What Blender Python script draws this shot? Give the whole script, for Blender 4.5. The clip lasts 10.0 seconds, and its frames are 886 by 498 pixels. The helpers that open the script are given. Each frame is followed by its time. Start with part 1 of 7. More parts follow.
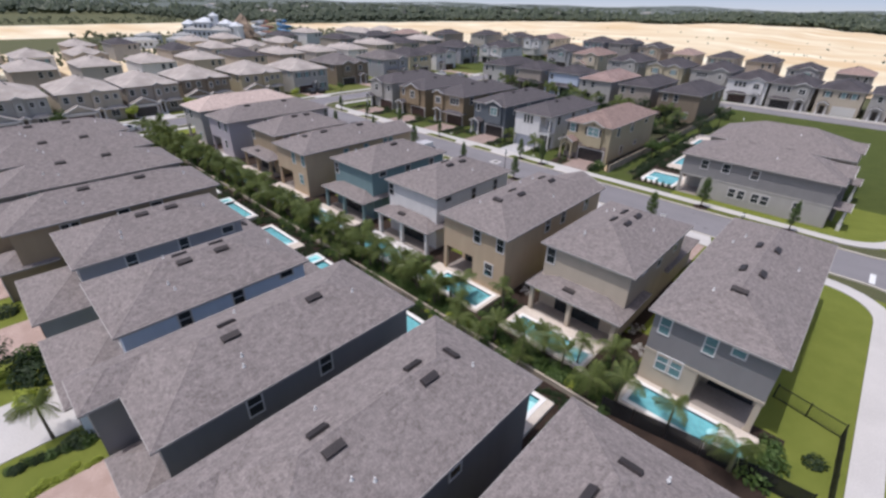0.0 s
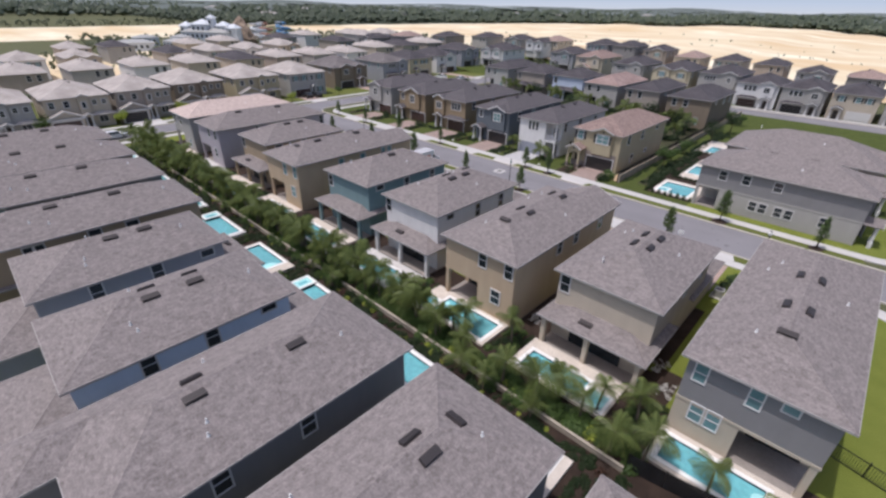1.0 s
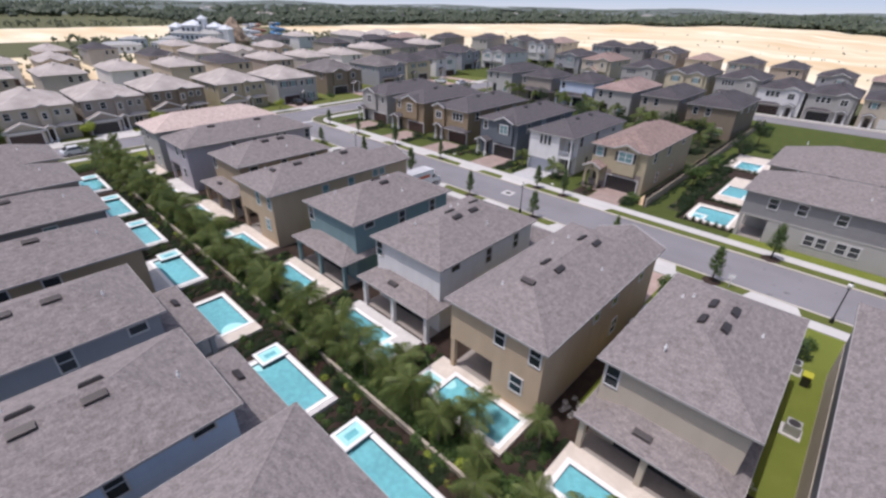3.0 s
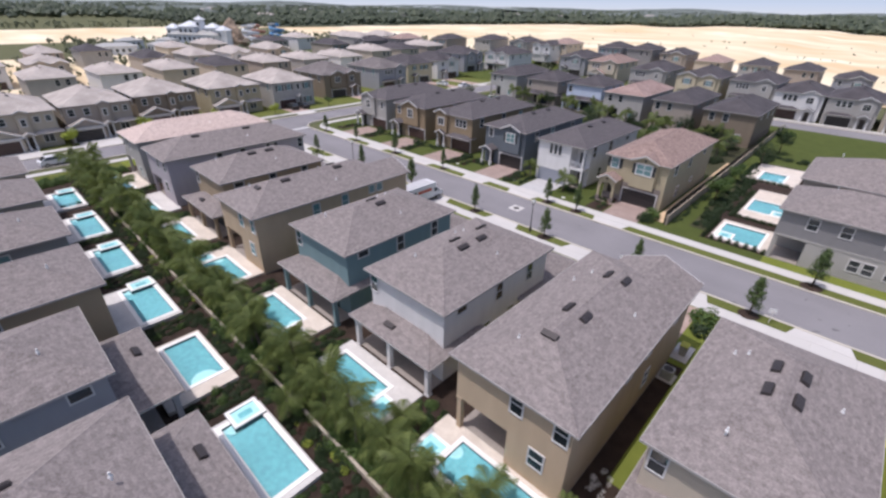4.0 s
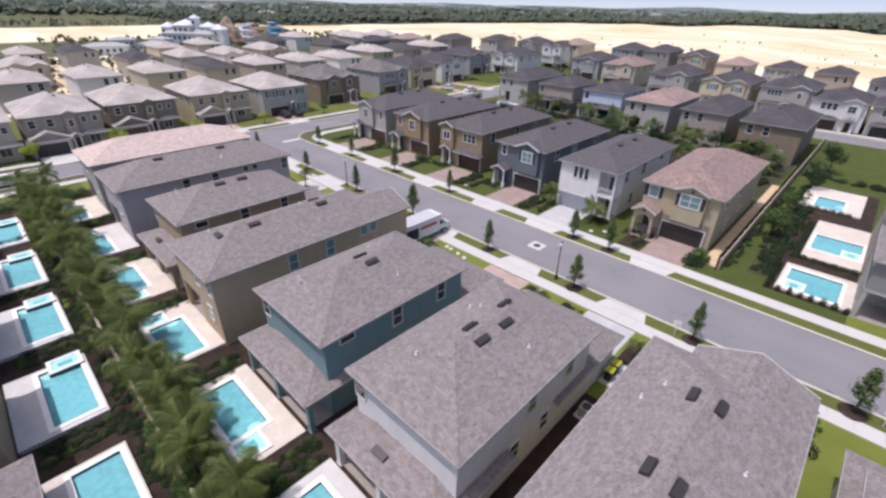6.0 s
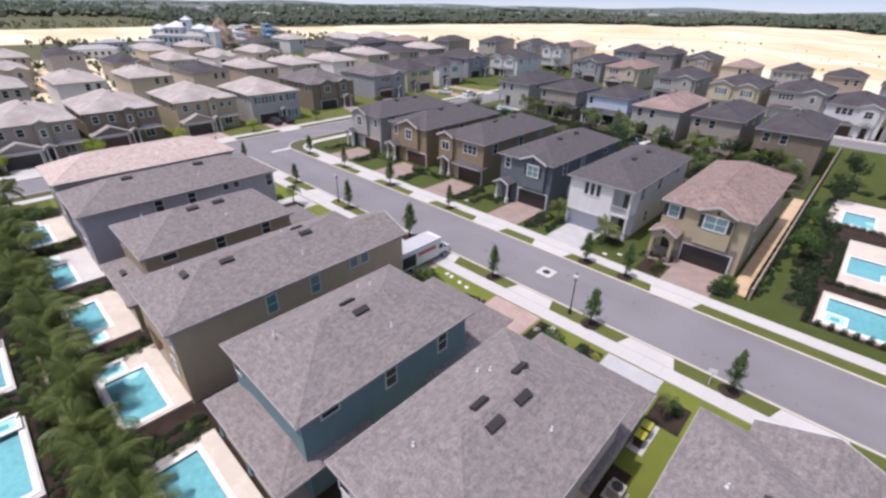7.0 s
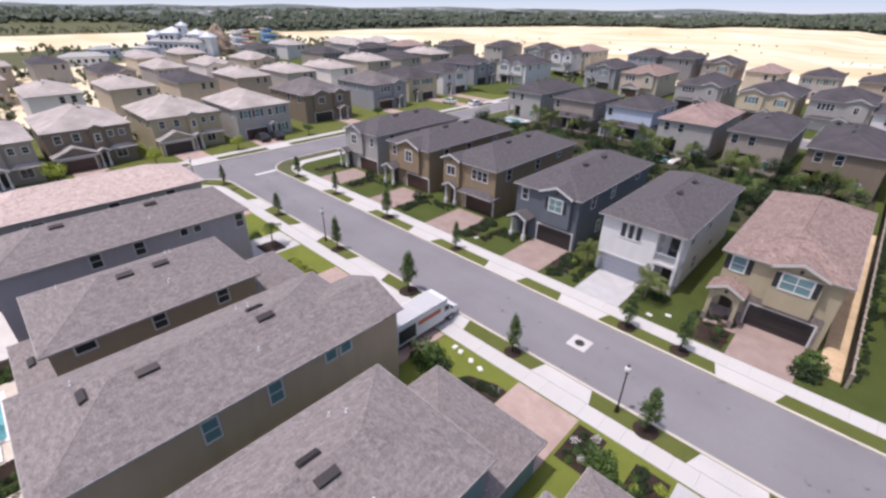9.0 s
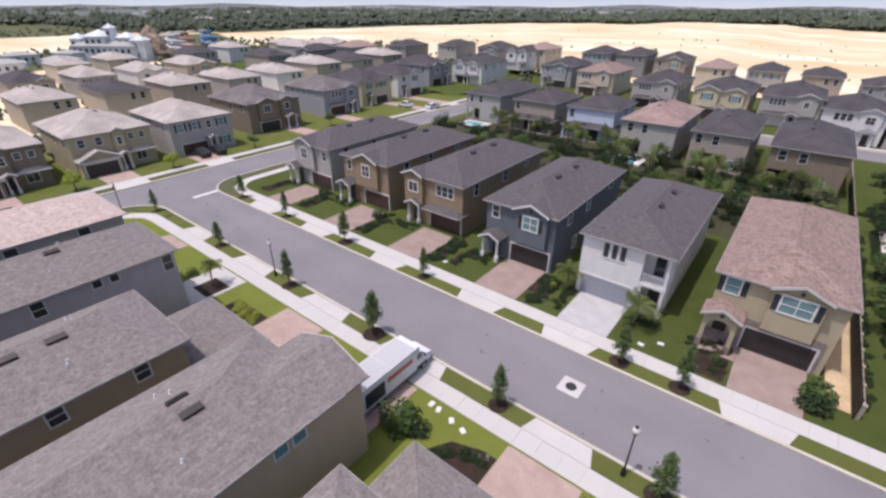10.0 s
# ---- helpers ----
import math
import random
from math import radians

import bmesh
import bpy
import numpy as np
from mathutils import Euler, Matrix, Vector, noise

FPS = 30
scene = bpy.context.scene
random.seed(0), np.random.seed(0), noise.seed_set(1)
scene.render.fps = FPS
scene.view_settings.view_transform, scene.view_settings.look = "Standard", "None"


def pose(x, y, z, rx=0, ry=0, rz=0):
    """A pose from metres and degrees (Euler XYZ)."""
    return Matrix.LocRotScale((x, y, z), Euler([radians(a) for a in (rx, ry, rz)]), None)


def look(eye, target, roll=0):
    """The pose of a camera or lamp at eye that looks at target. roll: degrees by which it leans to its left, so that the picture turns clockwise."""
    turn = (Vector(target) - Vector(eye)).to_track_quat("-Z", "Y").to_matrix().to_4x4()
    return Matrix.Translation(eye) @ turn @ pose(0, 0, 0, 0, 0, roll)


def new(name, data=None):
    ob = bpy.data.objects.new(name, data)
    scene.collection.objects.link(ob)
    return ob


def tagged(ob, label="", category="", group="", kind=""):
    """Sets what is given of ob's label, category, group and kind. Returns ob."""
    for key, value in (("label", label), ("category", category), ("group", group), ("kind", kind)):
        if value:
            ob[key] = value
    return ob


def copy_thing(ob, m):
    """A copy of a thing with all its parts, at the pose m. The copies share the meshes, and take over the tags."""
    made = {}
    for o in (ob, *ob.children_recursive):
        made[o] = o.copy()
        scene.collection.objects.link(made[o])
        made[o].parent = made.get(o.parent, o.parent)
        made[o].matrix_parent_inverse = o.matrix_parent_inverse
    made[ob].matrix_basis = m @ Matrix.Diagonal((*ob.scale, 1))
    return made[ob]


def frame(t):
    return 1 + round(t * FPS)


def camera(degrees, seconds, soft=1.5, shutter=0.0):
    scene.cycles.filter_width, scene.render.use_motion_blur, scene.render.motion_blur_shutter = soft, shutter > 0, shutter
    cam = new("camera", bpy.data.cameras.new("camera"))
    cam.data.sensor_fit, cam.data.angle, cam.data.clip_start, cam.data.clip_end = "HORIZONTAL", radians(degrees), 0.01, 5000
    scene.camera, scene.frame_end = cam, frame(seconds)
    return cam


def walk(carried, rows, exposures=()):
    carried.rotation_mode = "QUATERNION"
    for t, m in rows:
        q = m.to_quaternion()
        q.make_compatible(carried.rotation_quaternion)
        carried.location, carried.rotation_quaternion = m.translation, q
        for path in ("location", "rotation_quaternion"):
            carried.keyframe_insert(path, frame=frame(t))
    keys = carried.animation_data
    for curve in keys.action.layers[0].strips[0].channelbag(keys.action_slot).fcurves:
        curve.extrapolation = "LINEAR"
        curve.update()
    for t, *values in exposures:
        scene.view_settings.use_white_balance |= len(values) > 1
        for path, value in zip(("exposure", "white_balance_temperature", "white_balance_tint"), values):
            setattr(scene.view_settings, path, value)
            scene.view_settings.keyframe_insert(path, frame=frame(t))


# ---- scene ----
cam = camera(89.6, 10.0, soft=2.6)
PATH = [
    (0, (0.525, 0.379, 24.842), (-0.671, 1.656, 23.874), 1.2),
    (0.5, (-0.862, 1.807, 24.769), (-2.065, 3.081, 23.805), 1.2),
    (1, (-2.669, 3.516, 24.711), (-3.869, 4.795, 23.749), 1.2),
    (1.5, (-4.549, 5.272, 24.622), (-5.745, 6.555, 23.662), 1.2),
    (2, (-6.493, 7.173, 24.593), (-7.691, 8.454, 23.633), 1.2),
    (2.5, (-8.16, 8.809, 24.597), (-9.355, 10.093, 23.636), 1.2),
    (4, (-14.131, 14.665, 24.492), (-15.332, 15.945, 23.533), 1.1),
    (4.5, (-16.033, 16.495, 24.52), (-17.236, 17.771, 23.558), 1.1),
    (5, (-18.266, 18.614, 24.564), (-19.469, 19.888, 23.601), 1.1),
    (5.5, (-20.153, 20.404, 24.587), (-21.361, 21.672, 23.622), 1.2),
    (7, (-26.196, 26.117, 24.734), (-27.395, 27.395, 23.772), 1.1),
    (7.5, (-28.112, 28.081, 24.786), (-29.313, 29.36, 23.825), 1.0),
    (8, (-30.059, 30.103, 24.724), (-31.27, 31.376, 23.769), 0.8),
    (8.5, (-31.848, 31.782, 24.732), (-33.059, 33.056, 23.777), 0.9),
    (9, (-33.907, 33.862, 24.806), (-35.122, 35.132, 23.853), 0.7),
    (9.5, (-35.759, 35.706, 25.002), (-36.945, 37.002, 24.045), 0.4),
    (10, (-38.241, 37.952, 25.104), (-39.328, 39.33, 24.145), 0.2),
]
walk(cam, [(t, look(eye, target, roll)) for t, eye, target, roll in PATH],
     exposures=[(0.0, -0.18, 6180, 14.5), (2.5, -0.08, 6180, 16), (4.5, 0.02, 6180, 17), (7.0, 0.12, 6200, 18), (9.0, 0.12, 6280, 18.5), (10.0, 0.0, 6300, 18.5)])

# ---- light ----
SUN_AZ, SUN_EL = 206.0, 71.0     # compass-like: degrees from +y towards +x; height above the horizon
world = bpy.data.worlds.new("sky")
scene.world = world
world.use_nodes = True
wn = world.node_tree
sky = wn.nodes.new("ShaderNodeTexSky")
sky.sky_type, sky.sun_disc = "NISHITA", False
sky.sun_elevation, sky.sun_rotation = radians(SUN_EL), radians(SUN_AZ)
sky.air_density, sky.dust_density, sky.ozone_density = 1.0, 3.5, 1.0
wn.links.new(sky.outputs[0], wn.nodes["Background"].inputs[0])
wn.nodes["Background"].inputs[1].default_value = 0.15
sun = new("sun", bpy.data.lights.new("sun", "SUN"))
sun.data.energy, sun.data.angle, sun.data.color = 3.0, radians(0.6), (1.0, 0.965, 0.92)
a, e = radians(SUN_AZ), radians(SUN_EL)
sun.matrix_world = look((300 * math.sin(a) * math.cos(e), 300 * math.cos(a) * math.cos(e), 300 * math.sin(e)), (0, 0, 0))
scene.view_settings.exposure = 0.0


# ---- materials ----
def nodes_of(name, rough=0.8, metal=0.0, spec=0.3):
    m = bpy.data.materials.new(name)
    m.use_nodes = True
    t = m.node_tree
    b = t.nodes["Principled BSDF"]
    b.inputs["Roughness"].default_value = rough
    b.inputs["Metallic"].default_value = metal
    b.inputs["Specular IOR Level"].default_value = spec
    return m, t, b


def mixed(t, fac, c1, c2):
    n = t.nodes.new("ShaderNodeMix")
    n.data_type = "RGBA"
    for sock, v in ((n.inputs[0], fac), (n.inputs[6], c1), (n.inputs[7], c2)):
        if isinstance(v, (tuple, list)):
            sock.default_value = (*v[:3], 1)
        elif isinstance(v, (int, float)):
            sock.default_value = v
        else:
            t.links.new(v, sock)
    return n.outputs[2]


def noise_fac(t, scale, lo=0.35, hi=0.65, detail=4.0, coords="Object", stretch=(1, 1, 1)):
    tc = t.nodes.new("ShaderNodeTexCoord")
    mp = t.nodes.new("ShaderNodeMapping")
    mp.inputs["Scale"].default_value = stretch
    t.links.new(tc.outputs[coords], mp.inputs[0])
    n = t.nodes.new("ShaderNodeTexNoise")
    n.inputs["Scale"].default_value, n.inputs["Detail"].default_value = scale, detail
    t.links.new(mp.outputs[0], n.inputs["Vector"])
    r = t.nodes.new("ShaderNodeMapRange")
    r.inputs[1].default_value, r.inputs[2].default_value = lo, hi
    t.links.new(n.outputs[0], r.inputs[0])
    return r.outputs[0]


def bumped(t, b, height, strength=0.3, dist=0.02):
    n = t.nodes.new("ShaderNodeBump")
    n.inputs["Strength"].default_value, n.inputs["Distance"].default_value = strength, dist
    t.links.new(height, n.inputs["Height"])
    t.links.new(n.outputs[0], b.inputs["Normal"])


def shade(c, k):
    return tuple(min(1, v * k) for v in c[:3])


def rough_mat(name, c, rough=0.85, fine=18.0, broad=0.6, vary=0.18, bump=0.2, dist=0.01, spec=0.25, stretch=(1, 1, 1)):
    """A plain surface with grain at two scales."""
    m, t, b = nodes_of(name, rough, 0, spec)
    f1, f2 = noise_fac(t, fine, stretch=stretch), noise_fac(t, broad)
    c1 = mixed(t, f1, shade(c, 1 - vary), shade(c, 1 + vary))
    c2 = mixed(t, f2, shade(c, 1 - vary), shade(c, 1 + vary * 0.8))
    t.links.new(mixed(t, 0.5, c1, c2), b.inputs["Base Color"])
    bumped(t, b, f1, bump, dist)
    return m


def stucco(name, c):
    """Painted stucco: fine pebbling, faint runs of dirt."""
    m, t, b = nodes_of(name, 0.9, 0, 0.2)
    f1, f2 = noise_fac(t, 40), noise_fac(t, 1.2, 0.3, 0.75, stretch=(1, 1, 0.25))
    c0 = mixed(t, f2, shade(c, 0.86), shade(c, 1.06))
    t.links.new(mixed(t, f1, c0, shade(c, 1.0)), b.inputs["Base Color"])
    bumped(t, b, f1, 0.25, 0.01)
    return m


def shingle(name, c, c2, blot=2.4):
    """Asphalt shingles: every tab a little different, mottled granules, weather over the whole slope."""
    m, t, b = nodes_of(name, 0.92, 0, 0.2)
    g = t.nodes.new("ShaderNodeNewGeometry")
    mott = noise_fac(t, blot, 0.34, 0.66, 3.5)
    speck = noise_fac(t, 9.0, 0.40, 0.60, 2.5)
    grain = noise_fac(t, 26, 0.3, 0.7, 3.0)
    broad = noise_fac(t, 0.3, 0.3, 0.7)
    mid = tuple((u + w) / 2 for u, w in zip(c, c2))
    tab = mixed(t, g.outputs["Random Per Island"], shade(c, 0.82), shade(c2, 1.06))
    col = mixed(t, 0.48, tab, mixed(t, speck, shade(c, 0.9), shade(c2, 1.05)))
    col = mixed(t, 0.26, col, mixed(t, mott, shade(c, 1.05), shade(c2, 0.98)))
    col = mixed(t, mixed(t, 0.28, (0, 0, 0), grain), col, shade(c, 0.85))
    col = mixed(t, mixed(t, 0.25, (0, 0, 0), broad), col, mid)
    t.links.new(col, b.inputs["Base Color"])
    bumped(t, b, grain, 0.35, 0.012)
    return m


def shingle_far(name, c, c2):
    """The same roofing further off, where courses show as a fine streaky grain."""
    m, t, b = nodes_of(name, 0.92, 0, 0.2)
    f1 = noise_fac(t, 3.2, 0.3, 0.7, stretch=(1, 1, 1.4))
    f2 = noise_fac(t, 0.3, 0.3, 0.7)
    col = mixed(t, f1, c, c2)
    col = mixed(t, f2, shade(c, 0.8), col)
    t.links.new(col, b.inputs["Base Color"])
    bumped(t, b, f1, 0.3, 0.03)
    return m


def grass_mat(name, c, c2, c3):
    m, t, b = nodes_of(name, 0.95, 0, 0.1)
    f1, f2, f3 = noise_fac(t, 9, 0.3, 0.7, 6), noise_fac(t, 0.45, 0.3, 0.7), noise_fac(t, 60, 0.3, 0.7)
    col = mixed(t, f2, c, c2)
    col = mixed(t, f1, col, c3)
    col = mixed(t, f3, shade(c, 0.6), col)
    t.links.new(col, b.inputs["Base Color"])
    bumped(t, b, f3, 0.6, 0.05)
    return m


def leaf_mat(name, c, c2):
    m, t, b = nodes_of(name, 0.55, 0, 0.3)
    g = t.nodes.new("ShaderNodeNewGeometry")
    t.links.new(mixed(t, g.outputs["Random Per Island"], c, c2), b.inputs["Base Color"])
    tr = t.nodes.new("ShaderNodeBsdfTranslucent")
    tr.inputs[0].default_value = (*shade(c2, 1.4), 1)
    mx = t.nodes.new("ShaderNodeMixShader")
    mx.inputs[0].default_value = 0.25
    t.links.new(b.outputs[0], mx.inputs[1])
    t.links.new(tr.outputs[0], mx.inputs[2])
    t.links.new(mx.outputs[0], t.nodes["Material Output"].inputs[0])
    return m


def paver_mat(name, c, c2, scale=4.0):
    """Interlocking pavers, each with its own tint."""
    m, t, b = nodes_of(name, 0.85, 0, 0.25)
    tc = t.nodes.new("ShaderNodeTexCoord")
    br = t.nodes.new("ShaderNodeTexBrick")
    br.inputs["Scale"].default_value = scale
    br.inputs["Color1"].default_value, br.inputs["Color2"].default_value = (*c, 1), (*c2, 1)
    br.inputs["Mortar"].default_value = (*shade(c, 0.55), 1)
    br.inputs["Mortar Size"].default_value = 0.012
    t.links.new(tc.outputs["Object"], br.inputs["Vector"])
    f = noise_fac(t, 0.8, 0.3, 0.7)
    t.links.new(mixed(t, f, shade(c, 0.85), br.outputs[0]), b.inputs["Base Color"])
    bumped(t, b, br.outputs[1], -0.3, 0.01)
    return m


def tinted(name, c, rough=0.5, metal=0.0, spec=0.5):
    """Factory-finished metal or plastic with a trace of dirt."""
    m, t, b = nodes_of(name, rough, metal, spec)
    f = noise_fac(t, 7, 0.3, 0.8)
    t.links.new(mixed(t, f, shade(c, 0.88), c), b.inputs["Base Color"])
    return m


M = {}
M["roof_a"] = shingle("shingle_grey_brown", (0.148, 0.128, 0.123), (0.322, 0.282, 0.271))
M["roof_pink"] = shingle("shingle_terracotta_blend", (0.36, 0.265, 0.232), (0.72, 0.60, 0.54), 1.6)
M["roof_rust"] = shingle("shingle_rust_blend", (0.140, 0.090, 0.080), (0.42, 0.315, 0.275), 1.2)
M["far_rust"] = M["roof_rust"]
M["far_a"] = shingle_far("shingle_charcoal_distant", (0.071, 0.064, 0.069), (0.123, 0.111, 0.117))
M["far_mid"] = shingle_far("shingle_grey_distant", (0.150, 0.133, 0.130), (0.245, 0.217, 0.212))
M["roof_char"] = shingle("shingle_charcoal_grey", (0.076, 0.068, 0.073), (0.157, 0.142, 0.146))
M["far_pink"] = shingle_far("shingle_terracotta_distant", (0.26, 0.180, 0.160), (0.46, 0.345, 0.315))
M["far_light"] = shingle_far("shingle_sandstone_distant", (0.39, 0.345, 0.315), (0.56, 0.50, 0.46))
WALLS = {
    "grey": (0.245, 0.235, 0.235), "slate": (0.205, 0.197, 0.205), "beige": (0.48, 0.415, 0.33), "brown": (0.365, 0.285, 0.195),
    "khaki": (0.50, 0.38, 0.262), "white": (0.68, 0.66, 0.645), "teal": (0.19, 0.275, 0.285), "lightblue": (0.66, 0.75, 0.88), "lilac": (0.44, 0.395, 0.42),
    "bluegrey": (0.32, 0.32, 0.34), "navy": (0.132, 0.148, 0.166), "ochre": (0.285, 0.215, 0.14), "cream": (0.54, 0.47, 0.33), "taupe": (0.36, 0.31, 0.265),
    "sand": (0.52, 0.45, 0.36), "paleblue": (0.52, 0.58, 0.68), "tan": (0.42, 0.36, 0.245), "umber": (0.235, 0.188, 0.14), "stonegrey": (0.39, 0.37, 0.345)}
for k, c in WALLS.items():
    M[k] = stucco("stucco_" + k, c)
M["fascia"] = tinted("fascia_paint", (0.40, 0.375, 0.36), 0.7, 0, 0.3)
M["trim"] = tinted("white_trim_paint", (0.68, 0.66, 0.645), 0.6, 0, 0.3)
M["soffit"] = tinted("soffit_vinyl", (0.55, 0.53, 0.50), 0.7, 0, 0.3)
M["vent"] = tinted("brown_vent_metal", (0.062, 0.053, 0.053), 0.5, 0.3)
M["pipe"] = tinted("white_pvc", (0.75, 0.75, 0.75), 0.4)
m, t, b = nodes_of("window_glass", 0.06, 0, 0.6)
f = noise_fac(t, 0.8, 0.3, 0.7)
t.links.new(mixed(t, f, (0.012, 0.015, 0.018), (0.045, 0.055, 0.062)), b.inputs["Base Color"])
M["glass"] = m
# Teal pane for drawn blinds; front windows' sky reflection is put into it too.
M["blind_reflect"] = tinted("blind_and_sky_reflection", (0.15, 0.26, 0.27), 0.15, 0, 0.6)
M["shutter"] = tinted("dark_shutter", (0.022, 0.027, 0.030), 0.6)
M["garage_dark"] = tinted("dark_garage_paint", (0.030, 0.026, 0.026), 0.5)
M["garage_brown"] = tinted("brown_garage_paint", (0.065, 0.036, 0.030), 0.5)
M["garage_grey"] = tinted("grey_garage_paint", (0.30, 0.315, 0.36), 0.5)
M["garage_white"] = tinted("white_garage_paint", (0.62, 0.60, 0.57), 0.5)
M["door"] = tinted("dark_entry_door", (0.045, 0.032, 0.026), 0.5)
M["stone"] = rough_mat("ledge_stone", (0.27, 0.225, 0.20), 0.9, 7, 1.5, 0.45, 0.8, 0.03)
m, t, b = nodes_of("asphalt", 0.9, 0, 0.25)
f1, f2, f3, f4 = noise_fac(t, 18), noise_fac(t, 0.16, 0.3, 0.7), noise_fac(t, 1.1, 0.685, 0.73, 2.0), noise_fac(t, 0.35, 0.35, 0.65, 3, stretch=(0.15, 1, 1))
cc = mixed(t, f2, (0.188, 0.178, 0.186), (0.235, 0.223, 0.232))
cc = mixed(t, mixed(t, 0.45, (0, 0, 0), f4), cc, (0.255, 0.242, 0.250))
cc = mixed(t, mixed(t, 0.30, (0, 0, 0), f1), cc, (0.160, 0.151, 0.157))
t.links.new(mixed(t, mixed(t, 0.65, (0, 0, 0), f3), cc, (0.072, 0.070, 0.072)), b.inputs["Base Color"])
bumped(t, b, f1, 0.25, 0.006)
M["asphalt"] = m
M["concrete"] = rough_mat("concrete", (0.51, 0.487, 0.465), 0.9, 9, 0.35, 0.10, 0.2, 0.005)
M["kerb"] = rough_mat("kerb_concrete", (0.50, 0.46, 0.39), 0.9, 9, 0.5, 0.12, 0.2, 0.005)
M["lawn"] = grass_mat("lawn_grass", (0.185, 0.225, 0.042), (0.320, 0.350, 0.080), (0.250, 0.280, 0.058))
# Deeper lawn green; it also carries shade over the further gardens.
M["lawn_deep_shaded"] = grass_mat("deep_shaded_lawn", (0.078, 0.104, 0.028), (0.148, 0.174, 0.048), (0.110, 0.132, 0.037))
M["lawn_dry"] = grass_mat("verge_grass", (0.150, 0.170, 0.045), (0.225, 0.235, 0.075), (0.150, 0.175, 0.048))
M["field"] = grass_mat("meadow", (0.135, 0.140, 0.070), (0.100, 0.118, 0.055), (0.180, 0.175, 0.10))
M["mulch"] = rough_mat("bark_mulch", (0.050, 0.033, 0.025), 0.95, 16, 1.0, 0.5, 0.9, 0.05)
m, t, b = nodes_of("bare_sand", 0.95, 0, 0.1)
f1, f2, f3 = noise_fac(t, 0.011, 0.38, 0.62, 5), noise_fac(t, 0.05, 0.3, 0.7, 6), noise_fac(t, 0.014, 0.36, 0.60, 6, stretch=(0.8, 1.9, 1))
cc = mixed(t, f1, (0.71, 0.60, 0.41), (0.88, 0.84, 0.67))
cc = mixed(t, f2, (0.69, 0.585, 0.41), cc)
t.links.new(mixed(t, f3, (0.64, 0.48, 0.29), cc), b.inputs["Base Color"])
bumped(t, b, f2, 0.4, 0.5)
M["sandy"] = m
M["dirtpath"] = rough_mat("sandy_soil", (0.56, 0.41, 0.26), 0.95, 6, 0.6, 0.2, 0.5, 0.03)
M["paver_pink"] = paver_mat("pink_pavers", (0.42, 0.305, 0.262), (0.53, 0.41, 0.36), 5.0)
# Pink pavers darkened: the far side's dimmer light is put into the colour.
M["paver_brown"] = paver_mat("shaded_brown_pavers", (0.315, 0.235, 0.205), (0.40, 0.31, 0.275), 5.0)
M["paver_grey"] = paver_mat("grey_pavers", (0.46, 0.45, 0.45), (0.53, 0.52, 0.52), 5.0)
M["deck"] = paver_mat("travertine_deck", (0.64, 0.56, 0.48), (0.73, 0.66, 0.58), 2.4)
M["deck_grey"] = paver_mat("shell_deck", (0.60, 0.57, 0.545), (0.68, 0.65, 0.62), 2.4)
M["coping"] = rough_mat("white_coping", (0.78, 0.76, 0.73), 0.7, 12, 1.0, 0.06, 0.1, 0.004)
M["plaster"] = rough_mat("pool_plaster", (0.150, 0.365, 0.400), 0.8, 3, 0.22, 0.20, 0.1, 0.01)
M["tileline"] = tinted("dark_waterline_tile", (0.05, 0.075, 0.09), 0.25)
m, t, b = nodes_of("pool_water", 0.02, 0, 0.5)
b.inputs["Base Color"].default_value = (0.80, 0.97, 0.98, 1)
b.inputs["Transmission Weight"].default_value, b.inputs["IOR"].default_value = 1.0, 1.33
bumped(t, b, noise_fac(t, 2.2, 0.2, 0.8), 0.12, 0.03)
M["water"] = m
M["leaf"] = leaf_mat("shrub_leaf", (0.036, 0.070, 0.018), (0.100, 0.155, 0.038))
M["leaf_lime"] = leaf_mat("lime_leaf", (0.18, 0.24, 0.035), (0.36, 0.40, 0.065))
M["leaf_dark"] = leaf_mat("dark_leaf", (0.016, 0.030, 0.012), (0.040, 0.065, 0.022))
M["leaf_red"] = leaf_mat("bronze_leaf", (0.055, 0.030, 0.024), (0.10, 0.055, 0.035))
M["palm"] = leaf_mat("palm_leaflet", (0.048, 0.074, 0.022), (0.185, 0.220, 0.066))
M["leaf_oak"] = leaf_mat("oak_leaf", (0.050, 0.085, 0.028), (0.125, 0.170, 0.058))
M["flower"] = leaf_mat("white_flower", (0.66, 0.63, 0.60), (0.80, 0.78, 0.75))
M["trunk"] = rough_mat("palm_trunk", (0.16, 0.135, 0.105), 0.95, 9, 1.0, 0.3, 0.6, 0.02, stretch=(1, 1, 3))
M["bark"] = rough_mat("bark", (0.10, 0.075, 0.055), 0.95, 12, 1.5, 0.3, 0.6, 0.02)
# Greyed green for far trees: some of the distance haze is in this colour.
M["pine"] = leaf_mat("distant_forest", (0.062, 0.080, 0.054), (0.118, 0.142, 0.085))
M["black"] = tinted("black_aluminium", (0.015, 0.015, 0.016), 0.45, 0.2)
m, t, b = nodes_of("woven_screen", 0.7, 0, 0.3)
b.inputs["Base Color"].default_value = (0.02, 0.02, 0.022, 1)
b.inputs["Alpha"].default_value = 0.72
M["mesh"] = m
M["lampglass"] = tinted("frosted_globe", (0.72, 0.71, 0.68), 0.35)
M["white_metal"] = tinted("white_enamel", (0.72, 0.72, 0.73), 0.35)
M["truck_roof"] = tinted("translucent_grey_roof", (0.50, 0.49, 0.50), 0.6)
M["orange"] = tinted("orange_red_panel", (0.50, 0.09, 0.045), 0.4)
M["rubber"] = tinted("tyre_rubber", (0.02, 0.02, 0.02), 0.8)
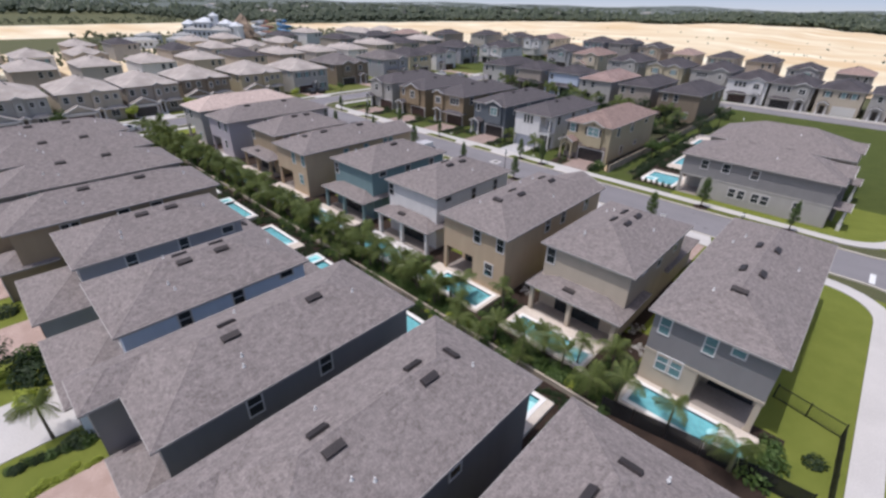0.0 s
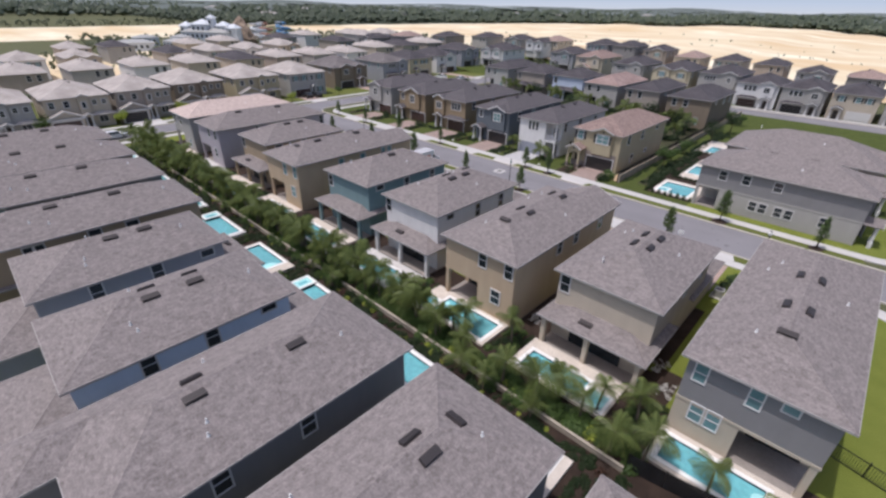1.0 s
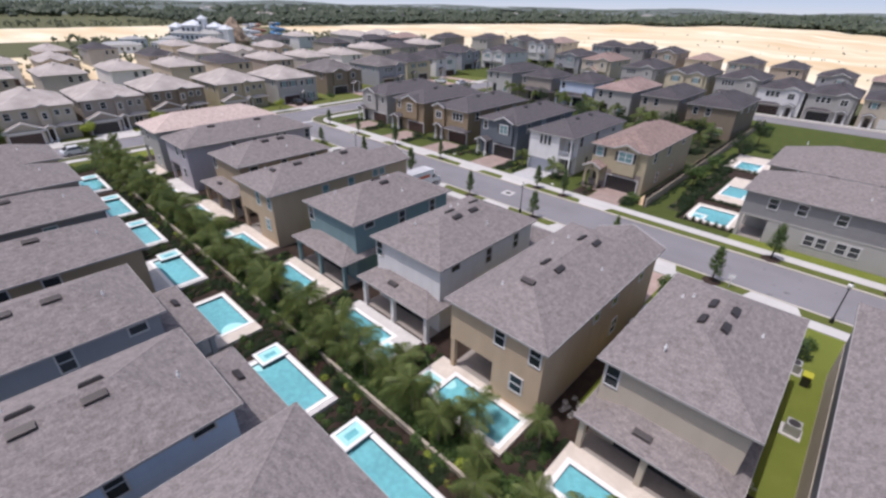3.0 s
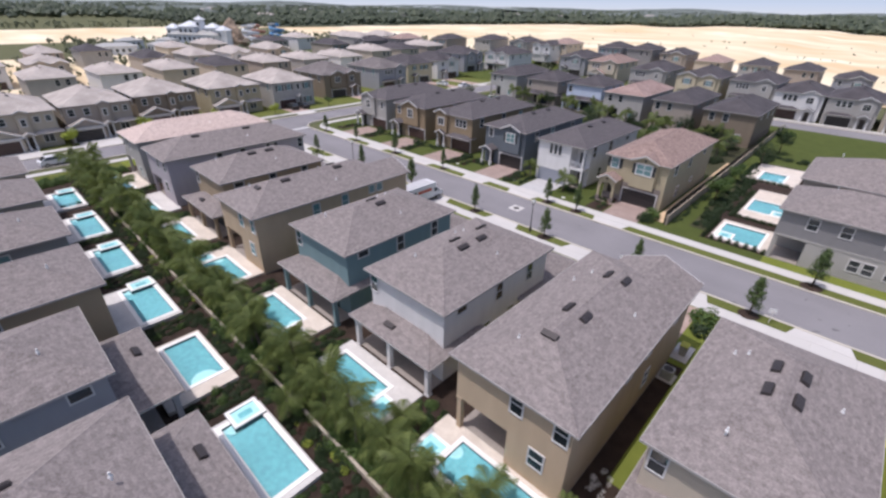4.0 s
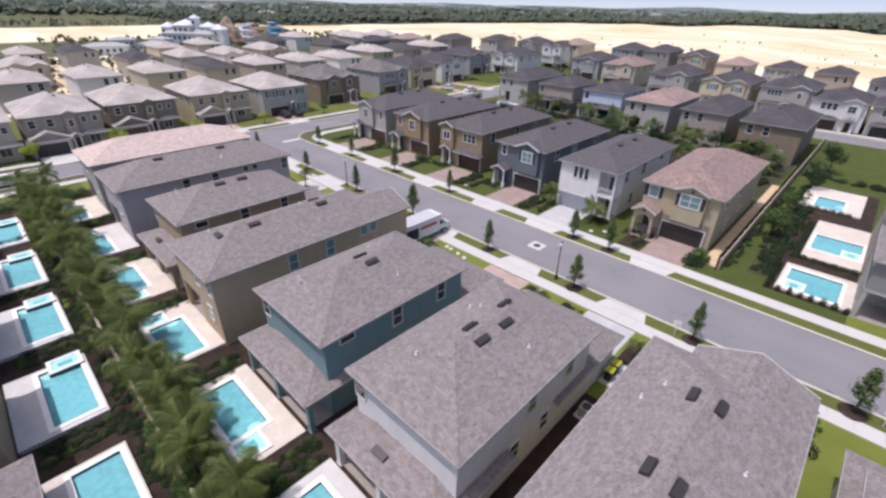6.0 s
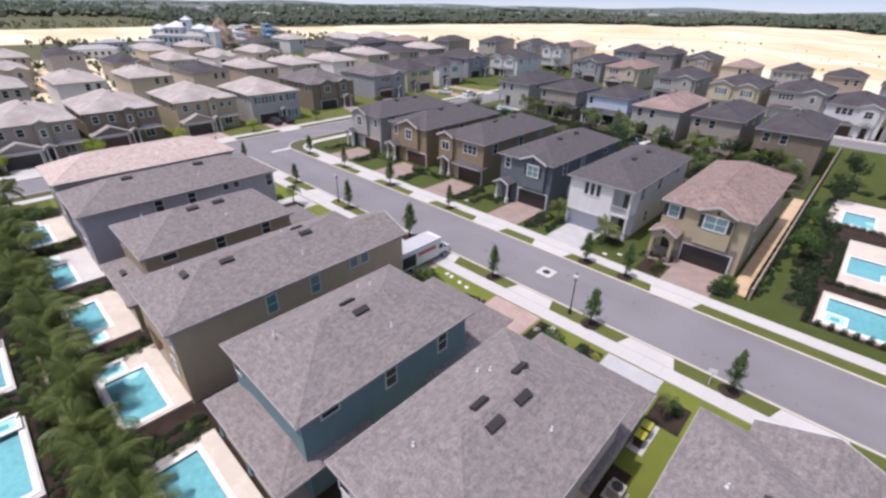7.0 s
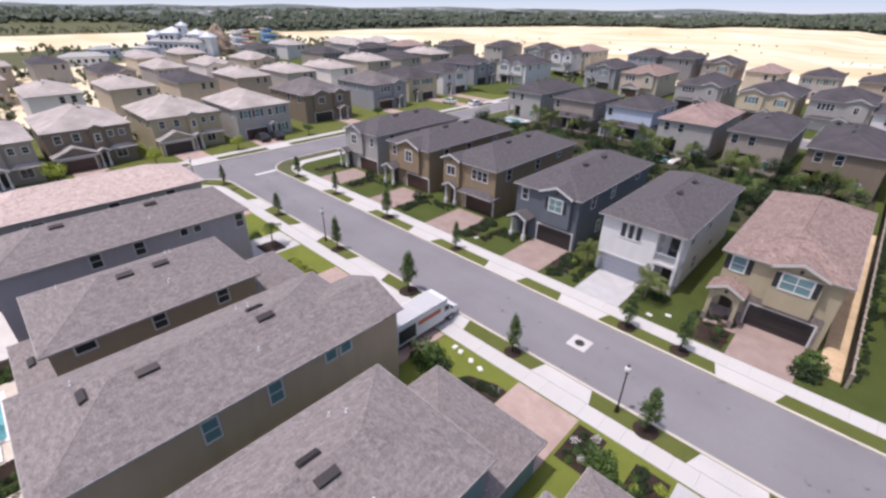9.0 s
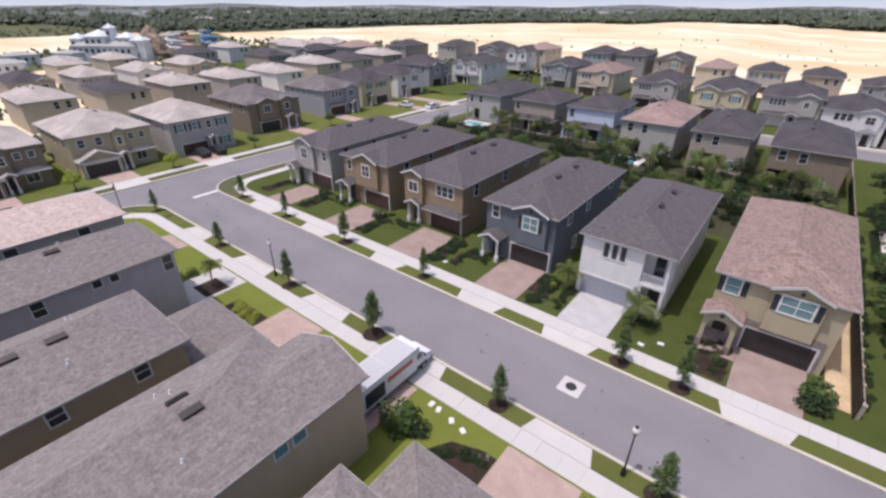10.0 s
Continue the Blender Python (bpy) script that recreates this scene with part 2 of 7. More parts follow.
M["yellow"] = tinted("yellow_plastic", (0.46, 0.44, 0.03), 0.4)
M["ac"] = tinted("grey_unit_metal", (0.42, 0.41, 0.39), 0.5, 0.2)
M["wallcap"] = rough_mat("beige_garden_wall", (0.40, 0.345, 0.28), 0.9, 10, 0.8, 0.15, 0.3, 0.01)
M["paint"] = rough_mat("road_paint", (0.70, 0.70, 0.68), 0.8, 20, 2, 0.1, 0.1, 0.003)
M["iron"] = tinted("cast_iron", (0.06, 0.055, 0.055), 0.6, 0.5)
M["castle"] = rough_mat("white_cladding", (0.62, 0.64, 0.67), 0.7, 0.5, 0.1, 0.18, 0.2, 0.05)
M["rockwork"] = rough_mat("tan_rockwork", (0.36, 0.27, 0.20), 0.95, 0.6, 0.12, 0.4, 0.9, 0.3)
M["slide"] = tinted("blue_fibreglass", (0.10, 0.28, 0.52), 0.35)
M["slide_red"] = tinted("faded_red_fibreglass", (0.45, 0.22, 0.16), 0.45)
m, t, b = nodes_of("slab_concrete", 0.9, 0, 0.25)
oi = t.nodes.new("ShaderNodeObjectInfo")
f1 = noise_fac(t, 9)
c0 = mixed(t, oi.outputs["Random"], (0.485, 0.464, 0.442), (0.52, 0.500, 0.476))
t.links.new(mixed(t, f1, c0, (0.50, 0.480, 0.457)), b.inputs["Base Color"])
bumped(t, b, f1, 0.2, 0.005)
M["slab"] = m
M["step"] = rough_mat("pale_pool_plaster", (0.40, 0.62, 0.63), 0.8, 6, 0.7, 0.06, 0.1, 0.01)
# Brown floor tile, darkened to put a deeper porch's shade into the colour.
M["porch_floor"] = rough_mat("shaded_porch_floor_tile", (0.30, 0.262, 0.235), 0.7, 6, 0.8, 0.12, 0.1, 0.004)
M["fence_tan"] = rough_mat("tan_precast_wall", (0.35, 0.295, 0.235), 0.9, 8, 0.7, 0.15, 0.3, 0.01)
M["bed_green"] = rough_mat("garden_soil_and_groundcover", (0.055, 0.055, 0.028), 0.95, 5, 0.5, 0.45, 0.8, 0.05)
M["scrub"] = leaf_mat("dry_scrub", (0.085, 0.098, 0.055), (0.155, 0.170, 0.090))
# Canopy paled towards grey: the haze of distance is put into the colour.
M["canopy"] = rough_mat("haze_paled_canopy", (0.135, 0.155, 0.140), 0.95, 0.12, 0.008, 0.4, 0.9, 2.0)
# Self-lit sky colour; the horizon haze is painted as a ramp by height.
m, t, b = nodes_of("glowing_horizon_haze", 1.0, 0, 0)
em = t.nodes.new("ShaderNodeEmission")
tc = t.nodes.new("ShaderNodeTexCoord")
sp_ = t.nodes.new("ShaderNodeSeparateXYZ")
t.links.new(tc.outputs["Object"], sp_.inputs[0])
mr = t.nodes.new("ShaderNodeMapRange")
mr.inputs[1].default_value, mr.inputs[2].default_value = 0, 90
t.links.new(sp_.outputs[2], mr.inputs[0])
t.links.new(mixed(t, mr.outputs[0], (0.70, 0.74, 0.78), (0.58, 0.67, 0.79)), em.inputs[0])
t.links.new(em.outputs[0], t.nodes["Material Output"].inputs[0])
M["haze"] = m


# ---- mesh helpers ----
class Shape:
    """Vertices and faces gathered for one mesh."""

    def __init__(self):
        self.v, self.f = [], []

    def add(self, verts, faces):
        n = len(self.v)
        self.v += [tuple(p) for p in verts]
        self.f += [tuple(i + n for i in q) for q in faces]
        return self

    def box(self, x0, x1, y0, y1, z0, z1, c=0.0):
        """A block; c chamfers its upright edges."""
        if c <= 0:
            return self.add([(x0, y0, z0), (x1, y0, z0), (x1, y1, z0), (x0, y1, z0), (x0, y0, z1), (x1, y0, z1), (x1, y1, z1), (x0, y1, z1)],
                            [(3, 2, 1, 0), (4, 5, 6, 7), (0, 1, 5, 4), (1, 2, 6, 5), (2, 3, 7, 6), (3, 0, 4, 7)])
        ring = [(x0 + c, y0), (x1 - c, y0), (x1, y0 + c), (x1, y1 - c), (x1 - c, y1), (x0 + c, y1), (x0, y1 - c), (x0, y0 + c)]
        return self.prism(ring, z0, z1)

    def prism(self, ring, z0, z1):
        n = len(ring)
        vs = [(x, y, z0) for x, y in ring] + [(x, y, z1) for x, y in ring]
        fs = [tuple(range(n - 1, -1, -1)), tuple(range(n, 2 * n))] + [(i, (i + 1) % n, n + (i + 1) % n, n + i) for i in range(n)]
        return self.add(vs, fs)

    def tube(self, points, radii, n=8, cap=True):
        """A round bar along points."""
        base = len(self.v)
        for k, p in enumerate(points):
            p = Vector(p)
            d = Vector(points[min(k + 1, len(points) - 1)]) - Vector(points[max(k - 1, 0)])
            q = d.to_track_quat("Z", "Y")
            r = radii[k] if isinstance(radii, (list, tuple)) else radii
            for i in range(n):
                w = 2 * math.pi * i / n
                self.v.append(tuple(p + q @ Vector((r * math.cos(w), r * math.sin(w), 0))))
        for k in range(len(points) - 1):
            for i in range(n):
                s, u = base + k * n, base + (k + 1) * n
                self.f.append((s + i, s + (i + 1) % n, u + (i + 1) % n, u + i))
        if cap:
            self.f.append(tuple(base + i for i in range(n - 1, -1, -1)))
            e = base + (len(points) - 1) * n
            self.f.append(tuple(e + i for i in range(n)))
        return self

    def ball(self, c, r, n=8, rings=5, squash=1.0):
        vs, fs = [], []
        for k in range(rings + 1):
            ph = math.pi * k / rings
            for i in range(n):
                w = 2 * math.pi * i / n
                vs.append((c[0] + r * math.sin(ph) * math.cos(w), c[1] + r * math.sin(ph) * math.sin(w), c[2] + r * squash * math.cos(ph)))
        for k in range(rings):
            for i in range(n):
                fs.append((k * n + i, (k + 1) * n + i, (k + 1) * n + (i + 1) % n, k * n + (i + 1) % n))
        return self.add(vs, fs)

    def mesh(self, name, mat, smooth=False):
        me = bpy.data.meshes.new(name)
        me.from_pydata(self.v, [], self.f)
        me.materials.append(mat)
        if smooth:
            me.polygons.foreach_set("use_smooth", [True] * len(me.polygons))
        me.update()
        return me


def part(name, shape, material, parent, label="", at=None, kind="", smooth=False):
    """Links a shape (or a finished mesh) as one mesh object under a thing or a part."""
    me = shape.mesh(name, M[material], smooth) if isinstance(shape, Shape) else shape
    ob = new(name, me)
    if parent:
        ob.parent = parent
    if at is not None:
        ob.matrix_basis = at
    return tagged(ob, label, kind=kind)


def thing(name, m, label, category, group="", kind=""):
    """The Empty at the base of a thing."""
    ob = new(name)
    ob.empty_display_size = 0.3
    ob.matrix_basis = m
    return tagged(ob, label, category, group, kind)


def slab(name, ring, z0, z1, material, label, kind="structure", category=""):
    return tagged(part(name, Shape().prism(ring, z0, z1), material, None), label, category, kind=kind)


def rect(x0, x1, y0, y1):
    return [(x0, y0), (x1, y0), (x1, y1), (x0, y1)]


# ---- houses ----
PITCH = 0.40


def roof_faces(x0, x1, y0, y1, z, s=PITCH):
    """The four slopes of a hip roof over a rectangle: corner rings, eave first."""
    w, d = x1 - x0, y1 - y0
    r = min(w, d) / 2
    if w <= d:
        a, b = (x0 + r, y0 + r, z + r * s), (x0 + r, y1 - r, z + r * s)
    else:
        a, b = (x0 + r, y0 + r, z + r * s), (x1 - r, y0 + r, z + r * s)
    p = [(x0, y0, z), (x1, y0, z), (x1, y1, z), (x0, y1, z)]
    if w <= d:
        return [(p[0], p[1], a, a), (p[1], p[2], b, a), (p[2], p[3], b, b), (p[3], p[0], a, b)], a, b
    return [(p[0], p[1], b, a), (p[1], p[2], b, b), (p[2], p[3], a, b), (p[3], p[0], a, a)], a, b


def shingles_on(shape, faces, rnd, wide=0.30, course=0.165):
    """Lays overlapping tabs in courses over roof slopes given as rings with the eave first."""
    for p0, p1, p2, p3 in faces:
        p0, p1, p2, p3 = Vector(p0), Vector(p1), Vector(p2), Vector(p3)
        u = (p1 - p0).normalized()
        n = u.cross(p3 - p0).normalized()
        v = n.cross(u)
        L0 = (p1 - p0).length
        H = (p3 - p0).dot(v)
        a3, b3 = (p3 - p0).dot(u), (p2 - p0).dot(u)
        rows = max(1, int(H / course))
        c = H / rows
        for k in range(rows):
            f0, f1 = k / rows, min(1.0, (k + 1.15) / rows)
            l0, r0, l1, r1 = a3 * f0, L0 + (b3 - L0) * f0, a3 * f1, L0 + (b3 - L0) * f1
            if r0 - l0 < 0.05:
                continue
            off = rnd.random() * wide
            x = l0 - off
            while x < r0:
                w = wide * rnd.uniform(0.7, 1.3)
                s, e_ = max(x, l0), min(x + w - 0.008, r0)
                st, et = min(max(x, l1), r1), max(min(x + w - 0.008, r1), l1)
                x += w
                if e_ - s < 0.02:
                    continue
                h = rnd.uniform(0.008, 0.016)
                y0_, y1_ = k * c, f1 * H
                q = [p0 + u * s + v * y0_ + n * h, p0 + u * e_ + v * y0_ + n * h, p0 + u * et + v * y1_ + n * 0.004, p0 + u * st + v * y1_ + n * 0.004,
                     p0 + u * s + v * y0_, p0 + u * e_ + v * y0_]
                shape.add(q, [(0, 1, 2, 3), (4, 5, 1, 0)])
    return shape


def hip_lines(x0, x1, y0, y1, a, b, z):
    c = [(x0, y0, z), (x1, y0, z), (x1, y1, z), (x0, y1, z)]
    if x1 - x0 <= y1 - y0:
        return [(c[0], a), (c[1], a), (c[2], b), (c[3], b), (a, b)]
    return [(c[0], a), (c[3], a), (c[1], b), (c[2], b), (a, b)]


def caps_on(shape, lines, rnd, step=0.22):
    """Bent cap pieces along hips and ridges."""
    for p, q in lines:
        p, q = Vector(p), Vector(q)
        d = q - p
        if d.length < 0.3:
            continue
        n = int(d.length / step)
        side = d.cross(Vector((0, 0, 1))).normalized()
        up = side.cross(d).normalized()
        for i in range(n):
            s, e_ = p + d * (i / n), p + d * min(1, (i + 1.1) / n)
            h0, h1 = 0.034 + rnd.uniform(0, 0.006), 0.026
            k = 0.010 - 0.14 * (PITCH if abs(d.z) < 0.01 else 0.283)
            shape.add([s + side * 0.14 + up * k, s + up * h0, s - side * 0.14 + up * k, e_ + side * 0.14 + up * (k - 0.006), e_ + up * h1, e_ - side * 0.14 + up * (k - 0.006)],
                      [(0, 1, 4, 3), (1, 2, 5, 4)])
    return shape


def hip_roof(parent, x0, x1, y0, y1, z, roof, near, rnd, s=PITCH, name="roof", sides="fblr"):
    """A hip roof with deck, fascia and, on near houses, laid shingles."""
    faces, a, b = roof_faces(x0, x1, y0, y1, z, s)
    sh = Shape()
    sh.add([(x0, y0, z - 0.02), (x1, y0, z - 0.02), (x1, y1, z - 0.02), (x0, y1, z - 0.02)], [(3, 2, 1, 0)])
    for f in faces:
        ring = [f[0], f[1], f[2]] if f[2] == f[3] else list(f)
        sh.add(ring, [tuple(range(len(ring)))])
    deck = part(name, sh, ("far_" if not near else "roof_") + roof, parent)
    fs = Shape()
    t, h = 0.04, 0.14
    if "f" in sides:
        fs.box(x0 - t, x1 + t, y0 - t, y0, z - h, z - 0.004)
    if "b" in sides:
        fs.box(x0 - t, x1 + t, y1, y1 + t, z - h, z - 0.004)
    if "l" in sides:
        fs.box(x0 - t, x0, y0, y1, z - h, z - 0.004)
    if "r" in sides:
        fs.box(x1, x1 + t, y0, y1, z - h, z - 0.004)
    part("fascia", fs, "fascia", deck, "white painted fascia")
    so = Shape().box(x0 + 0.002, x1 - 0.002, y0 + 0.002, y1 - 0.002, z - 0.10, z - 0.06)
    part("soffit", so, "soffit", deck)
    if near:
        part("shingle", shingles_on(Shape(), faces, rnd), "roof_" + roof, deck, kind="stuff")
        part("ridge_cap", caps_on(Shape(), hip_lines(x0, x1, y0, y1, a, b, z), rnd), "roof_" + roof, deck, kind="stuff")
    return deck


MESHES = {}


def once(key, make):
    if key not in MESHES:
        MESHES[key] = make()
    return MESHES[key]


FACE = {"f": 0, "r": 90, "b": 180, "l": 270}


def on_face(face, plane, along, z):
    """Pose of something built facing -y, put on a wall: f and b at y = plane, l and r at x = plane."""
    if face in "fb":
        return pose(along, plane, z, 0, 0, FACE[face])
    return pose(plane, along, z, 0, 0, FACE[face])


def lattice(xs, zs, y0, y1):
    """One connected plate in the xz plane: bars and openings by turns, the outermost strips being bars."""
    s, n, m = Shape(), len(xs), len(zs)
    s.v = [(x, y, z) for y in (y0, y1) for x in xs for z in zs]

    def solid(i, k):
        return 0 <= i < n - 1 and 0 <= k < m - 1 and not (i % 2 and k % 2)

    for i in range(n - 1):
        for k in range(m - 1):
            if not solid(i, k):
                continue
            a, b, c, d = i * m + k, (i + 1) * m + k, (i + 1) * m + k + 1, i * m + k + 1
            o = n * m
            s.f += [(a, b, c, d), (d + o, c + o, b + o, a + o)]
            for q, p0, p1 in (((i, k - 1), a, b), ((i + 1, k), b, c), ((i, k + 1), c, d), ((i - 1, k), d, a)):
                if not solid(*q):
                    s.f.append((p1, p0, p0 + o, p1 + o))
    return s


def window(parent, face, plane, along, z, w=0.95, h=1.5, panes=2, glass="glass", shutters=False, casing=0.09):
    """A framed window, its sill at z, standing on the wall's face; sashes one above the other or side by side."""
    def frame_mesh():
        t, bar = casing, 0.025
        xs, zs = [-w / 2 - t, -w / 2, w / 2, w / 2 + t], [-t, 0, h, h + t]
        if panes in (3, 4):
            xs[2:2] = [-0.035, 0.035]
        if panes in (2, 4):
            zs[2:2] = [h / 2 - bar, h / 2 + bar]
        return lattice(xs, zs, -0.06, 0.01).mesh("window", M["trim"])
    win = part("window", once(("wf", w, h, panes, casing), frame_mesh), None, parent, at=on_face(face, plane, along, z))
    part("pane", once(("wp", w, h, glass), lambda: Shape().box(-w / 2, w / 2, -0.02, 0.0, 0, h).mesh("pane", M[glass])), None, win)
    if shutters:
        def sh():
            s = Shape().box(-0.22, 0.22, -0.05, 0.01, 0, h, 0.015)
            return s.mesh("shutter", M["shutter"])
        for sx in (-1, 1):
            part("shutter", once(("ws", h), sh), None, win, "dark louvred shutter", at=pose(sx * (w / 2 + 0.33), 0, 0))
    return win


def garage_door(parent, face, plane, along, w=4.88, h=2.13, colour="garage_dark"):
    def door():
        s = Shape()
        for k in range(4):
            z0 = k * h / 4
            s.box(-w / 2, w / 2, -0.03, 0.0, z0, z0 + h / 4 - 0.015)
            for i in range(8):
                x0 = -w / 2 + i * w / 8
                s.box(x0 + 0.07, x0 + w / 8 - 0.07, -0.045, -0.03, z0 + 0.08, z0 + h / 4 - 0.09)
        return s.mesh("garage_door", M[colour])
    g = part("garage_door", once(("gd", w, h, colour), door), None, parent, at=on_face(face, plane, along, 0.05))
    tr = once(("gt", w, h), lambda: Shape().box(-w / 2 - 0.14, -w / 2, -0.06, 0.01, 0, h).box(w / 2, w / 2 + 0.14, -0.06, 0.01, 0, h).box(-w / 2 - 0.14, w / 2 + 0.14, -0.06, 0.01, h, h + 0.16).mesh("door_trim", M["trim"]))
    part("door_trim", tr, None, g, "white garage surround")
    return g


def entry_door(parent, face, plane, along):
    d = part("door", once("ed", lambda: Shape().box(-0.5, 0.5, -0.04, 0.0, 0, 2.1).box(-0.4, -0.05, -0.055, -0.04, 0.2, 0.95).box(0.05, 0.4, -0.055, -0.04, 0.2, 0.95).box(-0.4, 0.4, -0.055, -0.04, 1.1, 1.95).mesh("door", M["door"])),
             None, parent, at=on_face(face, plane, along, 0.1))
    return d


def gable_roof(parent, x0, x1, y0, y1, z, roof, near, rnd, s=PITCH, wall=None, trim="trim"):
    """A gable with its ridge along y and its open end at y0; runs back into the main roof."""
    xm, r = (x0 + x1) / 2, (x1 - x0) / 2
    zt = z + r * s
    t = 0.10
    sh = Shape()
    ring = [(x0, z), (xm, zt), (x1, z), (x1, z + t), (xm, zt + t), (x0, z + t)]
    n = len(ring)
    sh.add([(x, y0, q) for x, q in ring] + [(x, y1, q) for x, q in ring],
           [tuple(range(n)), tuple(range(2 * n - 1, n - 1, -1))] + [(i, n + i, n + (i + 1) % n, (i + 1) % n) for i in range(n)])
    g = part("gable_roof", sh, ("roof_" if near else "far_") + roof, parent)
    if near:
        fc = [((x0, y1, z + t), (x0, y0, z + t), (xm, y0, zt + t), (xm, y1, zt + t)), ((x1, y0, z + t), (x1, y1, z + t), (xm, y1, zt + t), (xm, y0, zt + t))]
        part("shingle", shingles_on(Shape(), fc, rnd), "roof_" + roof, g, kind="stuff")
    rk = Shape()
    h = 0.2
    for a, b in ((x0, xm), (x1, xm)):
        p, q = (a, z), (b, zt)
        vs = [(p[0], y0 - 0.05, p[1] - h + t), (q[0], y0 - 0.05, q[1] - h + t), (q[0], y0 - 0.05, q[1] + t + 0.02), (p[0], y0 - 0.05, p[1] + t + 0.02)]
        vs += [(x, y0 - 0.003, w) for x, _, w in vs]
        rk.add(vs, [(0, 1, 2, 3), (7, 6, 5, 4), (0, 4, 5, 1), (1, 5, 6, 2), (2, 6, 7, 3), (3, 7, 4, 0)])
    part("rake_trim", rk, trim, g, "painted rake board")
    if wall:
        w = Shape()
        yi = y0 + 0.3
        w.add([(x0 + 0.3, yi, z - 0.12), (x1 - 0.3, yi, z - 0.12), (x1 - 0.3, yi, z), (xm, yi, zt - 0.12), (x0 + 0.3, yi, z),
               (x0 + 0.3, y1, z - 0.12), (x1 - 0.3, y1, z - 0.12), (x1 - 0.3, y1, z), (xm, y1, zt - 0.12), (x0 + 0.3, y1, z)],
              [(0, 1, 2, 3, 4), (9, 8, 7, 6, 5), (0, 5, 6, 1)])
        part("gable_wall", w, wall, g)
        if near and r > 1.2:
            zb = zt - 0.50 - 0.1 * r
            part("gable_bracket", Shape().box(xm - 0.09, xm + 0.09, yi - 0.05, yi - 0.002, zb - 0.16, zb + 0.16).box(xm - 0.16, xm + 0.16, yi - 0.06, yi - 0.003, zb - 0.03, zb + 0.04), "shutter", g, "small dark gable ornament")
    return g


def roof_vent(parent, x, y, z, tilt_axis, s=PITCH, flip=1, long=1.0):
    """A low slotted metal vent lying on a slope."""
    def mk():
        v = Shape().box(-long / 2, long / 2, -0.20, 0.20, 0.06, 0.17).box(-long / 2 - 0.04, long / 2 + 0.04, -0.25, 0.25, 0.0, 0.02)
        for i in range(5):
            v.box(-long / 2 + 0.05, long / 2 - 0.05, -0.16 + i * 0.075, -0.13 + i * 0.075, 0.17, 0.18)
        v.box(-long / 2, long / 2, -0.17, 0.17, 0.02, 0.06)
        return v.mesh("roof_vent", M["vent"])
    a = math.degrees(math.atan(s)) * flip
    m = pose(x, y, z, 0, 0, 90) @ pose(0, 0, 0, a, 0, 0) if tilt_axis == "x" else pose(x, y, z, a, 0, 0)
    part("roof_vent", once(("rv", long), mk), None, parent, "dark metal roof vent", at=m)


def vent_pipe(parent, x, y, z):
    part("vent_pipe", once("vp", lambda: Shape().tube([(0, 0, -0.25), (0, 0, 0.22)], 0.045, 8).tube([(0, 0, -0.02), (0, 0, 0.08)], [0.10, 0.05], 8).mesh("vent_pipe", M["pipe"])),
         None, parent, "white vent pipe", at=pose(x, y, z))


def posts(parent, spots, h, wall, w=0.36, z0=0.0):
    me = once(("post", h, wall, w, z0), lambda: Shape().box(-w / 2, w / 2, -w / 2, w / 2, z0 + 0.16, h, 0.02).box(-w / 2 - 0.05, w / 2 + 0.05, -w / 2 - 0.05, w / 2 + 0.05, z0, z0 + 0.16, 0.02)
              .box(-w / 2 - 0.05, w / 2 + 0.05, -w / 2 - 0.05, w / 2 + 0.05, h - 0.12, h + 0.001, 0.02).mesh("post", M[wall]))
    for x, y in spots:
        part("post", me, None, parent, at=pose(x, y, 0))


INSET = 0.38


def main_vents(deck, x0, x1, y0, y1, z, rnd, near, spots_=None):
    """Vents beside the ridge (side -1 or 1, or 0 on the hip behind) and pipes lower down."""
    xm, r = (x0 + x1) / 2, (x1 - x0) / 2
    zr = z + r * PITCH
    if spots_ is None:
        spots_ = [(1, y0 + (y1 - y0) * 0.38), (1, y0 + (y1 - y0) * 0.62)]
    for side, y in spots_:
        if side:
            roof_vent(deck, xm + side * 0.62, y, zr - 0.62 * PITCH, "x", flip=side)
        else:
            e_ = min(y - y0, y1 - y)
            roof_vent(deck, xm, y, z + e_ * PITCH, "y", flip=1 if y - y0 < y1 - y else -1)
    if near:
        for dx, yy in ((2.0, 0.3), (2.6, 0.33), (-2.4, 0.4), (1.4, 0.83)):
            vent_pipe(deck, xm + dx, y0 + (y1 - y0) * (yy + rnd.uniform(-0.04, 0.04)), zr - abs(dx) * PITCH + 0.03)


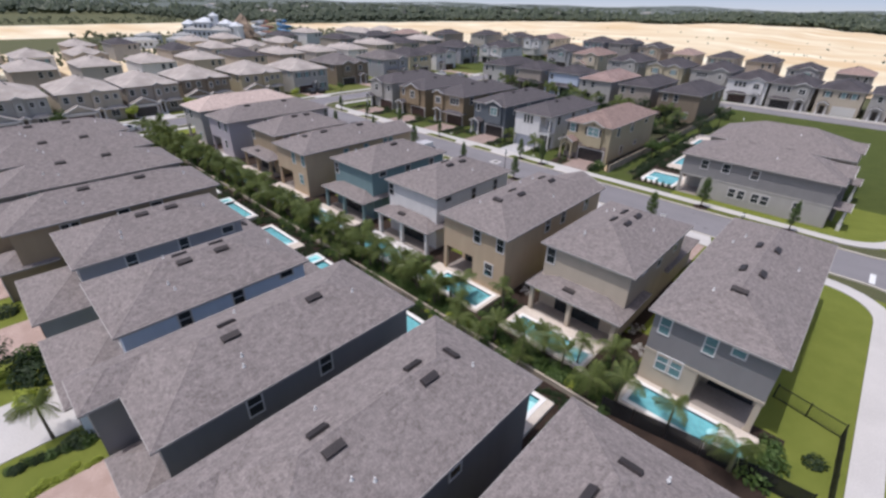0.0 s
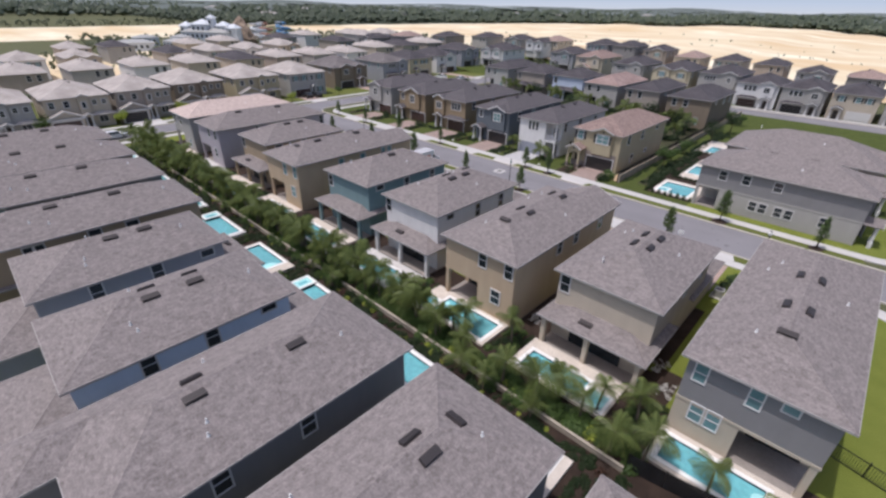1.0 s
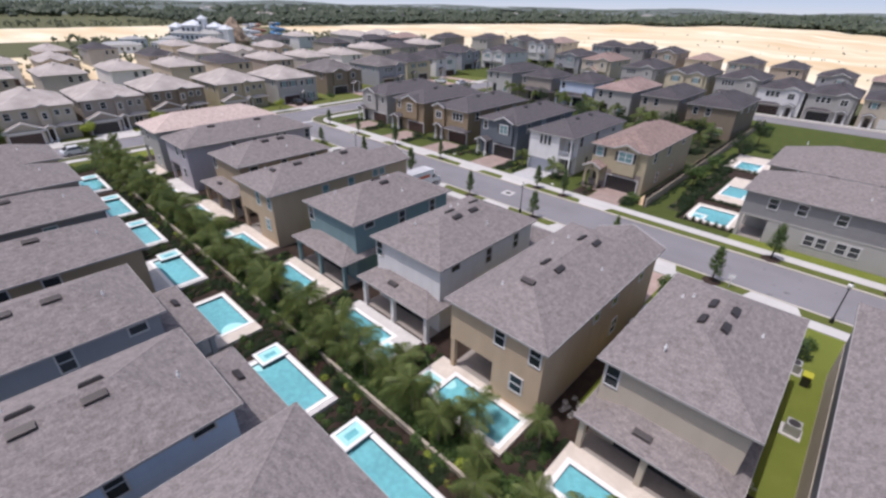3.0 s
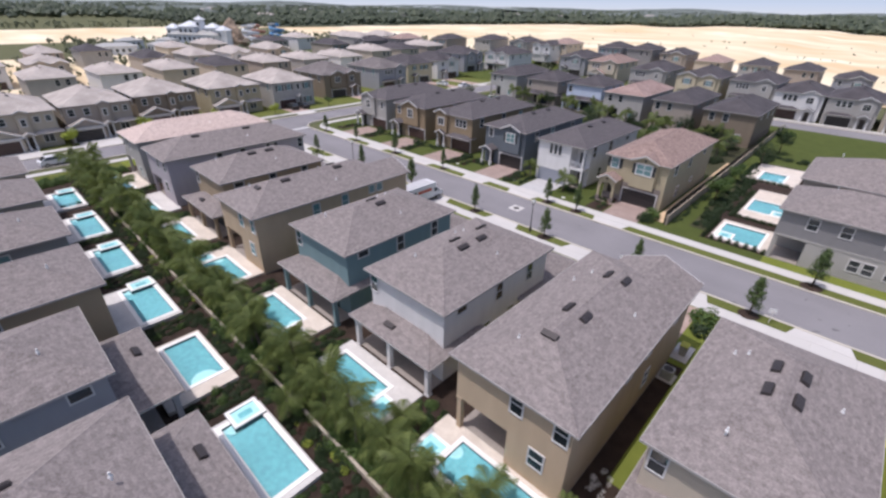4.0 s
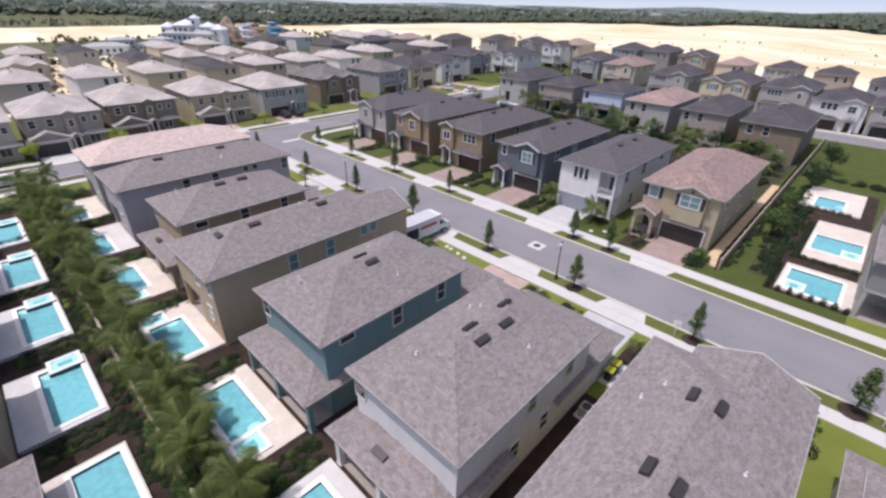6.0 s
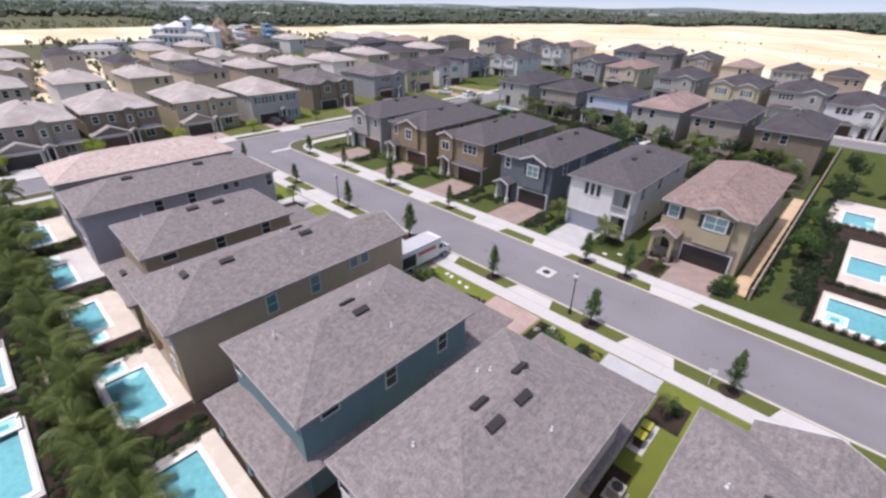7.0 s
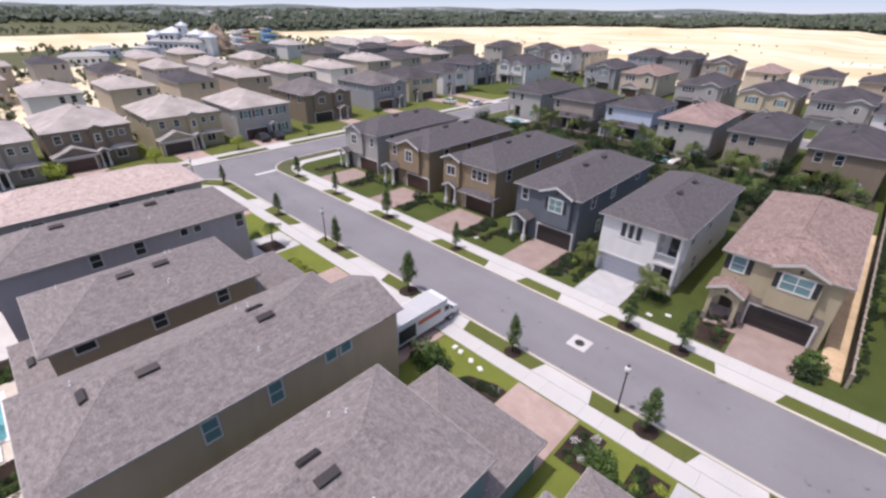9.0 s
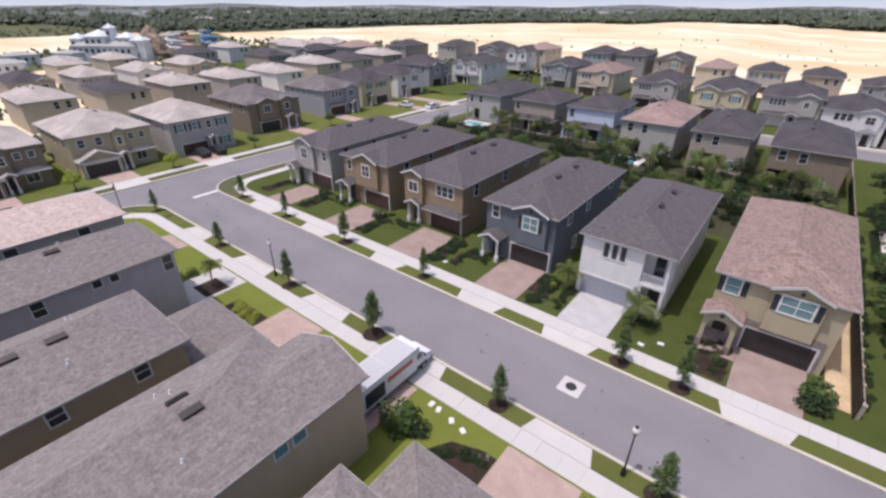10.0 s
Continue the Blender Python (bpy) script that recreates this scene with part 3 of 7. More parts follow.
def house(label, x0, x1, y0, y1, rot, wall, low=None, roof="a", near=True, kind="full", lanai=0, jog=0, front=None, garage="garage_brown", eave=6.45, sidewin=True, group="houses of the estate",
          frontx=5.0, seed=0, wins=None, vents=None, out=1.75, blinds=False):
    """A two-storey house over its eaves' rectangle in the world, its street front towards -y, turned by rot.
    kind: full (both storeys the whole depth, a covered corner at the back) or lanai (a hipped porch behind, a low garage in front)."""
    rnd = random.Random(seed + int(abs(x0 * 7 + y0 * 13)))
    cx, cy = (x0 + x1) / 2, (y0 + y1) / 2
    W, D = (x1 - x0, y1 - y0) if rot in (0, 180) else (y1 - y0, x1 - x0)
    h = thing("house", pose(cx, cy, rise(cx, cy) if not near else 0, 0, 0, rot), label, "house", group)
    low = low or wall
    X0, X1, Y0, Y1 = -W / 2, W / 2, -D / 2, D / 2
    a0, a1, b0, b1 = X0 + INSET, X1 - INSET, Y0 + INSET, Y1 - INSET
    mid = 3.0
    zt = eave - 0.06
    # upper storey
    balcony = bool(front and front.get("balcony"))
    up = Shape()
    if balcony:
        bw = 2.3
        up.box(a0, a1 - bw, b0, b1, mid, zt).box(a1 - bw, a1, b0 + 2.0, b1, mid, zt)
    else:
        up.box(a0, a1, b0, b1, mid, zt)
    part("upper_wall", up, wall, h)
    lo = Shape()
    depth_l = 3.0
    if kind == "full" and lanai:
        w_l = 3.9
        lo.box(a0, a1, b0 if not balcony else b0 + 2.0, b1 - depth_l, 0, mid)
        if balcony:
            lo.box(a0, a1 - 2.3, b0, b0 + 2.0, 0, mid)
        if lanai > 0:
            lo.box(a0, a1 - w_l, b1 - depth_l, b1, 0, mid)
            posts(h, [(a1 - 0.2, b1 - 0.2)], mid, low)
            part("sliding_door", once("sd", lambda: Shape().box(-1.5, 1.5, -0.03, 0, 0, 2.3).mesh("sliding_door", M["glass"])), None, h, "dark glass sliding door", at=on_face("b", b1 - depth_l, a1 - w_l / 2, 0.08))
        else:
            lo.box(a0 + w_l, a1, b1 - depth_l, b1, 0, mid)
            posts(h, [(a0 + 0.2, b1 - 0.2)], mid, low)
            part("sliding_door", once("sd", lambda: Shape().box(-1.5, 1.5, -0.03, 0, 0, 2.3).mesh("sliding_door", M["glass"])), None, h, "dark glass sliding door", at=on_face("b", b1 - depth_l, a0 + w_l / 2, 0.08))
    else:
        if balcony:
            lo.box(a0, a1, b0 + 2.0, b1, 0, mid).box(a0, a1 - 2.3, b0, b0 + 2.0, 0, mid)
        else:
            lo.box(a0, a1, b0, b1, 0, mid)
    part("lower_wall", lo, low, h)
    if low != wall:
        part("band_course", Shape().box(a0 - 0.04, a1 + 0.04, b0 - 0.04, b1 + 0.04, mid - 0.12, mid + 0.1), low, h, "plain stucco band")
    deck = hip_roof(h, X0, X1, Y0, Y1, eave, roof, near, rnd)
    turn_back = Matrix.Rotation(radians(-rot), 2)
    if vents is not None:
        vents = [(sd * (1 if rot == 0 else -1), (yy - cy) * (1 if rot == 0 else -1)) for sd, yy in vents]
    if D >= W:
        main_vents(deck, X0, X1, Y0, Y1, eave, rnd, near and roof in ("a", "pink"), vents)
    for side, along, zc, w_, h_ in wins or ():
        n = turn_back @ Vector({"e": (1, 0), "w": (-1, 0), "s": (0, -1), "n": (0, 1)}[side])
        p = turn_back @ Vector((cx, along) if side in "ew" else (along, cy)) - turn_back @ Vector((cx, cy))
        f = ("r" if n.x > 0.5 else "l") if abs(n.x) > 0.5 else ("b" if n.y > 0.5 else "f")
        window(h, f, {"r": a1, "l": a0, "b": b1, "f": b0}[f], p.y if f in "rl" else p.x, zc - h_ / 2, w_, h_, 2 if h_ > 1 else 1, glass="blind_reflect" if blinds else "glass")
    # back
    if kind == "lanai":
        ly = Y1 + out
        hip_roof(h, X0 - 0.3, X1, Y1 - 4.6, ly, 3.0, roof, near, rnd, 0.30, "porch_roof", "blr")
        part("porch_beam", Shape().box(X0 + 0.05, X1 - 0.35, ly - 0.65, ly - 0.3, 2.62, 2.9).box(X0 + 0.05, X0 + 0.4, Y1 - INSET, ly - 0.65, 2.62, 2.9).box(X1 - 0.7, X1 - 0.35, Y1 - INSET, ly - 0.65, 2.62, 2.9), low, h)
        posts(h, [(X0 + 0.25, ly - 0.48), (0.0, ly - 0.48), (X1 - 0.5, ly - 0.48)], 2.62, low)
        part("sliding_door", once("sd2", lambda: Shape().box(-2.2, 2.2, -0.03, 0, 0, 2.3).mesh("sliding_door", M["glass"])), None, h, "dark glass sliding door", at=on_face("b", b1, 0, 0.08))
        vx = 0.6 if rot == 180 else -1.2
        if wall != "teal":
            roof_vent(h, vx, ly - 1.05, 3.0 + 1.05 * 0.30 + 0.02, "y", 0.30, -1)
        if wins is None:
            window(h, "b", b1, a1 - 1.0, 4.45, 0.95, 1.45)
    elif wins is None:
        window(h, "b", b1, -1.0 if lanai <= 0 else 0.6, 4.5, 0.95, 1.5)
        window(h, "b", b1, -3.2 if lanai <= 0 else 3.2, 4.5, 0.95, 1.5)
        if lanai:
            sx = -lanai
            window(h, "b", b1, sx * 2.4, 0.95, 0.9, 1.4, glass="blind_reflect")
            window(h, "b", b1, sx * 1.1, 0.95, 0.9, 1.4, glass="blind_reflect") if low != wall else None
    # sides
    if sidewin and not (wins and near):
        for face, plane in (("r", a1), ("l", a0)):
            for k, (f, z, w_, h_) in enumerate(((0.78, 5.3, 1.0, 0.55), (0.46, 4.6, 0.95, 1.5), (0.16, 4.6, 0.95, 1.5), (0.30, 0.95, 0.9, 1.4), (0.62, 1.7, 0.9, 0.6))):
                if not near and k in (3, 4):
                    continue
                window(h, face, plane, b0 + (b1 - b0) * (f + rnd.uniform(-0.03, 0.03)), z, w_, h_, 2 if h_ > 1 else 1, glass="blind_reflect" if rnd.random() < 0.2 else "glass")
    # front
    if kind == "lanai":
        fy = Y0 - frontx
        part("garage_wall", Shape().box(a0, a1, fy + INSET, b0 - 0.003, 0, 2.95), low, h)
        hip_roof(h, X0, X1, fy, Y0 + 4.3, 3.05, roof, near, rnd, PITCH, "garage_roof", "flr")
        garage_door(h, "f", fy + INSET, a0 + 2.9, colour=garage)
        entry_door(h, "f", fy + INSET, a1 - 1.1)
        for x in (-2.6, 0, 2.6):
            window(h, "f", b0, x, 4.6, 0.95, 1.35)
    elif jog:
        # one half of the upper storey steps forward, a low roof beside it
        sx = jog
        jx0, jx1 = (X0, -0.6) if sx < 0 else (0.6, X1)
        kx0, kx1 = (-0.6, X1) if sx < 0 else (X0, 0.6)
        part("bay_wall", Shape().box(jx0 + INSET, jx1 - (INSET if sx < 0 else INSET), Y0 - 1.85 + INSET, b0 - 0.003, 0, zt), wall, h)
        hip_roof(h, jx0, jx1, Y0 - 1.85, Y0 + 4.2, eave, roof, near, rnd, PITCH, "bay_roof", "flr")
        part("garage_wall", Shape().box(kx0 + INSET, kx1 - INSET, Y0 - 1.7 + INSET, b0 - 0.006, 0, 2.95), low, h)
        hip_roof(h, kx0 + (0.02 if sx < 0 else 0), kx1 - (0 if sx < 0 else 0.02), Y0 - 1.7, Y0 + 3.0, 3.05, roof, near, rnd, PITCH, "garage_roof", "flr")
        garage_door(h, "f", Y0 - 1.7 + INSET, (kx0 + kx1) / 2, 4.2, colour=garage)
        window(h, "f", Y0 - 1.85 + INSET, (jx0 + jx1) / 2, 3.95, 1.6, 1.4, 4)
        entry_door(h, "f", Y0 - 1.85 + INSET, (jx0 + jx1) / 2)
    elif front:
        g = front.get("garage", (1.4, 4.88))
        trim = "soffit" if roof == "rust" else "trim"
        gp = b0
        for x, hw, fwd, win in front.get("gables", ()):
            deep = abs(x - g[0]) < 1.0 and hw > 2.4
            if deep:
                gp = b0 - fwd
            part("bay_wall", Shape().box(x - hw + (0.3 if hw < 3.05 else 0.41), x + hw - (0.3 if hw < 3.05 else 0.41), b0 - fwd, b0 - 0.003, 0 if deep else mid - 0.25, zt), wall, h)
            if hw >= 3.05:
                gable_roof(h, x - hw, x + hw, b0 - fwd - 0.3, Y0 + hw + 0.5, eave - 0.125, roof, near, rnd, PITCH, wall, trim)
            else:
                gable_roof(h, x - hw, x + hw, b0 - fwd - 0.3, Y0 + hw + 0.5, eave, roof, near, rnd, 0.42, wall, trim)
            if win:
                # Shuttered windows take the pale pane with the sky reflection in its colour.
                window(h, "f", b0 - fwd, x, win[0], win[1], win[2], win[3], "blind_reflect" if win[4] else "glass", shutters=win[4], casing=0.14)
        if "low" in front:
            hw, fwd = front["low"]
            gp = b0 - fwd
            part("garage_wall", Shape().box(g[0] - hw + 0.3, g[0] + hw - 0.3, gp, b0 - 0.003, 0, 2.75), low, h)
            gable_roof(h, g[0] - hw, g[0] + hw, gp - 0.3, b0 - 0.004, 2.75, roof, near, rnd, 0.45, wall, trim)
            part("gable_beam", Shape().box(g[0] - hw + 0.05, g[0] + hw - 0.05, gp - 0.36, gp - 0.02, 2.50, 2.72), "trim", h, "white beam across the garage gable")
        garage_door(h, "f", gp, g[0], g[1], colour=garage)
        for x, z, w_, h_, pn, sh in front.get("windows", ()):
            window(h, "f", b0, x, z, w_, h_, pn, "blind_reflect" if sh else "glass", shutters=sh, casing=0.12)
        if "portico" in front:
            x, hw, fwd = front["portico"]
            pz = front.get("porch_eave", 2.75)
            gable_roof(h, x - hw, x + hw, b0 - fwd - 0.3, b0 + 0.1, pz, roof, near, rnd, 0.5, wall, trim)
            for sx in (-1, 1):
                part("column", once(("col", front.get("stone", 0)), lambda: Shape().box(-0.12, 0.12, -0.12, 0.12, 0.8, pz - 0.14, 0.02).box(-0.16, 0.16, -0.16, 0.16, pz - 0.26, pz - 0.141, 0.01).mesh("column", M[wall if front.get("stone") else "trim"])), None, h, at=pose(x + sx * (hw - 0.45), b0 - fwd + 0.15, 0))
                part("column_base", once(("colb", front.get("stone", 0)), lambda: Shape().box(-0.21, 0.21, -0.21, 0.21, 0, 0.8, 0.02).mesh("column_base", M["stone" if front.get("stone") else "trim"])), None, h, at=pose(x + sx * (hw - 0.45), b0 - fwd + 0.15, 0))
            entry_door(h, "f", b0, x)
        if front.get("pent"):
            px0, px1 = front["pent"]
            hip_roof(h, px0, px1, Y0 - 0.75, b0 + 1.2, 2.75, roof, near, rnd, 0.42, "pent_roof", "flr")
        if front.get("stone"):
            e0, e1, i0, i1 = g[0] - 2.72, g[0] + 2.72, g[0] - g[1] / 2 - 0.15, g[0] + g[1] / 2 + 0.15
            part("stone_veneer", Shape().box(e0, i0, gp - 0.08, gp - 0.002, 0, 3.05).box(i1, e1, gp - 0.08, gp - 0.002, 0, 3.05).box(i0, i1, gp - 0.08, gp - 0.002, 2.36, 3.05).box(a0 - 0.05, e0 - 0.01, b0 - 0.07, b0 - 0.002, 0, 1.0), "stone", h, "brown ledge stone facing")
            # arched entry porch
            x, hw, fwd = front["portico"]
            yf = b0 - fwd
            ar = Shape()
            r_, zc = hw - 0.62, pz - 1.25
            outer = [(x - hw + 0.3, 0.9), (x - hw + 0.3, pz - 0.125), (x + hw - 0.3, pz - 0.125), (x + hw - 0.3, 0.9)]
            arc = [(x + r_ * math.cos(radians(q)), zc + r_ * math.sin(radians(q))) for q in range(0, 181, 15)]
            ring = outer + [(x + r_, 0.9)] + arc + [(x - r_, 0.9)]
            n = len(ring)
            ar.add([(px, yf, pz) for px, pz in ring] + [(px, yf + 0.3, pz) for px, pz in ring], [tuple(range(n)), tuple(range(2 * n - 1, n - 1, -1))] + [(i2, n + i2, n + (i2 + 1) % n, (i2 + 1) % n) for i2 in range(n)])
            part("porch_arch", ar, wall, h, "tan arched porch front")
        if balcony:
            posts(h, [(a1 - 0.2, b0 + 0.2), (a1 - 2.2, b0 + 0.2)], mid - 0.15, wall, 0.3)
            posts(h, [(a1 - 0.2, b0 + 0.2)], zt, wall, 0.3, mid + 0.1)
            part("balcony_floor", Shape().box(a1 - 2.3, a1, b0, b0 + 2.0, mid - 0.15, mid + 0.1), "trim", h)
            rail = part("railing", Shape().box(a1 - 2.3, a1 - 0.3, b0 + 0.07, b0 + 0.12, mid + 1.05, mid + 1.1), "white_metal", h, "grey balcony railing")
            for i in range(16):
                x = a1 - 2.2 + i * 0.125
                part("baluster", once("bal", lambda: Shape().box(0, 0.03, 0, 0.03, 0, 0.95).mesh("baluster", M["white_metal"])), None, rail, at=pose(x, b0 + 0.08, mid + 0.1))
            window(h, "f", b0 + 2.0, a1 - 1.2, 3.2, 0.9, 2.0, 1)
            entry_door(h, "f", b0 + 2.0, a1 - 1.2)
    # foundation edge
    part("foundation", Shape().box(a0 - 0.02, a1 + 0.02, b0 - 0.02, b1 + (0.02 if kind == "full" else 1.7), -0.05, 0.10), "porch_floor", h)
    return h


# ---- ground and streets ----
def strip(path, w):
    """The outline of a band of width w along a line of points."""
    l, r = [], []
    for i, p in enumerate(path):
        a, b = Vector(path[max(i - 1, 0)]), Vector(path[min(i + 1, len(path) - 1)])
        d = (b - a).normalized()
        n = Vector((-d.y, d.x)) * w / 2
        l.append((p[0] + n.x, p[1] + n.y))
        r.append((p[0] - n.x, p[1] - n.y))
    return r + l[::-1]


def band(name, path, w, z0, z1, material, label):
    """A strip as quads, so that bends stay clean."""
    ring = strip(path, w)
    n = len(path)
    s = Shape()
    for i in range(n - 1):
        q = [ring[i], ring[i + 1], ring[2 * n - 2 - i], ring[2 * n - 1 - i]]
        s.prism(q, z0, z1)
    return tagged(part(name, s, material, None), label, kind="structure")


def corner(cx, cy, r, a0, a1, n=8):
    return [(cx + r * math.cos(radians(a0 + (a1 - a0) * i / n)), cy + r * math.sin(radians(a0 + (a1 - a0) * i / n))) for i in range(n + 1)]


def ease(f):
    f = min(1.0, max(0.0, f))
    return f * f * (3 - 2 * f)


def rise(x, y):
    """Height of the made-up ground towards the bare sand."""
    v = y + 0.5 * max(0.0, -120 - x)
    return ease((x + 290) / 75) * (1.3 * ease((-28 - x) / 12) * ease((v - 159) / 6) + 2.7 * ease((-60 - x) / 30) * ease((v - 197) / 15))


g = Shape()
N = 96
g.add([(0, 0, 0)] + [(4700 * math.cos(2 * math.pi * i / N), 4700 * math.sin(2 * math.pi * i / N), 0) for i in range(N)], [(0, 1 + i, 1 + (i + 1) % N) for i in range(N)])
tagged(part("ground", g, "field", None), "green-brown flat meadow reaching the horizon", kind="structure")

slab("lawn", rect(-107, 10.3, 30.3, 55.9), 0, 0.05, "lawn", "bright green mown lawn round the houses")
slab("lawn", rect(-18, 8.2, 70.2, 84), 0, 0.05, "lawn", "bright green lawn beside the side street houses")
slab("lawn", rect(-18, 8.2, 84, 150), 0, 0.05, "lawn_deep_shaded", "deep green lawn behind the side street houses")
slab("lawn", rect(-107, -18, 70.2, 150), 0, 0.05, "lawn_deep_shaded", "green lawn behind the street")
slab("lawn", rect(-107, 10.3, -10, 17.9), 0, 0.05, "lawn", "green lawn round the near houses")
slab("lawn", rect(-165, -119.0, -30, 200), 0, 0.05, "lawn_dry", "green lawn round the far houses")
slab("planting_bed", rect(-101, -7.0, 30.3, 33.6), 0, 0.057, "mulch", "dark bark mulch behind the houses")
slab("planting_bed", rect(-101, 3.6, 12.5, 17.9), 0, 0.057, "mulch", "dark bark mulch behind the near houses")
slab("lawn", rect(-107, -101, 17.9, 30.3), 0, 0.05, "lawn_dry", "strip of grass beside the side street")
slab("planting_bed", rect(-101, 3.6, 17.9, 30.3), 0, 0.06, "mulch", "dark bark mulch between the gardens")
slab("lawn", rect(3.6, 10.3, 17.9, 30.3), 0, 0.055, "lawn", "bright green grass by the path")

slab("road", rect(-109, 10.5, 58.9, 67.05), 0, 0.03, "asphalt", "grey asphalt street with faint stains")
slab("road", rect(-117, -109, -60, 260), 0, 0.03, "asphalt", "grey asphalt side street")
slab("road", rect(10.5, 18.5, -60, 260), 0, 0.03, "asphalt", "grey asphalt side street")
slab("road", rect(-109, 10.5, 150, 158), 0, 0.03, "asphalt", "grey asphalt back street")
slab("road", rect(-109, 10.5, -20, -12), 0, 0.03, "asphalt", "grey asphalt front street")
for sx, sy, cx, cy in ((-109, 58.9, -104, 53.9), (-109, 67.05, -104, 72.05), (10.5, 58.9, 5.5, 53.9), (10.5, 67.05, 5.5, 72.05)):
    ang = {(-104, 53.9): (90, 180), (-104, 72.05): (270, 180), (5.5, 53.9): (90, 0), (5.5, 72.05): (270, 360)}[(cx, cy)]
    ring = corner(cx, cy, 5, *ang) + [(sx, sy)]
    s = Shape().prism(ring, 0, 0.03)
    tagged(part("road", s, "asphalt", None), "grey asphalt bend at the junction", kind="structure")

kB = [(-109, -20)] + corner(-104, 54.0, 5, 180, 90) + corner(5.5, 54.0, 5, 90, 0) + [(10.5, -20)]
kC = [(-109, 148)] + corner(-104, 71.93, 5, 180, 270) + corner(5.5, 71.93, 5, 270, 360) + [(10.5, 148)]
band("kerb", kB, 0.26, 0, 0.14, "kerb", "pale concrete kerb along the street")
band("kerb", kC, 0.26, 0, 0.14, "kerb", "pale concrete kerb along the street")
band("kerb", [(-117, -60), (-117, 260)], 0.45, 0, 0.15, "kerb", "pale concrete kerb along the side street")
band("kerb", [(-109, 158), (9, 158)], 0.45, 0, 0.15, "kerb", "pale concrete kerb along the back street")
band("pavement", [(-120, -60), (-120, 260)], 1.6, 0, 0.12, "concrete", "pale concrete footpath")
band("pavement", [(-106, -12)] + corner(-101.8, 52.45, 4.2, 180, 90, 6), 1.6, 0, 0.12, "concrete", "pale concrete footpath on the corner")
band("pavement", corner(2.2, 51.1, 5.5, 90, 0, 8) + [(7.7, -10)], 1.7, 0, 0.12, "concrete", "pale concrete footpath bending round the corner")
band("pavement", [(-106, 100)] + corner(-101.8, 73.6, 4.2, 180, 270, 6), 1.6, 0, 0.12, "concrete", "pale concrete footpath on the corner")
band("pavement", corner(2.0, 75.4, 6.0, 270, 360, 8) + [(8.0, 148)], 1.6, 0, 0.12, "concrete", "pale concrete footpath bending round the corner")
band("pavement", [(-109, 160), (9, 160)], 1.6, 0, 0.12, "concrete", "pale concrete footpath")

VERGE_B = [(-100.5, -95.5), (-90.4, -83.6), (-77.4, -71.2), (-65.2, -60.3), (-53.9, -46.9), (-42.0, -35.4), (-30.8, -24.4), (-19.7, -13.4), (-8.6, 1.0)]
VERGE_C = [(-101, -96.9), (-90.8, -85.0), (-79.7, -72.2), (-67.4, -59.9), (-54.9, -50.8), (-45.8, -36.9), (-32.1, 1.8)]
for spans, y0, y1 in ((VERGE_B, 57.45, 58.84), (VERGE_C, 67.08, 68.5)):
    for a, b in spans:
        k = 0.45
        ring = [(a, y0), (b, y0), (b + k, y1), (a - k, y1)] if y0 < 60 else [(a - k, y0), (b + k, y0), (b, y1), (a, y1)]
        slab("verge", ring, 0, 0.13, "lawn_dry", "strip of grass between footpath and kerb")
    ends = [(spans[i][1], spans[i + 1][0]) for i in range(len(spans) - 1)]
    for a, b in ends:
        k = 0.45
        ring = [(a + 0.003, y0), (b - 0.003, y0), (b - k - 0.003, y1), (a + k + 0.003, y1)] if y0 < 60 else [(a + k + 0.003, y0), (b - k - 0.003, y0), (b - 0.003, y1), (a + 0.003, y1)]
        slab("driveway_apron", ring, 0, 0.115, "concrete", "pale concrete driveway crossing")

DRIVE_C = [(-36.7, -32.0, "paver_brown"), (-50.4, -45.8, "paver_grey"), (-59.6, -54.8, "paver_brown"), (-72.1, -67.2, "paver_brown"), (-83.9, -78.8, "paver_brown"), (-96.8, -91.9, "paver_brown")]
for a, b, m in DRIVE_C:
    slab("driveway", rect(a, b, 70.2, 77.0), 0, 0.10, m, "brown-pink block-paved driveway, darkened as in shade" if m == "paver_brown" else "grey paved driveway")
slab("path", rect(-39.4, -36.72, 73.7, 76.0), 0, 0.104, "paver_brown", "brown-pink block-paved path to the arched porch, darkened as in shade")
DRIVE_B = [(-46.8, -41.8, "paver_pink"), (-59.6, -54.6, "paver_pink"), (-70.8, -65.6, "paver_pink"), (-83.0, -78.0, "concrete"), (-95.4, -90.6, "paver_pink"), (-35.3, -30.9, "paver_grey"), (-24.2, -19.8, "paver_pink"), (-13.2, -8.8, "paver_pink"), (-2.4, 1.6, "paver_pink")]
for a, b, m in DRIVE_B:
    slab("driveway", rect(a, b, 49.0, 55.75), 0, 0.10, m, "block-paved driveway")
for a, b, m in [(-26.2, -19.5, "paver_pink"), (-35.8, -30.2, "concrete"), (-46.5, -41.5, "paver_pink"), (-57.2, -52, "paver_pink"), (-68.5, -63.5, "paver_pink")]:
    slab("driveway", rect(a, b, -12, 1.0), 0, 0.10, m, "paved driveway before the near houses")
slab("planting_bed", rect(-105, -30.3, 97.9, 131.5), 0.0, 0.062, "bed_green", "dark planted strip between the back gardens")
slab("planting_bed", rect(-26.8, -24.95, 74.5, 112), 0.0, 0.062, "bed_green", "dark planted strip inside the wall")
slab("side_strip", rect(-30.9, -29.36, 72.9, 108), 0, 0.07, "dirtpath", "bare sandy strip beside the fence")

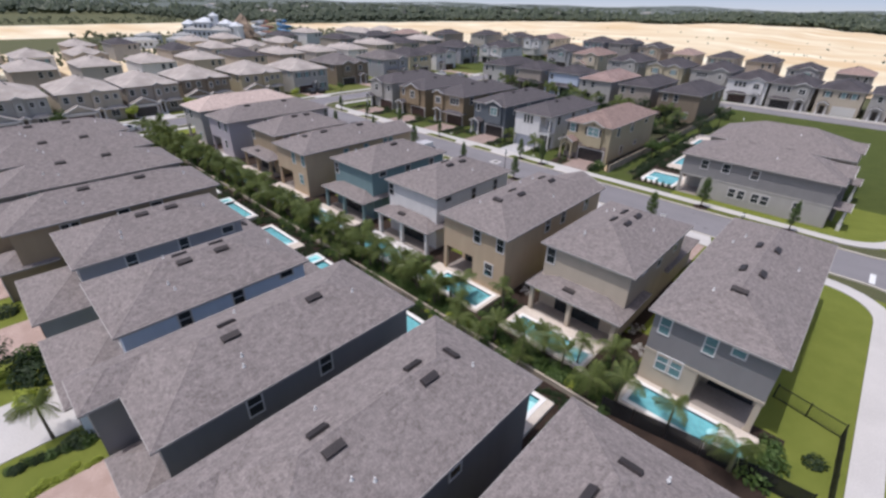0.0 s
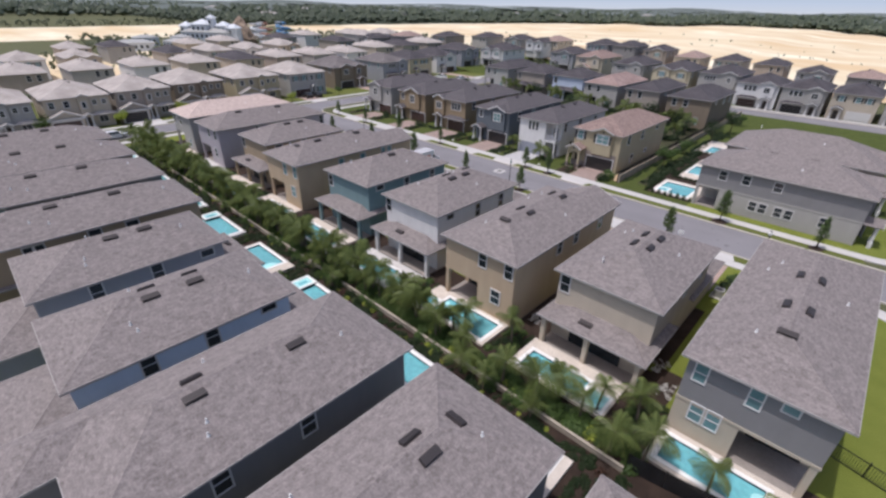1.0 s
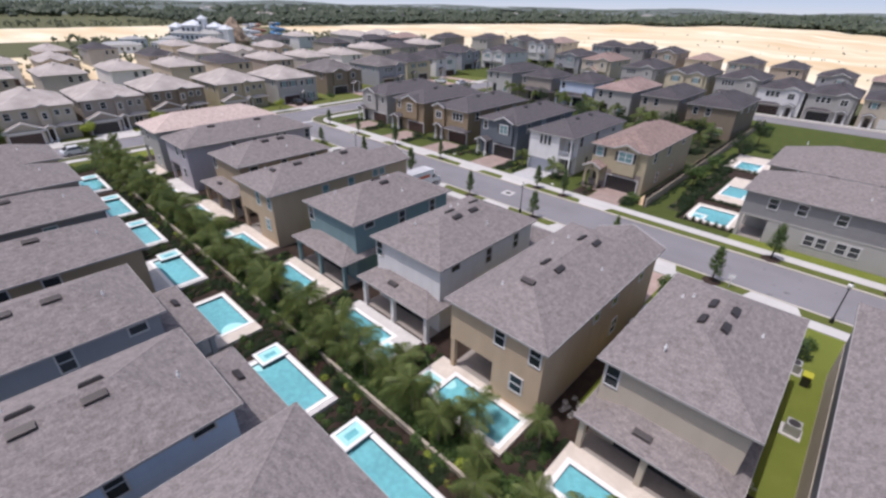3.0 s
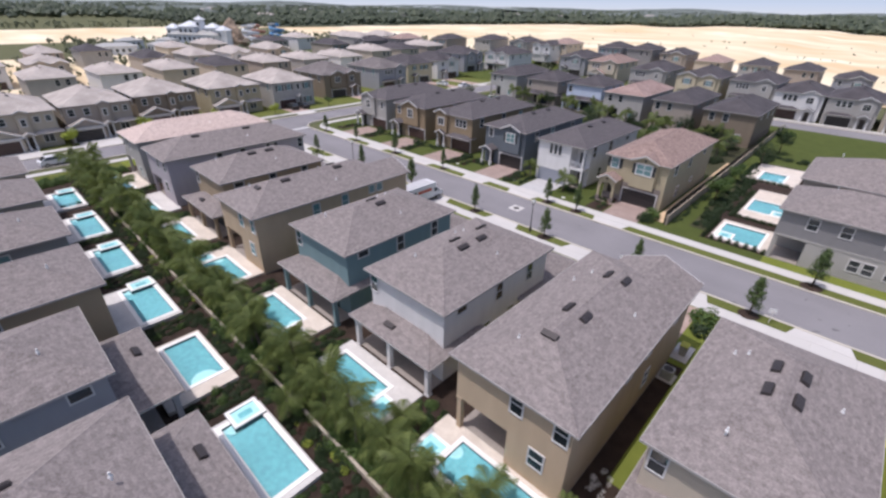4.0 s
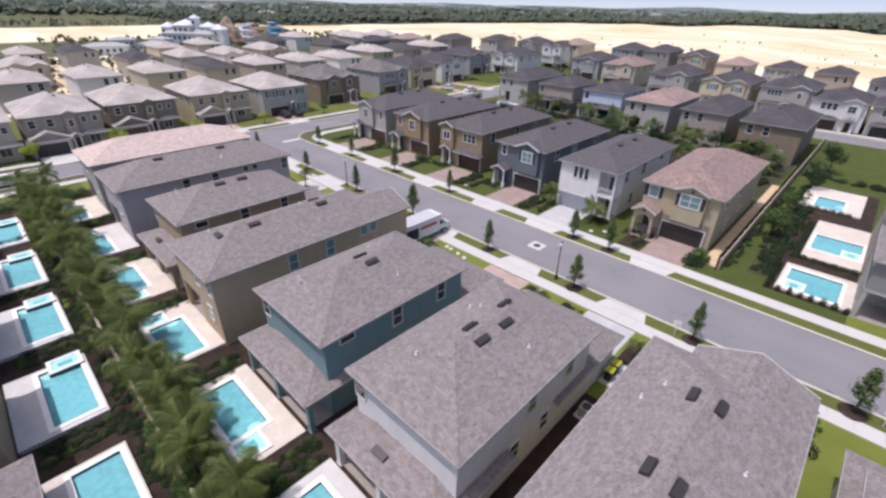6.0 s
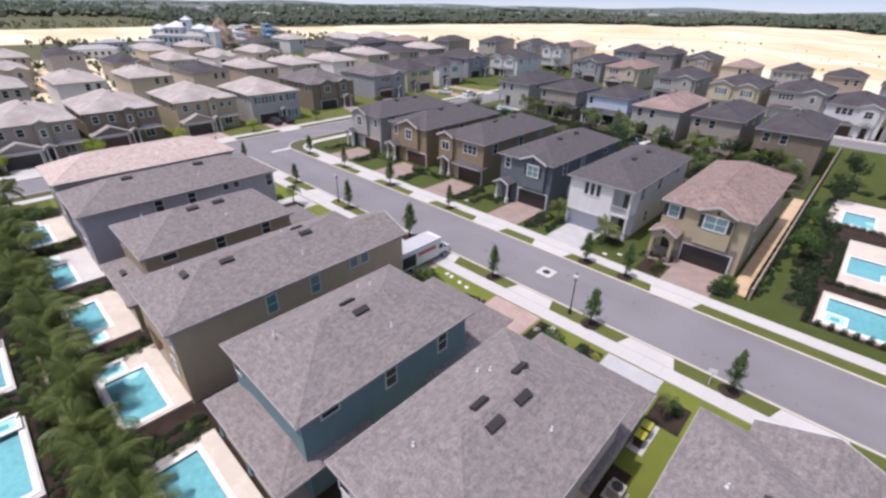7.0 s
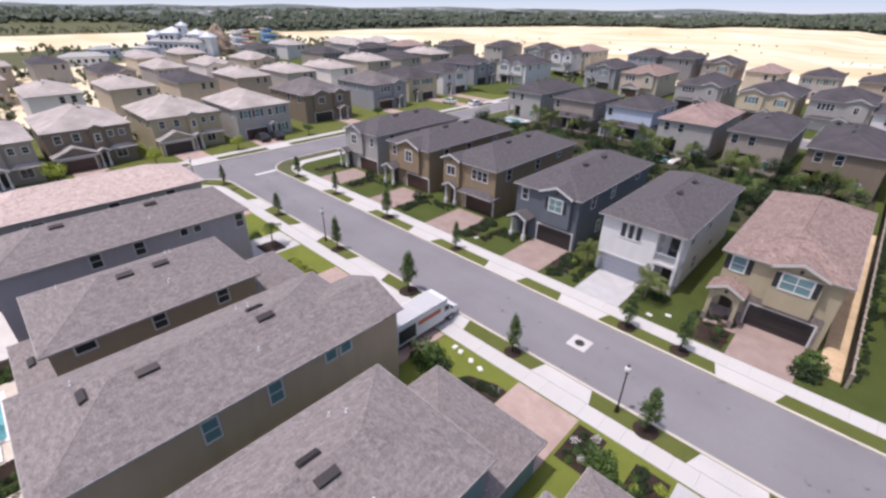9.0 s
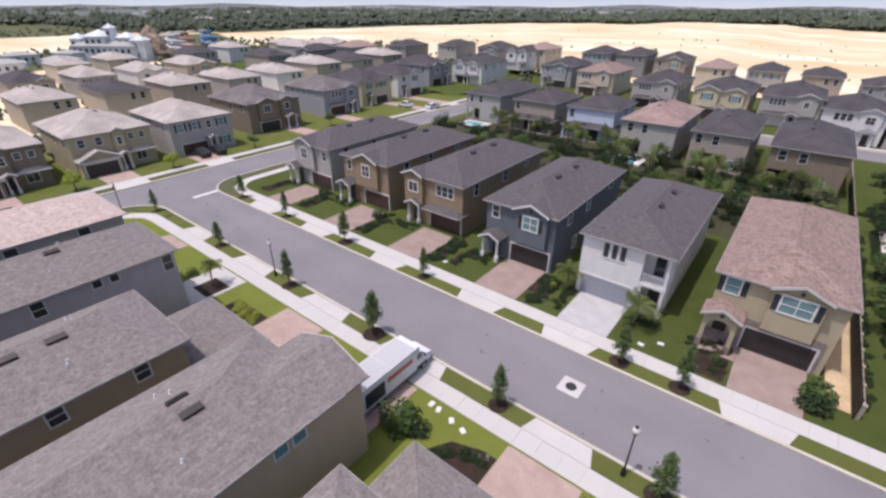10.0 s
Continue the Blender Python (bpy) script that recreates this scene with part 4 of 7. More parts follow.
slab("planting_bed", rect(-24.9, -17.95, 72.2, 113), 0.0, 0.064, "mulch", "dark mulch bed round the fenced pools")
# These dark strips take in both mulch and the shade beside the walls.
for x_ in (-19.05, -30.15, -41.3, -53.2, -64.5):
    slab("side_strip", rect(x_ - 0.46, x_ + 0.75, 31.5, 46.5), 0, 0.062, "mulch", "dark strip along the side wall, mulch and painted shade together")
for x_, y_ in ((-66.4, 73.6), (-78.0, 73.4), (-90.2, 73.6), (-100.0, 74.0)):
    slab("mulch_bed", rect(x_ - 1.1, x_ + 1.2, y_ - 2.4, y_ + 2.6), 0, 0.065, "mulch", "dark mulch bed in the front lawn")

slab("planting_bed", rect(-8.45, -6.4, 30.35, 34.6), 0, 0.064, "mulch", "dark mulch between two houses")

slab("mulch_bed", rect(-75.8, -70.9, 51.2, 53.7), 0, 0.065, "mulch", "dark mulch bed in the front lawn")
slab("mulch_bed", rect(-81.2, -78.4, 51.8, 54.2), 0, 0.112, "mulch", "dark mulch bed beside the driveway")

slab("verge", [(-101.3, 57.45), (-101.3, 58.82), (-104.0, 58.82), (-106.2, 58.3), (-107.7, 57.1), (-106.7, 55.9), (-105.2, 56.6), (-103.2, 57.3)], 0, 0.10, "lawn_dry", "strip of grass on the street corner")
slab("mulch_bed", [(-51.3, 48.6), (-46.86, 48.6), (-46.86, 54.4), (-47.9, 54.4), (-49.9, 53.7), (-51.3, 51.5)], 0, 0.066, "mulch", "dark mulch bed curving along the lawn")
slab("bin_pad", rect(-19.6, -18.3, 47.2, 49.6), 0, 0.10, "concrete", "pale concrete pad for the bins")
slab("bin_pad", rect(-30.55, -29.5, 48.2, 51.2), 0, 0.10, "concrete", "pale concrete pad for the bins")
slab("planting_bed", rect(-30.6, -28.4, 51.3, 54.2), 0, 0.064, "mulch", "dark mulch between two driveways")

slab("mulch_bed", rect(-41.6, -39.6, 52.2, 55.5), 0, 0.066, "mulch", "dark mulch bed beside the driveway")
slab("mulch_bed", rect(-37.6, -35.5, 51.8, 55.3), 0, 0.066, "mulch", "dark mulch bed beside the driveway")

# Reaches to the wall's shadow edge: shade and mulch in one dark strip.
slab("side_strip", rect(-8.86, -7.95, 34.7, 45.0), 0, 0.06, "mulch", "dark strip along the side wall, mulch and painted shade together")

# manhole in its concrete collar
mh = thing("manhole", pose(-45.8, 63.1, 0.03), "iron manhole cover in a pale square concrete collar", "manhole")
part("collar", Shape().box(-0.85, 0.85, -0.85, 0.85, -0.02, 0.012, 0.1), "concrete", mh, "pale concrete collar")
part("cover", Shape().tube([(0, 0, 0), (0, 0, 0.03)], 0.42, 20), "iron", mh, "dark iron cover")
slab("stop_line", rect(-105.6, -105.0, 63.3, 67.0), 0.03, 0.036, "paint", "white painted stop line on the asphalt")
slab("road_mark", rect(6.0, 6.5, 59.6, 62.2), 0.03, 0.036, "paint", "white painted stop line on the asphalt")

# ---- houses of the row between garden and street (fronts to the street, gardens behind) ----
B = "houses with rear pools"
house("two-storey house, grey above beige stucco, grey-brown shingle roof", -6.2, 2.1, 28.7, 50.3, 180, "grey", "beige", lanai=-1, blinds=True, group=B, wins=[("s",-5.0,5.4,.66,1.3),("s",-2.1,5.4,.66,1.3),("s",-0.5,5.75,.72,.5),("s",-4.5,2.4,.70,1.3),("s",-3.55,2.4,.70,1.3),("e",46,5.3,.95,1.4),("e",38,5.3,.95,1.4),("w",45,5.3,.95,1.4),("w",37,5.3,.95,1.4)], vents=[(-1,41.7),(1,41.7),(-1,36.6),(1,36.6),(0,32.7)])
house("two-storey beige house with a hipped porch and shingle roof", -17.0, -8.5, 31.8, 45.2, 180, "sand", kind="lanai", group=B, wins=[("s",-16.05,5.3,.76,1.45),("e",42.5,5.3,.76,1.4),("e",38.5,5.3,.76,1.4),("e",35,5.7,1.0,.55),("w",40,5.3,.76,1.4)], vents=[(-1,40),(1,40),(-1,37.8),(1,37.8)])
house("two-storey brown stucco house with a covered rear corner", -27.6, -19.15, 29.75, 47.6, 180, "khaki", lanai=1, group=B, front=dict(garage=(-1.1, 4.7), gables=[(-1.1, 3.1, 1.2, (4.4, 1.6, 1.4, 4, False))], windows=[(2.9, 4.6, 0.9, 1.3, 2, False)], portico=(2.9, 1.1, 1.6)), wins=[("s",-22.9,5.5,.76,1.45),("s",-20.15,5.5,.76,1.45),("s",-21.3,2.4,.9,1.3),("e",40.1,5.45,.76,1.4),("e",37.1,5.45,.76,1.4),("e",45,5.45,.76,1.4),("e",41,2.2,.9,1.3),("w",40,5.3,.76,1.4)], vents=[(1,42.4),(-1,42.4),(1,36.7),(-1,36.9),(0,33.6)])
house("two-storey white house with a hipped rear porch", -38.9, -30.25, 32.1, 45.7, 180, "white", kind="lanai", group=B, wins=[("s",-38.1,5.3,.8,1.4),("e",42.8,5.15,.76,1.45),("e",38.7,5.15,.76,1.45),("e",34.3,5.7,1.0,.55),("e",40.5,2.2,.8,1.3),("e",37.4,2.2,.8,1.3),("w",40,5.3,.76,1.4)], vents=[(1,38.1),(1,40.3),(-1,38.5),(-1,41.8)])
house("two-storey teal house with a hipped rear porch", -50.2, -41.4, 32.1, 45.5, 180, "teal", kind="lanai", group=B, wins=[("s",-49.3,5.2,.8,1.4),("e",42.8,5.3,.76,1.45),("e",38.4,5.3,.76,1.45),("e",34.2,5.8,1.05,.55),("w",40,5.3,.76,1.4)], vents=[(1,39.0),(-1,38.9)])
house("two-storey brown stucco house beside the parked truck", -62.0, -53.3, 30.0, 48.4, 180, "khaki", lanai=1, blinds=True, group=B, front=dict(garage=(-1.25, 4.7), gables=[(-1.25, 3.1, 1.9, (4.4, 1.6, 1.4, 4, False))], windows=[(3.0, 4.6, 0.9, 1.3, 2, False)], portico=(3.0, 1.1, 1.6)), wins=[("s",-54.3,5.35,.76,1.45),("s",-56.8,5.25,.76,1.45),("s",-55.3,2.5,.9,1.3),("e",44.5,5.65,.72,.85),("e",45.6,5.65,.72,.85),("e",40.75,5.2,.76,1.45),("e",37.1,5.15,.76,1.45),("w",40,5.3,.76,1.4)], vents=[(1,42.3),(-1,42.2),(1,35.8),(0,33.0)])
house("two-storey khaki house with a hipped rear porch", -73.5, -64.6, 31.8, 45.4, 180, "brown", kind="lanai", group=B, wins=[("s",-72.6,5.3,.8,1.4),("e",42.5,5.6,.76,1.1),("e",38.2,5.6,.76,1.1),("e",34.0,5.8,1.05,.55),("w",40,5.3,.76,1.4)], vents=[(1,37.6),(1,39.9)])
house("two-storey pale lilac house with shingle roof", -86.4, -77.4, 30.0, 50.4, 180, "lilac", lanai=1, group=B, wins=[("s",-79,5.4,.76,1.4),("s",-81.5,5.4,.76,1.4),("s",-80,2.4,.9,1.3),("e",49.4,5.4,.76,1.4),("e",45.4,5.8,.6,.65),("e",44.2,5.8,.6,.65),("e",40.4,5.5,.76,1.2),("e",37.1,5.5,.76,1.2)], vents=[(1,35.7),(1,42.9)])
house("two-storey grey house under a terracotta-blend roof", -98.4, -89.2, 30.0, 50.6, 180, "stonegrey", roof="pink", lanai=1, group=B)

# ---- near row, fronts away from the camera's way ----
A = "near row of houses"
house("two-storey grey house with a grey-brown shingle roof", -6.0, 2.3, 1.0, 17.75, 0, "grey", jog=-1, group=A, vents=[(0,14.9),(-1,12.3),(1,7.0)])
house("two-storey dark slate house with a grey-brown shingle roof", -16.2, -7.85, 1.0, 17.6, 0, "slate", jog=-1, group=A, wins=[("e",10.9,5.4,.76,1.4),("e",5.5,5.4,.76,1.4)], vents=[(1,6.5),(-1,6.5),(1,12.3),(-1,12.3),(0,14.6)])
house("two-storey grey house, roof vents by the ridge", -26.6, -18.2, 1.0, 17.55, 0, "grey", jog=-1, group=A, wins=[("e",10.5,5.4,.76,1.4),("e",6.0,5.4,.76,1.4)], vents=[(1,6.6),(-1,6.9),(1,12.0)])
house("two-storey light blue house with a low rear porch", -37.2, -28.5, 2.0, 15.6, 0, "lightblue", kind="lanai", group=A, wins=[("e",13.7,5.9,1.0,.6),("e",9.8,5.55,.76,1.4),("e",6.1,5.55,.76,1.4)], vents=[(1,7.8),(-1,7.9),(1,10.5),(-1,10.6)], out=2.75, frontx=3.5)
house("two-storey blue-grey house with a low rear porch", -48.3, -39.7, 2.0, 15.6, 0, "bluegrey", kind="lanai", group=A, wins=[("e",13.9,5.7,1.0,.6),("e",10.0,5.45,.76,1.4),("e",5.9,5.4,.76,1.4)], vents=[(1,8.2),(1,10.6)], out=2.75, frontx=3.5)
house("two-storey brown house with a long shingle roof", -58.9, -50.3, -1.0, 17.6, 0, "brown", jog=-1, group=A, wins=[("e",3.3,5.7,.6,.65),("e",4.1,5.7,.6,.65),("e",11.1,5.7,1.0,.7),("e",8.1,5.6,.95,1.0)], vents=[(1,6.0),(1,11.0)])
house("two-storey grey house in the near row", -70.0, -61.4, -1.0, 17.6, 0, "grey", jog=-1, group=A)
house("two-storey taupe house in the near row", -81.2, -72.6, -1.0, 17.6, 0, "taupe", jog=-1, group=A)
house("two-storey beige house at the end of the near row", -92.4, -83.8, -1.0, 17.6, 0, "sand", jog=-1, group=A)

# ---- across the street, fronts to the camera ----
C = "houses across the street"
house("two-storey tan house with stone facing, shutters and a terracotta-blend roof", -40.0, -30.9, 75.6, 95.8, 0, "tan", roof="rust", garage="garage_dark", eave=6.5, group=C, vents=[],
      front=dict(garage=(1.05, 4.7), gables=[(1.15, 1.95, 0.5, (4.75, 2.0, 1.35, 4, True))], windows=[(-3.1, 4.75, 1.0, 1.35, 2, True)], portico=(-3.05, 1.5, 1.8), porch_eave=3.35, stone=1))
house("two-storey white house with a corner balcony", -51.4, -42.7, 75.3, 94.6, 0, "white", roof="char", garage="garage_grey", eave=6.5, group=C,
      front=dict(garage=(-1.2, 4.7), windows=[(-1.7, 4.6, 0.5, 1.5, 1, False), (-0.93, 4.6, 0.5, 1.5, 1, False), (-0.16, 4.6, 0.5, 1.5, 1, False)], balcony=1))
house("two-storey dark blue-grey house with white trim", -63.0, -54.0, 76.4, 96.2, 0, "navy", roof="char", garage="garage_dark", eave=6.5, group=C,
      front=dict(garage=(1.5, 4.5), gables=[(1.5, 2.15, 0.5, (4.55, 1.6, 1.4, 4, True))], windows=[(-2.95, 4.7, 0.8, 1.35, 2, False)], portico=(-2.6, 1.35, 1.6)))
house("two-storey ochre house with a triple front window", -76.0, -66.5, 77.6, 98.0, 0, "ochre", roof="char", garage="garage_brown", eave=6.5, group=C,
      front=dict(garage=(1.8, 4.7), gables=[(-3.0, 1.75, 0.5, (4.4, 1.4, 1.2, 3, False))], windows=[(0.8, 4.55, 0.75, 1.3, 2, False), (1.7, 4.55, 0.75, 1.3, 2, False), (2.6, 4.55, 0.75, 1.3, 2, False)], pent=(-1.2, 4.6), portico=(-2.9, 1.3, 0.8)))
house("two-storey ochre house with a small gabled porch", -88.4, -78.8, 77.6, 98.0, 0, "ochre", roof="char", garage="garage_brown", eave=6.5, group=C,
      front=dict(garage=(2.0, 4.7), gables=[(0.6, 2.5, 0.5, (4.35, 1.3, 1.5, 4, False))], windows=[(-3.2, 4.55, 0.8, 1.3, 2, False)], portico=(-3.0, 1.4, 1.6)))
house("two-storey grey house with a gabled front on the corner", -100.2, -90.8, 77.6, 97.8, 0, "stonegrey", roof="char", garage="garage_brown", eave=6.5, group=C,
      front=dict(garage=(1.8, 4.7), gables=[(-1.2, 2.4, 0.5, (4.35, 1.3, 1.5, 4, False))], windows=[(3.0, 4.55, 0.8, 1.3, 2, False)], portico=(-3.3, 1.3, 1.6)))

# ---- houses turned to the eastern side street ----
R = "houses on the side street"
for k, (y, wl, lw) in enumerate(((76.9, "grey", "stonegrey"), (90.0, "taupe", None))):
    house("two-storey grey and beige house, long side to the street" if k == 0 else "two-storey house with a grey shingle roof", -18.3, 0.9, y - (5.0, 6.2)[k], y + (5.0, 6.2)[k], 90, wl, lw, lanai=-1 if k == 0 else 0, eave=6.0 if k == 0 else 6.45, group=R, wins=[("s",-15.0,4.9,.9,1.2),("s",-12.2,4.95,.9,1.2),("s",-8.6,4.9,.9,1.2),("s",-10.6,1.75,.85,1.2),("s",-9.45,1.75,.85,1.2),("s",-7.7,1.75,.85,1.2),("s",-6.55,1.75,.85,1.2),("s",-2.9,1.9,.9,1.2),("w",y-2,5.3,.95,1.3),("w",y+2,5.3,.95,1.3)] if k==0 else None,
          front=dict(garage=(1.5, 4.7), windows=[(-2.5, 4.55, 0.95, 1.4, 2, False)], gables=[(1.5, 2.5, 0.5, (4.35, 1.3, 1.5, 4, False))], portico=(-3.0, 1.4, 1.6)))

# ---- back rows ----
FRONTS = [dict(garage=(1.7, 4.7), gables=[(1.4, 2.6, 0.5, (4.35, 1.5, 1.4, 4, True))], windows=[(-3.0, 4.55, 0.9, 1.3, 2, False)], portico=(-2.9, 1.4, 1.6)),
          dict(garage=(-1.7, 4.7), gables=[(2.6, 2.0, 0.6, (4.4, 1.4, 1.3, 4, False))], windows=[(-2.8, 4.55, 0.8, 1.3, 2, False), (-1.7, 4.55, 0.8, 1.3, 2, False), (-0.6, 4.55, 0.8, 1.3, 2, False)], pent=(-4.6, 0.8), portico=(2.9, 1.4, 1.6)),
          dict(garage=(1.7, 4.7), windows=[(-2.8, 4.55, 0.9, 1.3, 2, True), (0.6, 4.55, 0.9, 1.3, 2, True), (2.8, 4.55, 0.9, 1.3, 2, True)], portico=(-2.9, 1.4, 1.6)),
          dict(garage=(-1.7, 4.7), gables=[(-2.2, 2.3, 0.5, (4.4, 1.5, 1.3, 4, False)), (2.8, 1.8, 0.5, (4.4, 1.1, 1.3, 2, False))], windows=[], portico=(2.9, 1.5, 1.8))]
FRONTS += [dict(garage=(-3.0, 4.7), low=(3.2, 1.9), gables=[(0.9, 1.15, 0.6, (4.3, 0.65, 1.1, 2, False))], windows=[(-4.4, 4.6, 0.9, 1.2, 2, False), (-1.9, 4.6, 0.9, 1.2, 2, False), (2.9, 4.7, 0.75, 0.9, 2, False), (4.6, 4.7, 0.75, 0.9, 2, False), (3.7, 1.0, 1.5, 1.3, 3, False)], pent=(1.9, 6.2), portico=(0.9, 0.95, 1.5)),
          dict(garage=(-2.0, 4.7), windows=[(-3.9, 4.5, 1.0, 1.4, 2, True), (-1.3, 4.5, 1.0, 1.4, 2, True), (1.3, 4.5, 0.8, 1.2, 2, False), (3.8, 4.5, 1.0, 1.4, 2, True), (3.8, 1.0, 1.0, 1.4, 2, True)], portico=(1.3, 1.0, 0.9))]
D = "houses of the back row"
for k, (a, b, y, w, rf, kd) in enumerate(((-105.0, -94.6, 131, "stonegrey", "a", "full"), (-91.2, -80.4, 130.5, "taupe", "a", "lanai"), (-78.4, -67.6, 131, "paleblue", "a", "lanai"), (-65.0, -54.6, 125.6, "stonegrey", "pink", "full"),
                                      (-52.6, -43.2, 124.6, "taupe", "a", "full"), (-40.9, -30.5, 121.6, "umber", "a", "full"))):
    d = 13.5 if kd == "lanai" else 20
    house("two-storey %s house with a rear garden" % {"stonegrey": "grey", "taupe": "taupe", "paleblue": "pale blue", "umber": "dark brown"}[w], a, b, y, y + d, 180, w, roof=rf, near=False, kind=kd, lanai=1 if kd == "full" else 0, group=D, eave=6.5)
E_ = "houses on the back street"
NAMES = {"sand": "sand-coloured", "white": "white", "stonegrey": "stone-grey", "cream": "cream", "taupe": "taupe", "bluegrey": "blue-grey", "tan": "tan", "grey": "grey", "beige": "beige", "teal": "teal", "brown": "brown", "ochre": "ochre", "navy": "dark blue", "umber": "dark brown"}
pal = ["taupe", "stonegrey", "beige", "grey", "taupe", "stonegrey", "taupe", "bluegrey", "grey", "sand", "stonegrey", "bluegrey", "grey"]
FRONTS += [dict(garage=(-1.9, 4.7), gables=[(2.9, 2.2, 0.5, (4.4, 0.8, 1.3, 3, False))], windows=[(-3.6, 4.5, 0.62, 1.3, 2, False), (-2.8, 4.5, 0.62, 1.3, 2, False), (-2.0, 4.5, 0.62, 1.3, 2, False), (-1.2, 4.5, 0.62, 1.3, 2, False)], pent=(-5.2, 0.6), portico=(0.9, 1.4, 1.8)),
           dict(garage=(-1.7, 4.7), gables=[(-2.7, 2.6, 0.5, (4.35, 1.5, 1.4, 4, True)), (3.1, 2.1, 0.5, (4.35, 1.3, 1.3, 4, True))], windows=[], pent=(-0.2, 5.2), portico=(0.6, 1.2, 1.4)),
           dict(garage=(-1.5, 4.7), windows=[(-3.6, 4.5, 0.75, 1.3, 2, False), (-2.6, 4.5, 0.75, 1.3, 2, False), (-1.6, 4.5, 0.75, 1.3, 2, False)], gables=[(2.7, 2.2, 0.6, (4.3, 0.9, 1.4, 2, False))], low=(3.2, 1.9))]
for cx, y0, w, f, hw, rf in ((14, 161.5, "sand", 3, 5.2, "a"), (3, 161.5, "stonegrey", 0, 5.2, "a"), (-8, 161.5, "beige", 2, 5.2, "a"), (-19, 161.5, "stonegrey", 1, 5.4, "a"), (-30, 161.5, "white", 1, 5.6, "a"), (-41.2, 164.5, "stonegrey", 6, 6.0, "a"),
                             (-54.8, 163.3, "cream", 7, 6.2, "a"), (-70.6, 167.0, "stonegrey", 6, 6.0, "a"), (-90.5, 177.0, "sand", 8, 6.0, "rust"), (-106.5, 184.0, "bluegrey", 0, 5.8, "a"), (-128.5, 196.0, "white", 3, 4.6, "a"), (-133.5, 171.0, "white", 7, 6.6, "a")):
    house("two-storey %s house with a gabled front" % NAMES[w], cx - hw, cx + hw, y0, y0 + 17, 0, w, roof=rf, near=False, front=FRONTS[f], garage=("garage_brown", "garage_dark", "garage_white")[int(-cx) % 3], group=E_, eave=6.5)
G = "houses at the edge of the sand"
for k, (cx, cy) in enumerate(((-203, 163), (-191, 174), (-177, 190), (-162, 204), (-143, 206), (-126, 212), (-102, 212), (-90, 213), (-78, 216), (-65, 216), (-51, 219), (-37, 217), (-23, 214), (-9, 212))):
    w = pal[(k * 5 + 3) % len(pal)]
    house("two-storey %s house at the edge of the bare sand" % NAMES[w], cx - 5.2, cx + 5.2, cy - 7.5, cy + 7.5, 180 if k % 2 else 0, w, roof="rust" if k % 4 == 1 else "a", near=False, front=FRONTS[k % 4], group=G, eave=6.6, sidewin=k > 4)
F = "houses across the side street"
pal2 = ["sand", "stonegrey", "beige", "taupe", "umber", "tan", "stonegrey", "umber", "bluegrey", "cream", "white", "bluegrey"]
pal3 = ["sand", "stonegrey", "beige", "taupe", "white"]
for k, (cy, hw, fx) in enumerate(((-6, 6.0, -123.0), (7.5, 6.0, -123.0), (20.5, 6.0, -123.5), (33.2, 6.0, -125.0), (46.6, 6.4, -128.0), (62.0, 6.5, -128.0), (76.5, 6.2, -126.5), (95.2, 6.8, -131.0), (115.8, 6.2, -132.6), (131, 6.2, -135.5), (147, 6.2, -137.0), (163, 6.2, -138.0))):
    w = pal2[k % len(pal2)]
    house("two-storey %s house with gabled porch facing the side street" % NAMES[w], fx - 17, fx, cy - hw, cy + hw, 90, w, roof="light" if k < 7 else "mid" if k < 9 else "a", near=False, front=FRONTS[(4, 4, 4, 4, 4, 4, 5, 3, 1, 2, 0, 3)[k]], garage=("garage_brown", "garage_dark")[k % 2], group=F, eave=6.5)
    d0, d1 = (-4.4, 0.4) if k < 7 else (0.8, 4.6) if k % 2 else (-4.6, -0.8)
    if k in (2, 3):
        d0, d1 = -5.2, 1.4
    slab("driveway", rect(fx - 0.6, -120.8, cy + d0, cy + d1), 0, 0.10, "concrete" if k in (2, 3) else "paver_pink", "wide pale concrete driveway" if k in (2, 3) else "pink block-paved driveway")
    slab("driveway_apron", rect(-119.2, -117.25, cy + d0, cy + d1), 0, 0.115, "concrete", "pale concrete driveway crossing")
W_ = "houses further west"
slab("bare_ground", rect(-300, -163, -70, 150), 0, 0.04, "sandy", "pale bare sandy ground between distant houses")
for col, (cx, rt) in enumerate(((-178, 270), (-214, 90), (-252, 270))):
    for k in range(12):
        if col == 2 and k % 3 == 1 or col == 1 and k in (3, 8):
            continue
        cy = 2 + k * 15.5 + col * 5
        w = pal3[(k * 3 + col) % len(pal3)]
        house("two-storey %s house among pale roofs" % NAMES[w], cx - 9, cx + 9, cy - 5.5, cy + 5.5, rt, w, roof="light" if (k + col) % 5 else "a", near=False, front=FRONTS[(k + col) % 4], group=W_, eave=6.5, sidewin=False)


# ---- pools ----
def ring_boxes(s, x0, x1, y0, y1, w, z0, z1):
    """A rectangular frame of width w, outside measures."""
    s.box(x0, x1, y0, y0 + w, z0, z1).box(x0, x1, y1 - w, y1, z0, z1).box(x0, x0 + w, y0 + w, y1 - w, z0, z1).box(x1 - w, x1, y0 + w, y1 - w, z0, z1)
    return s


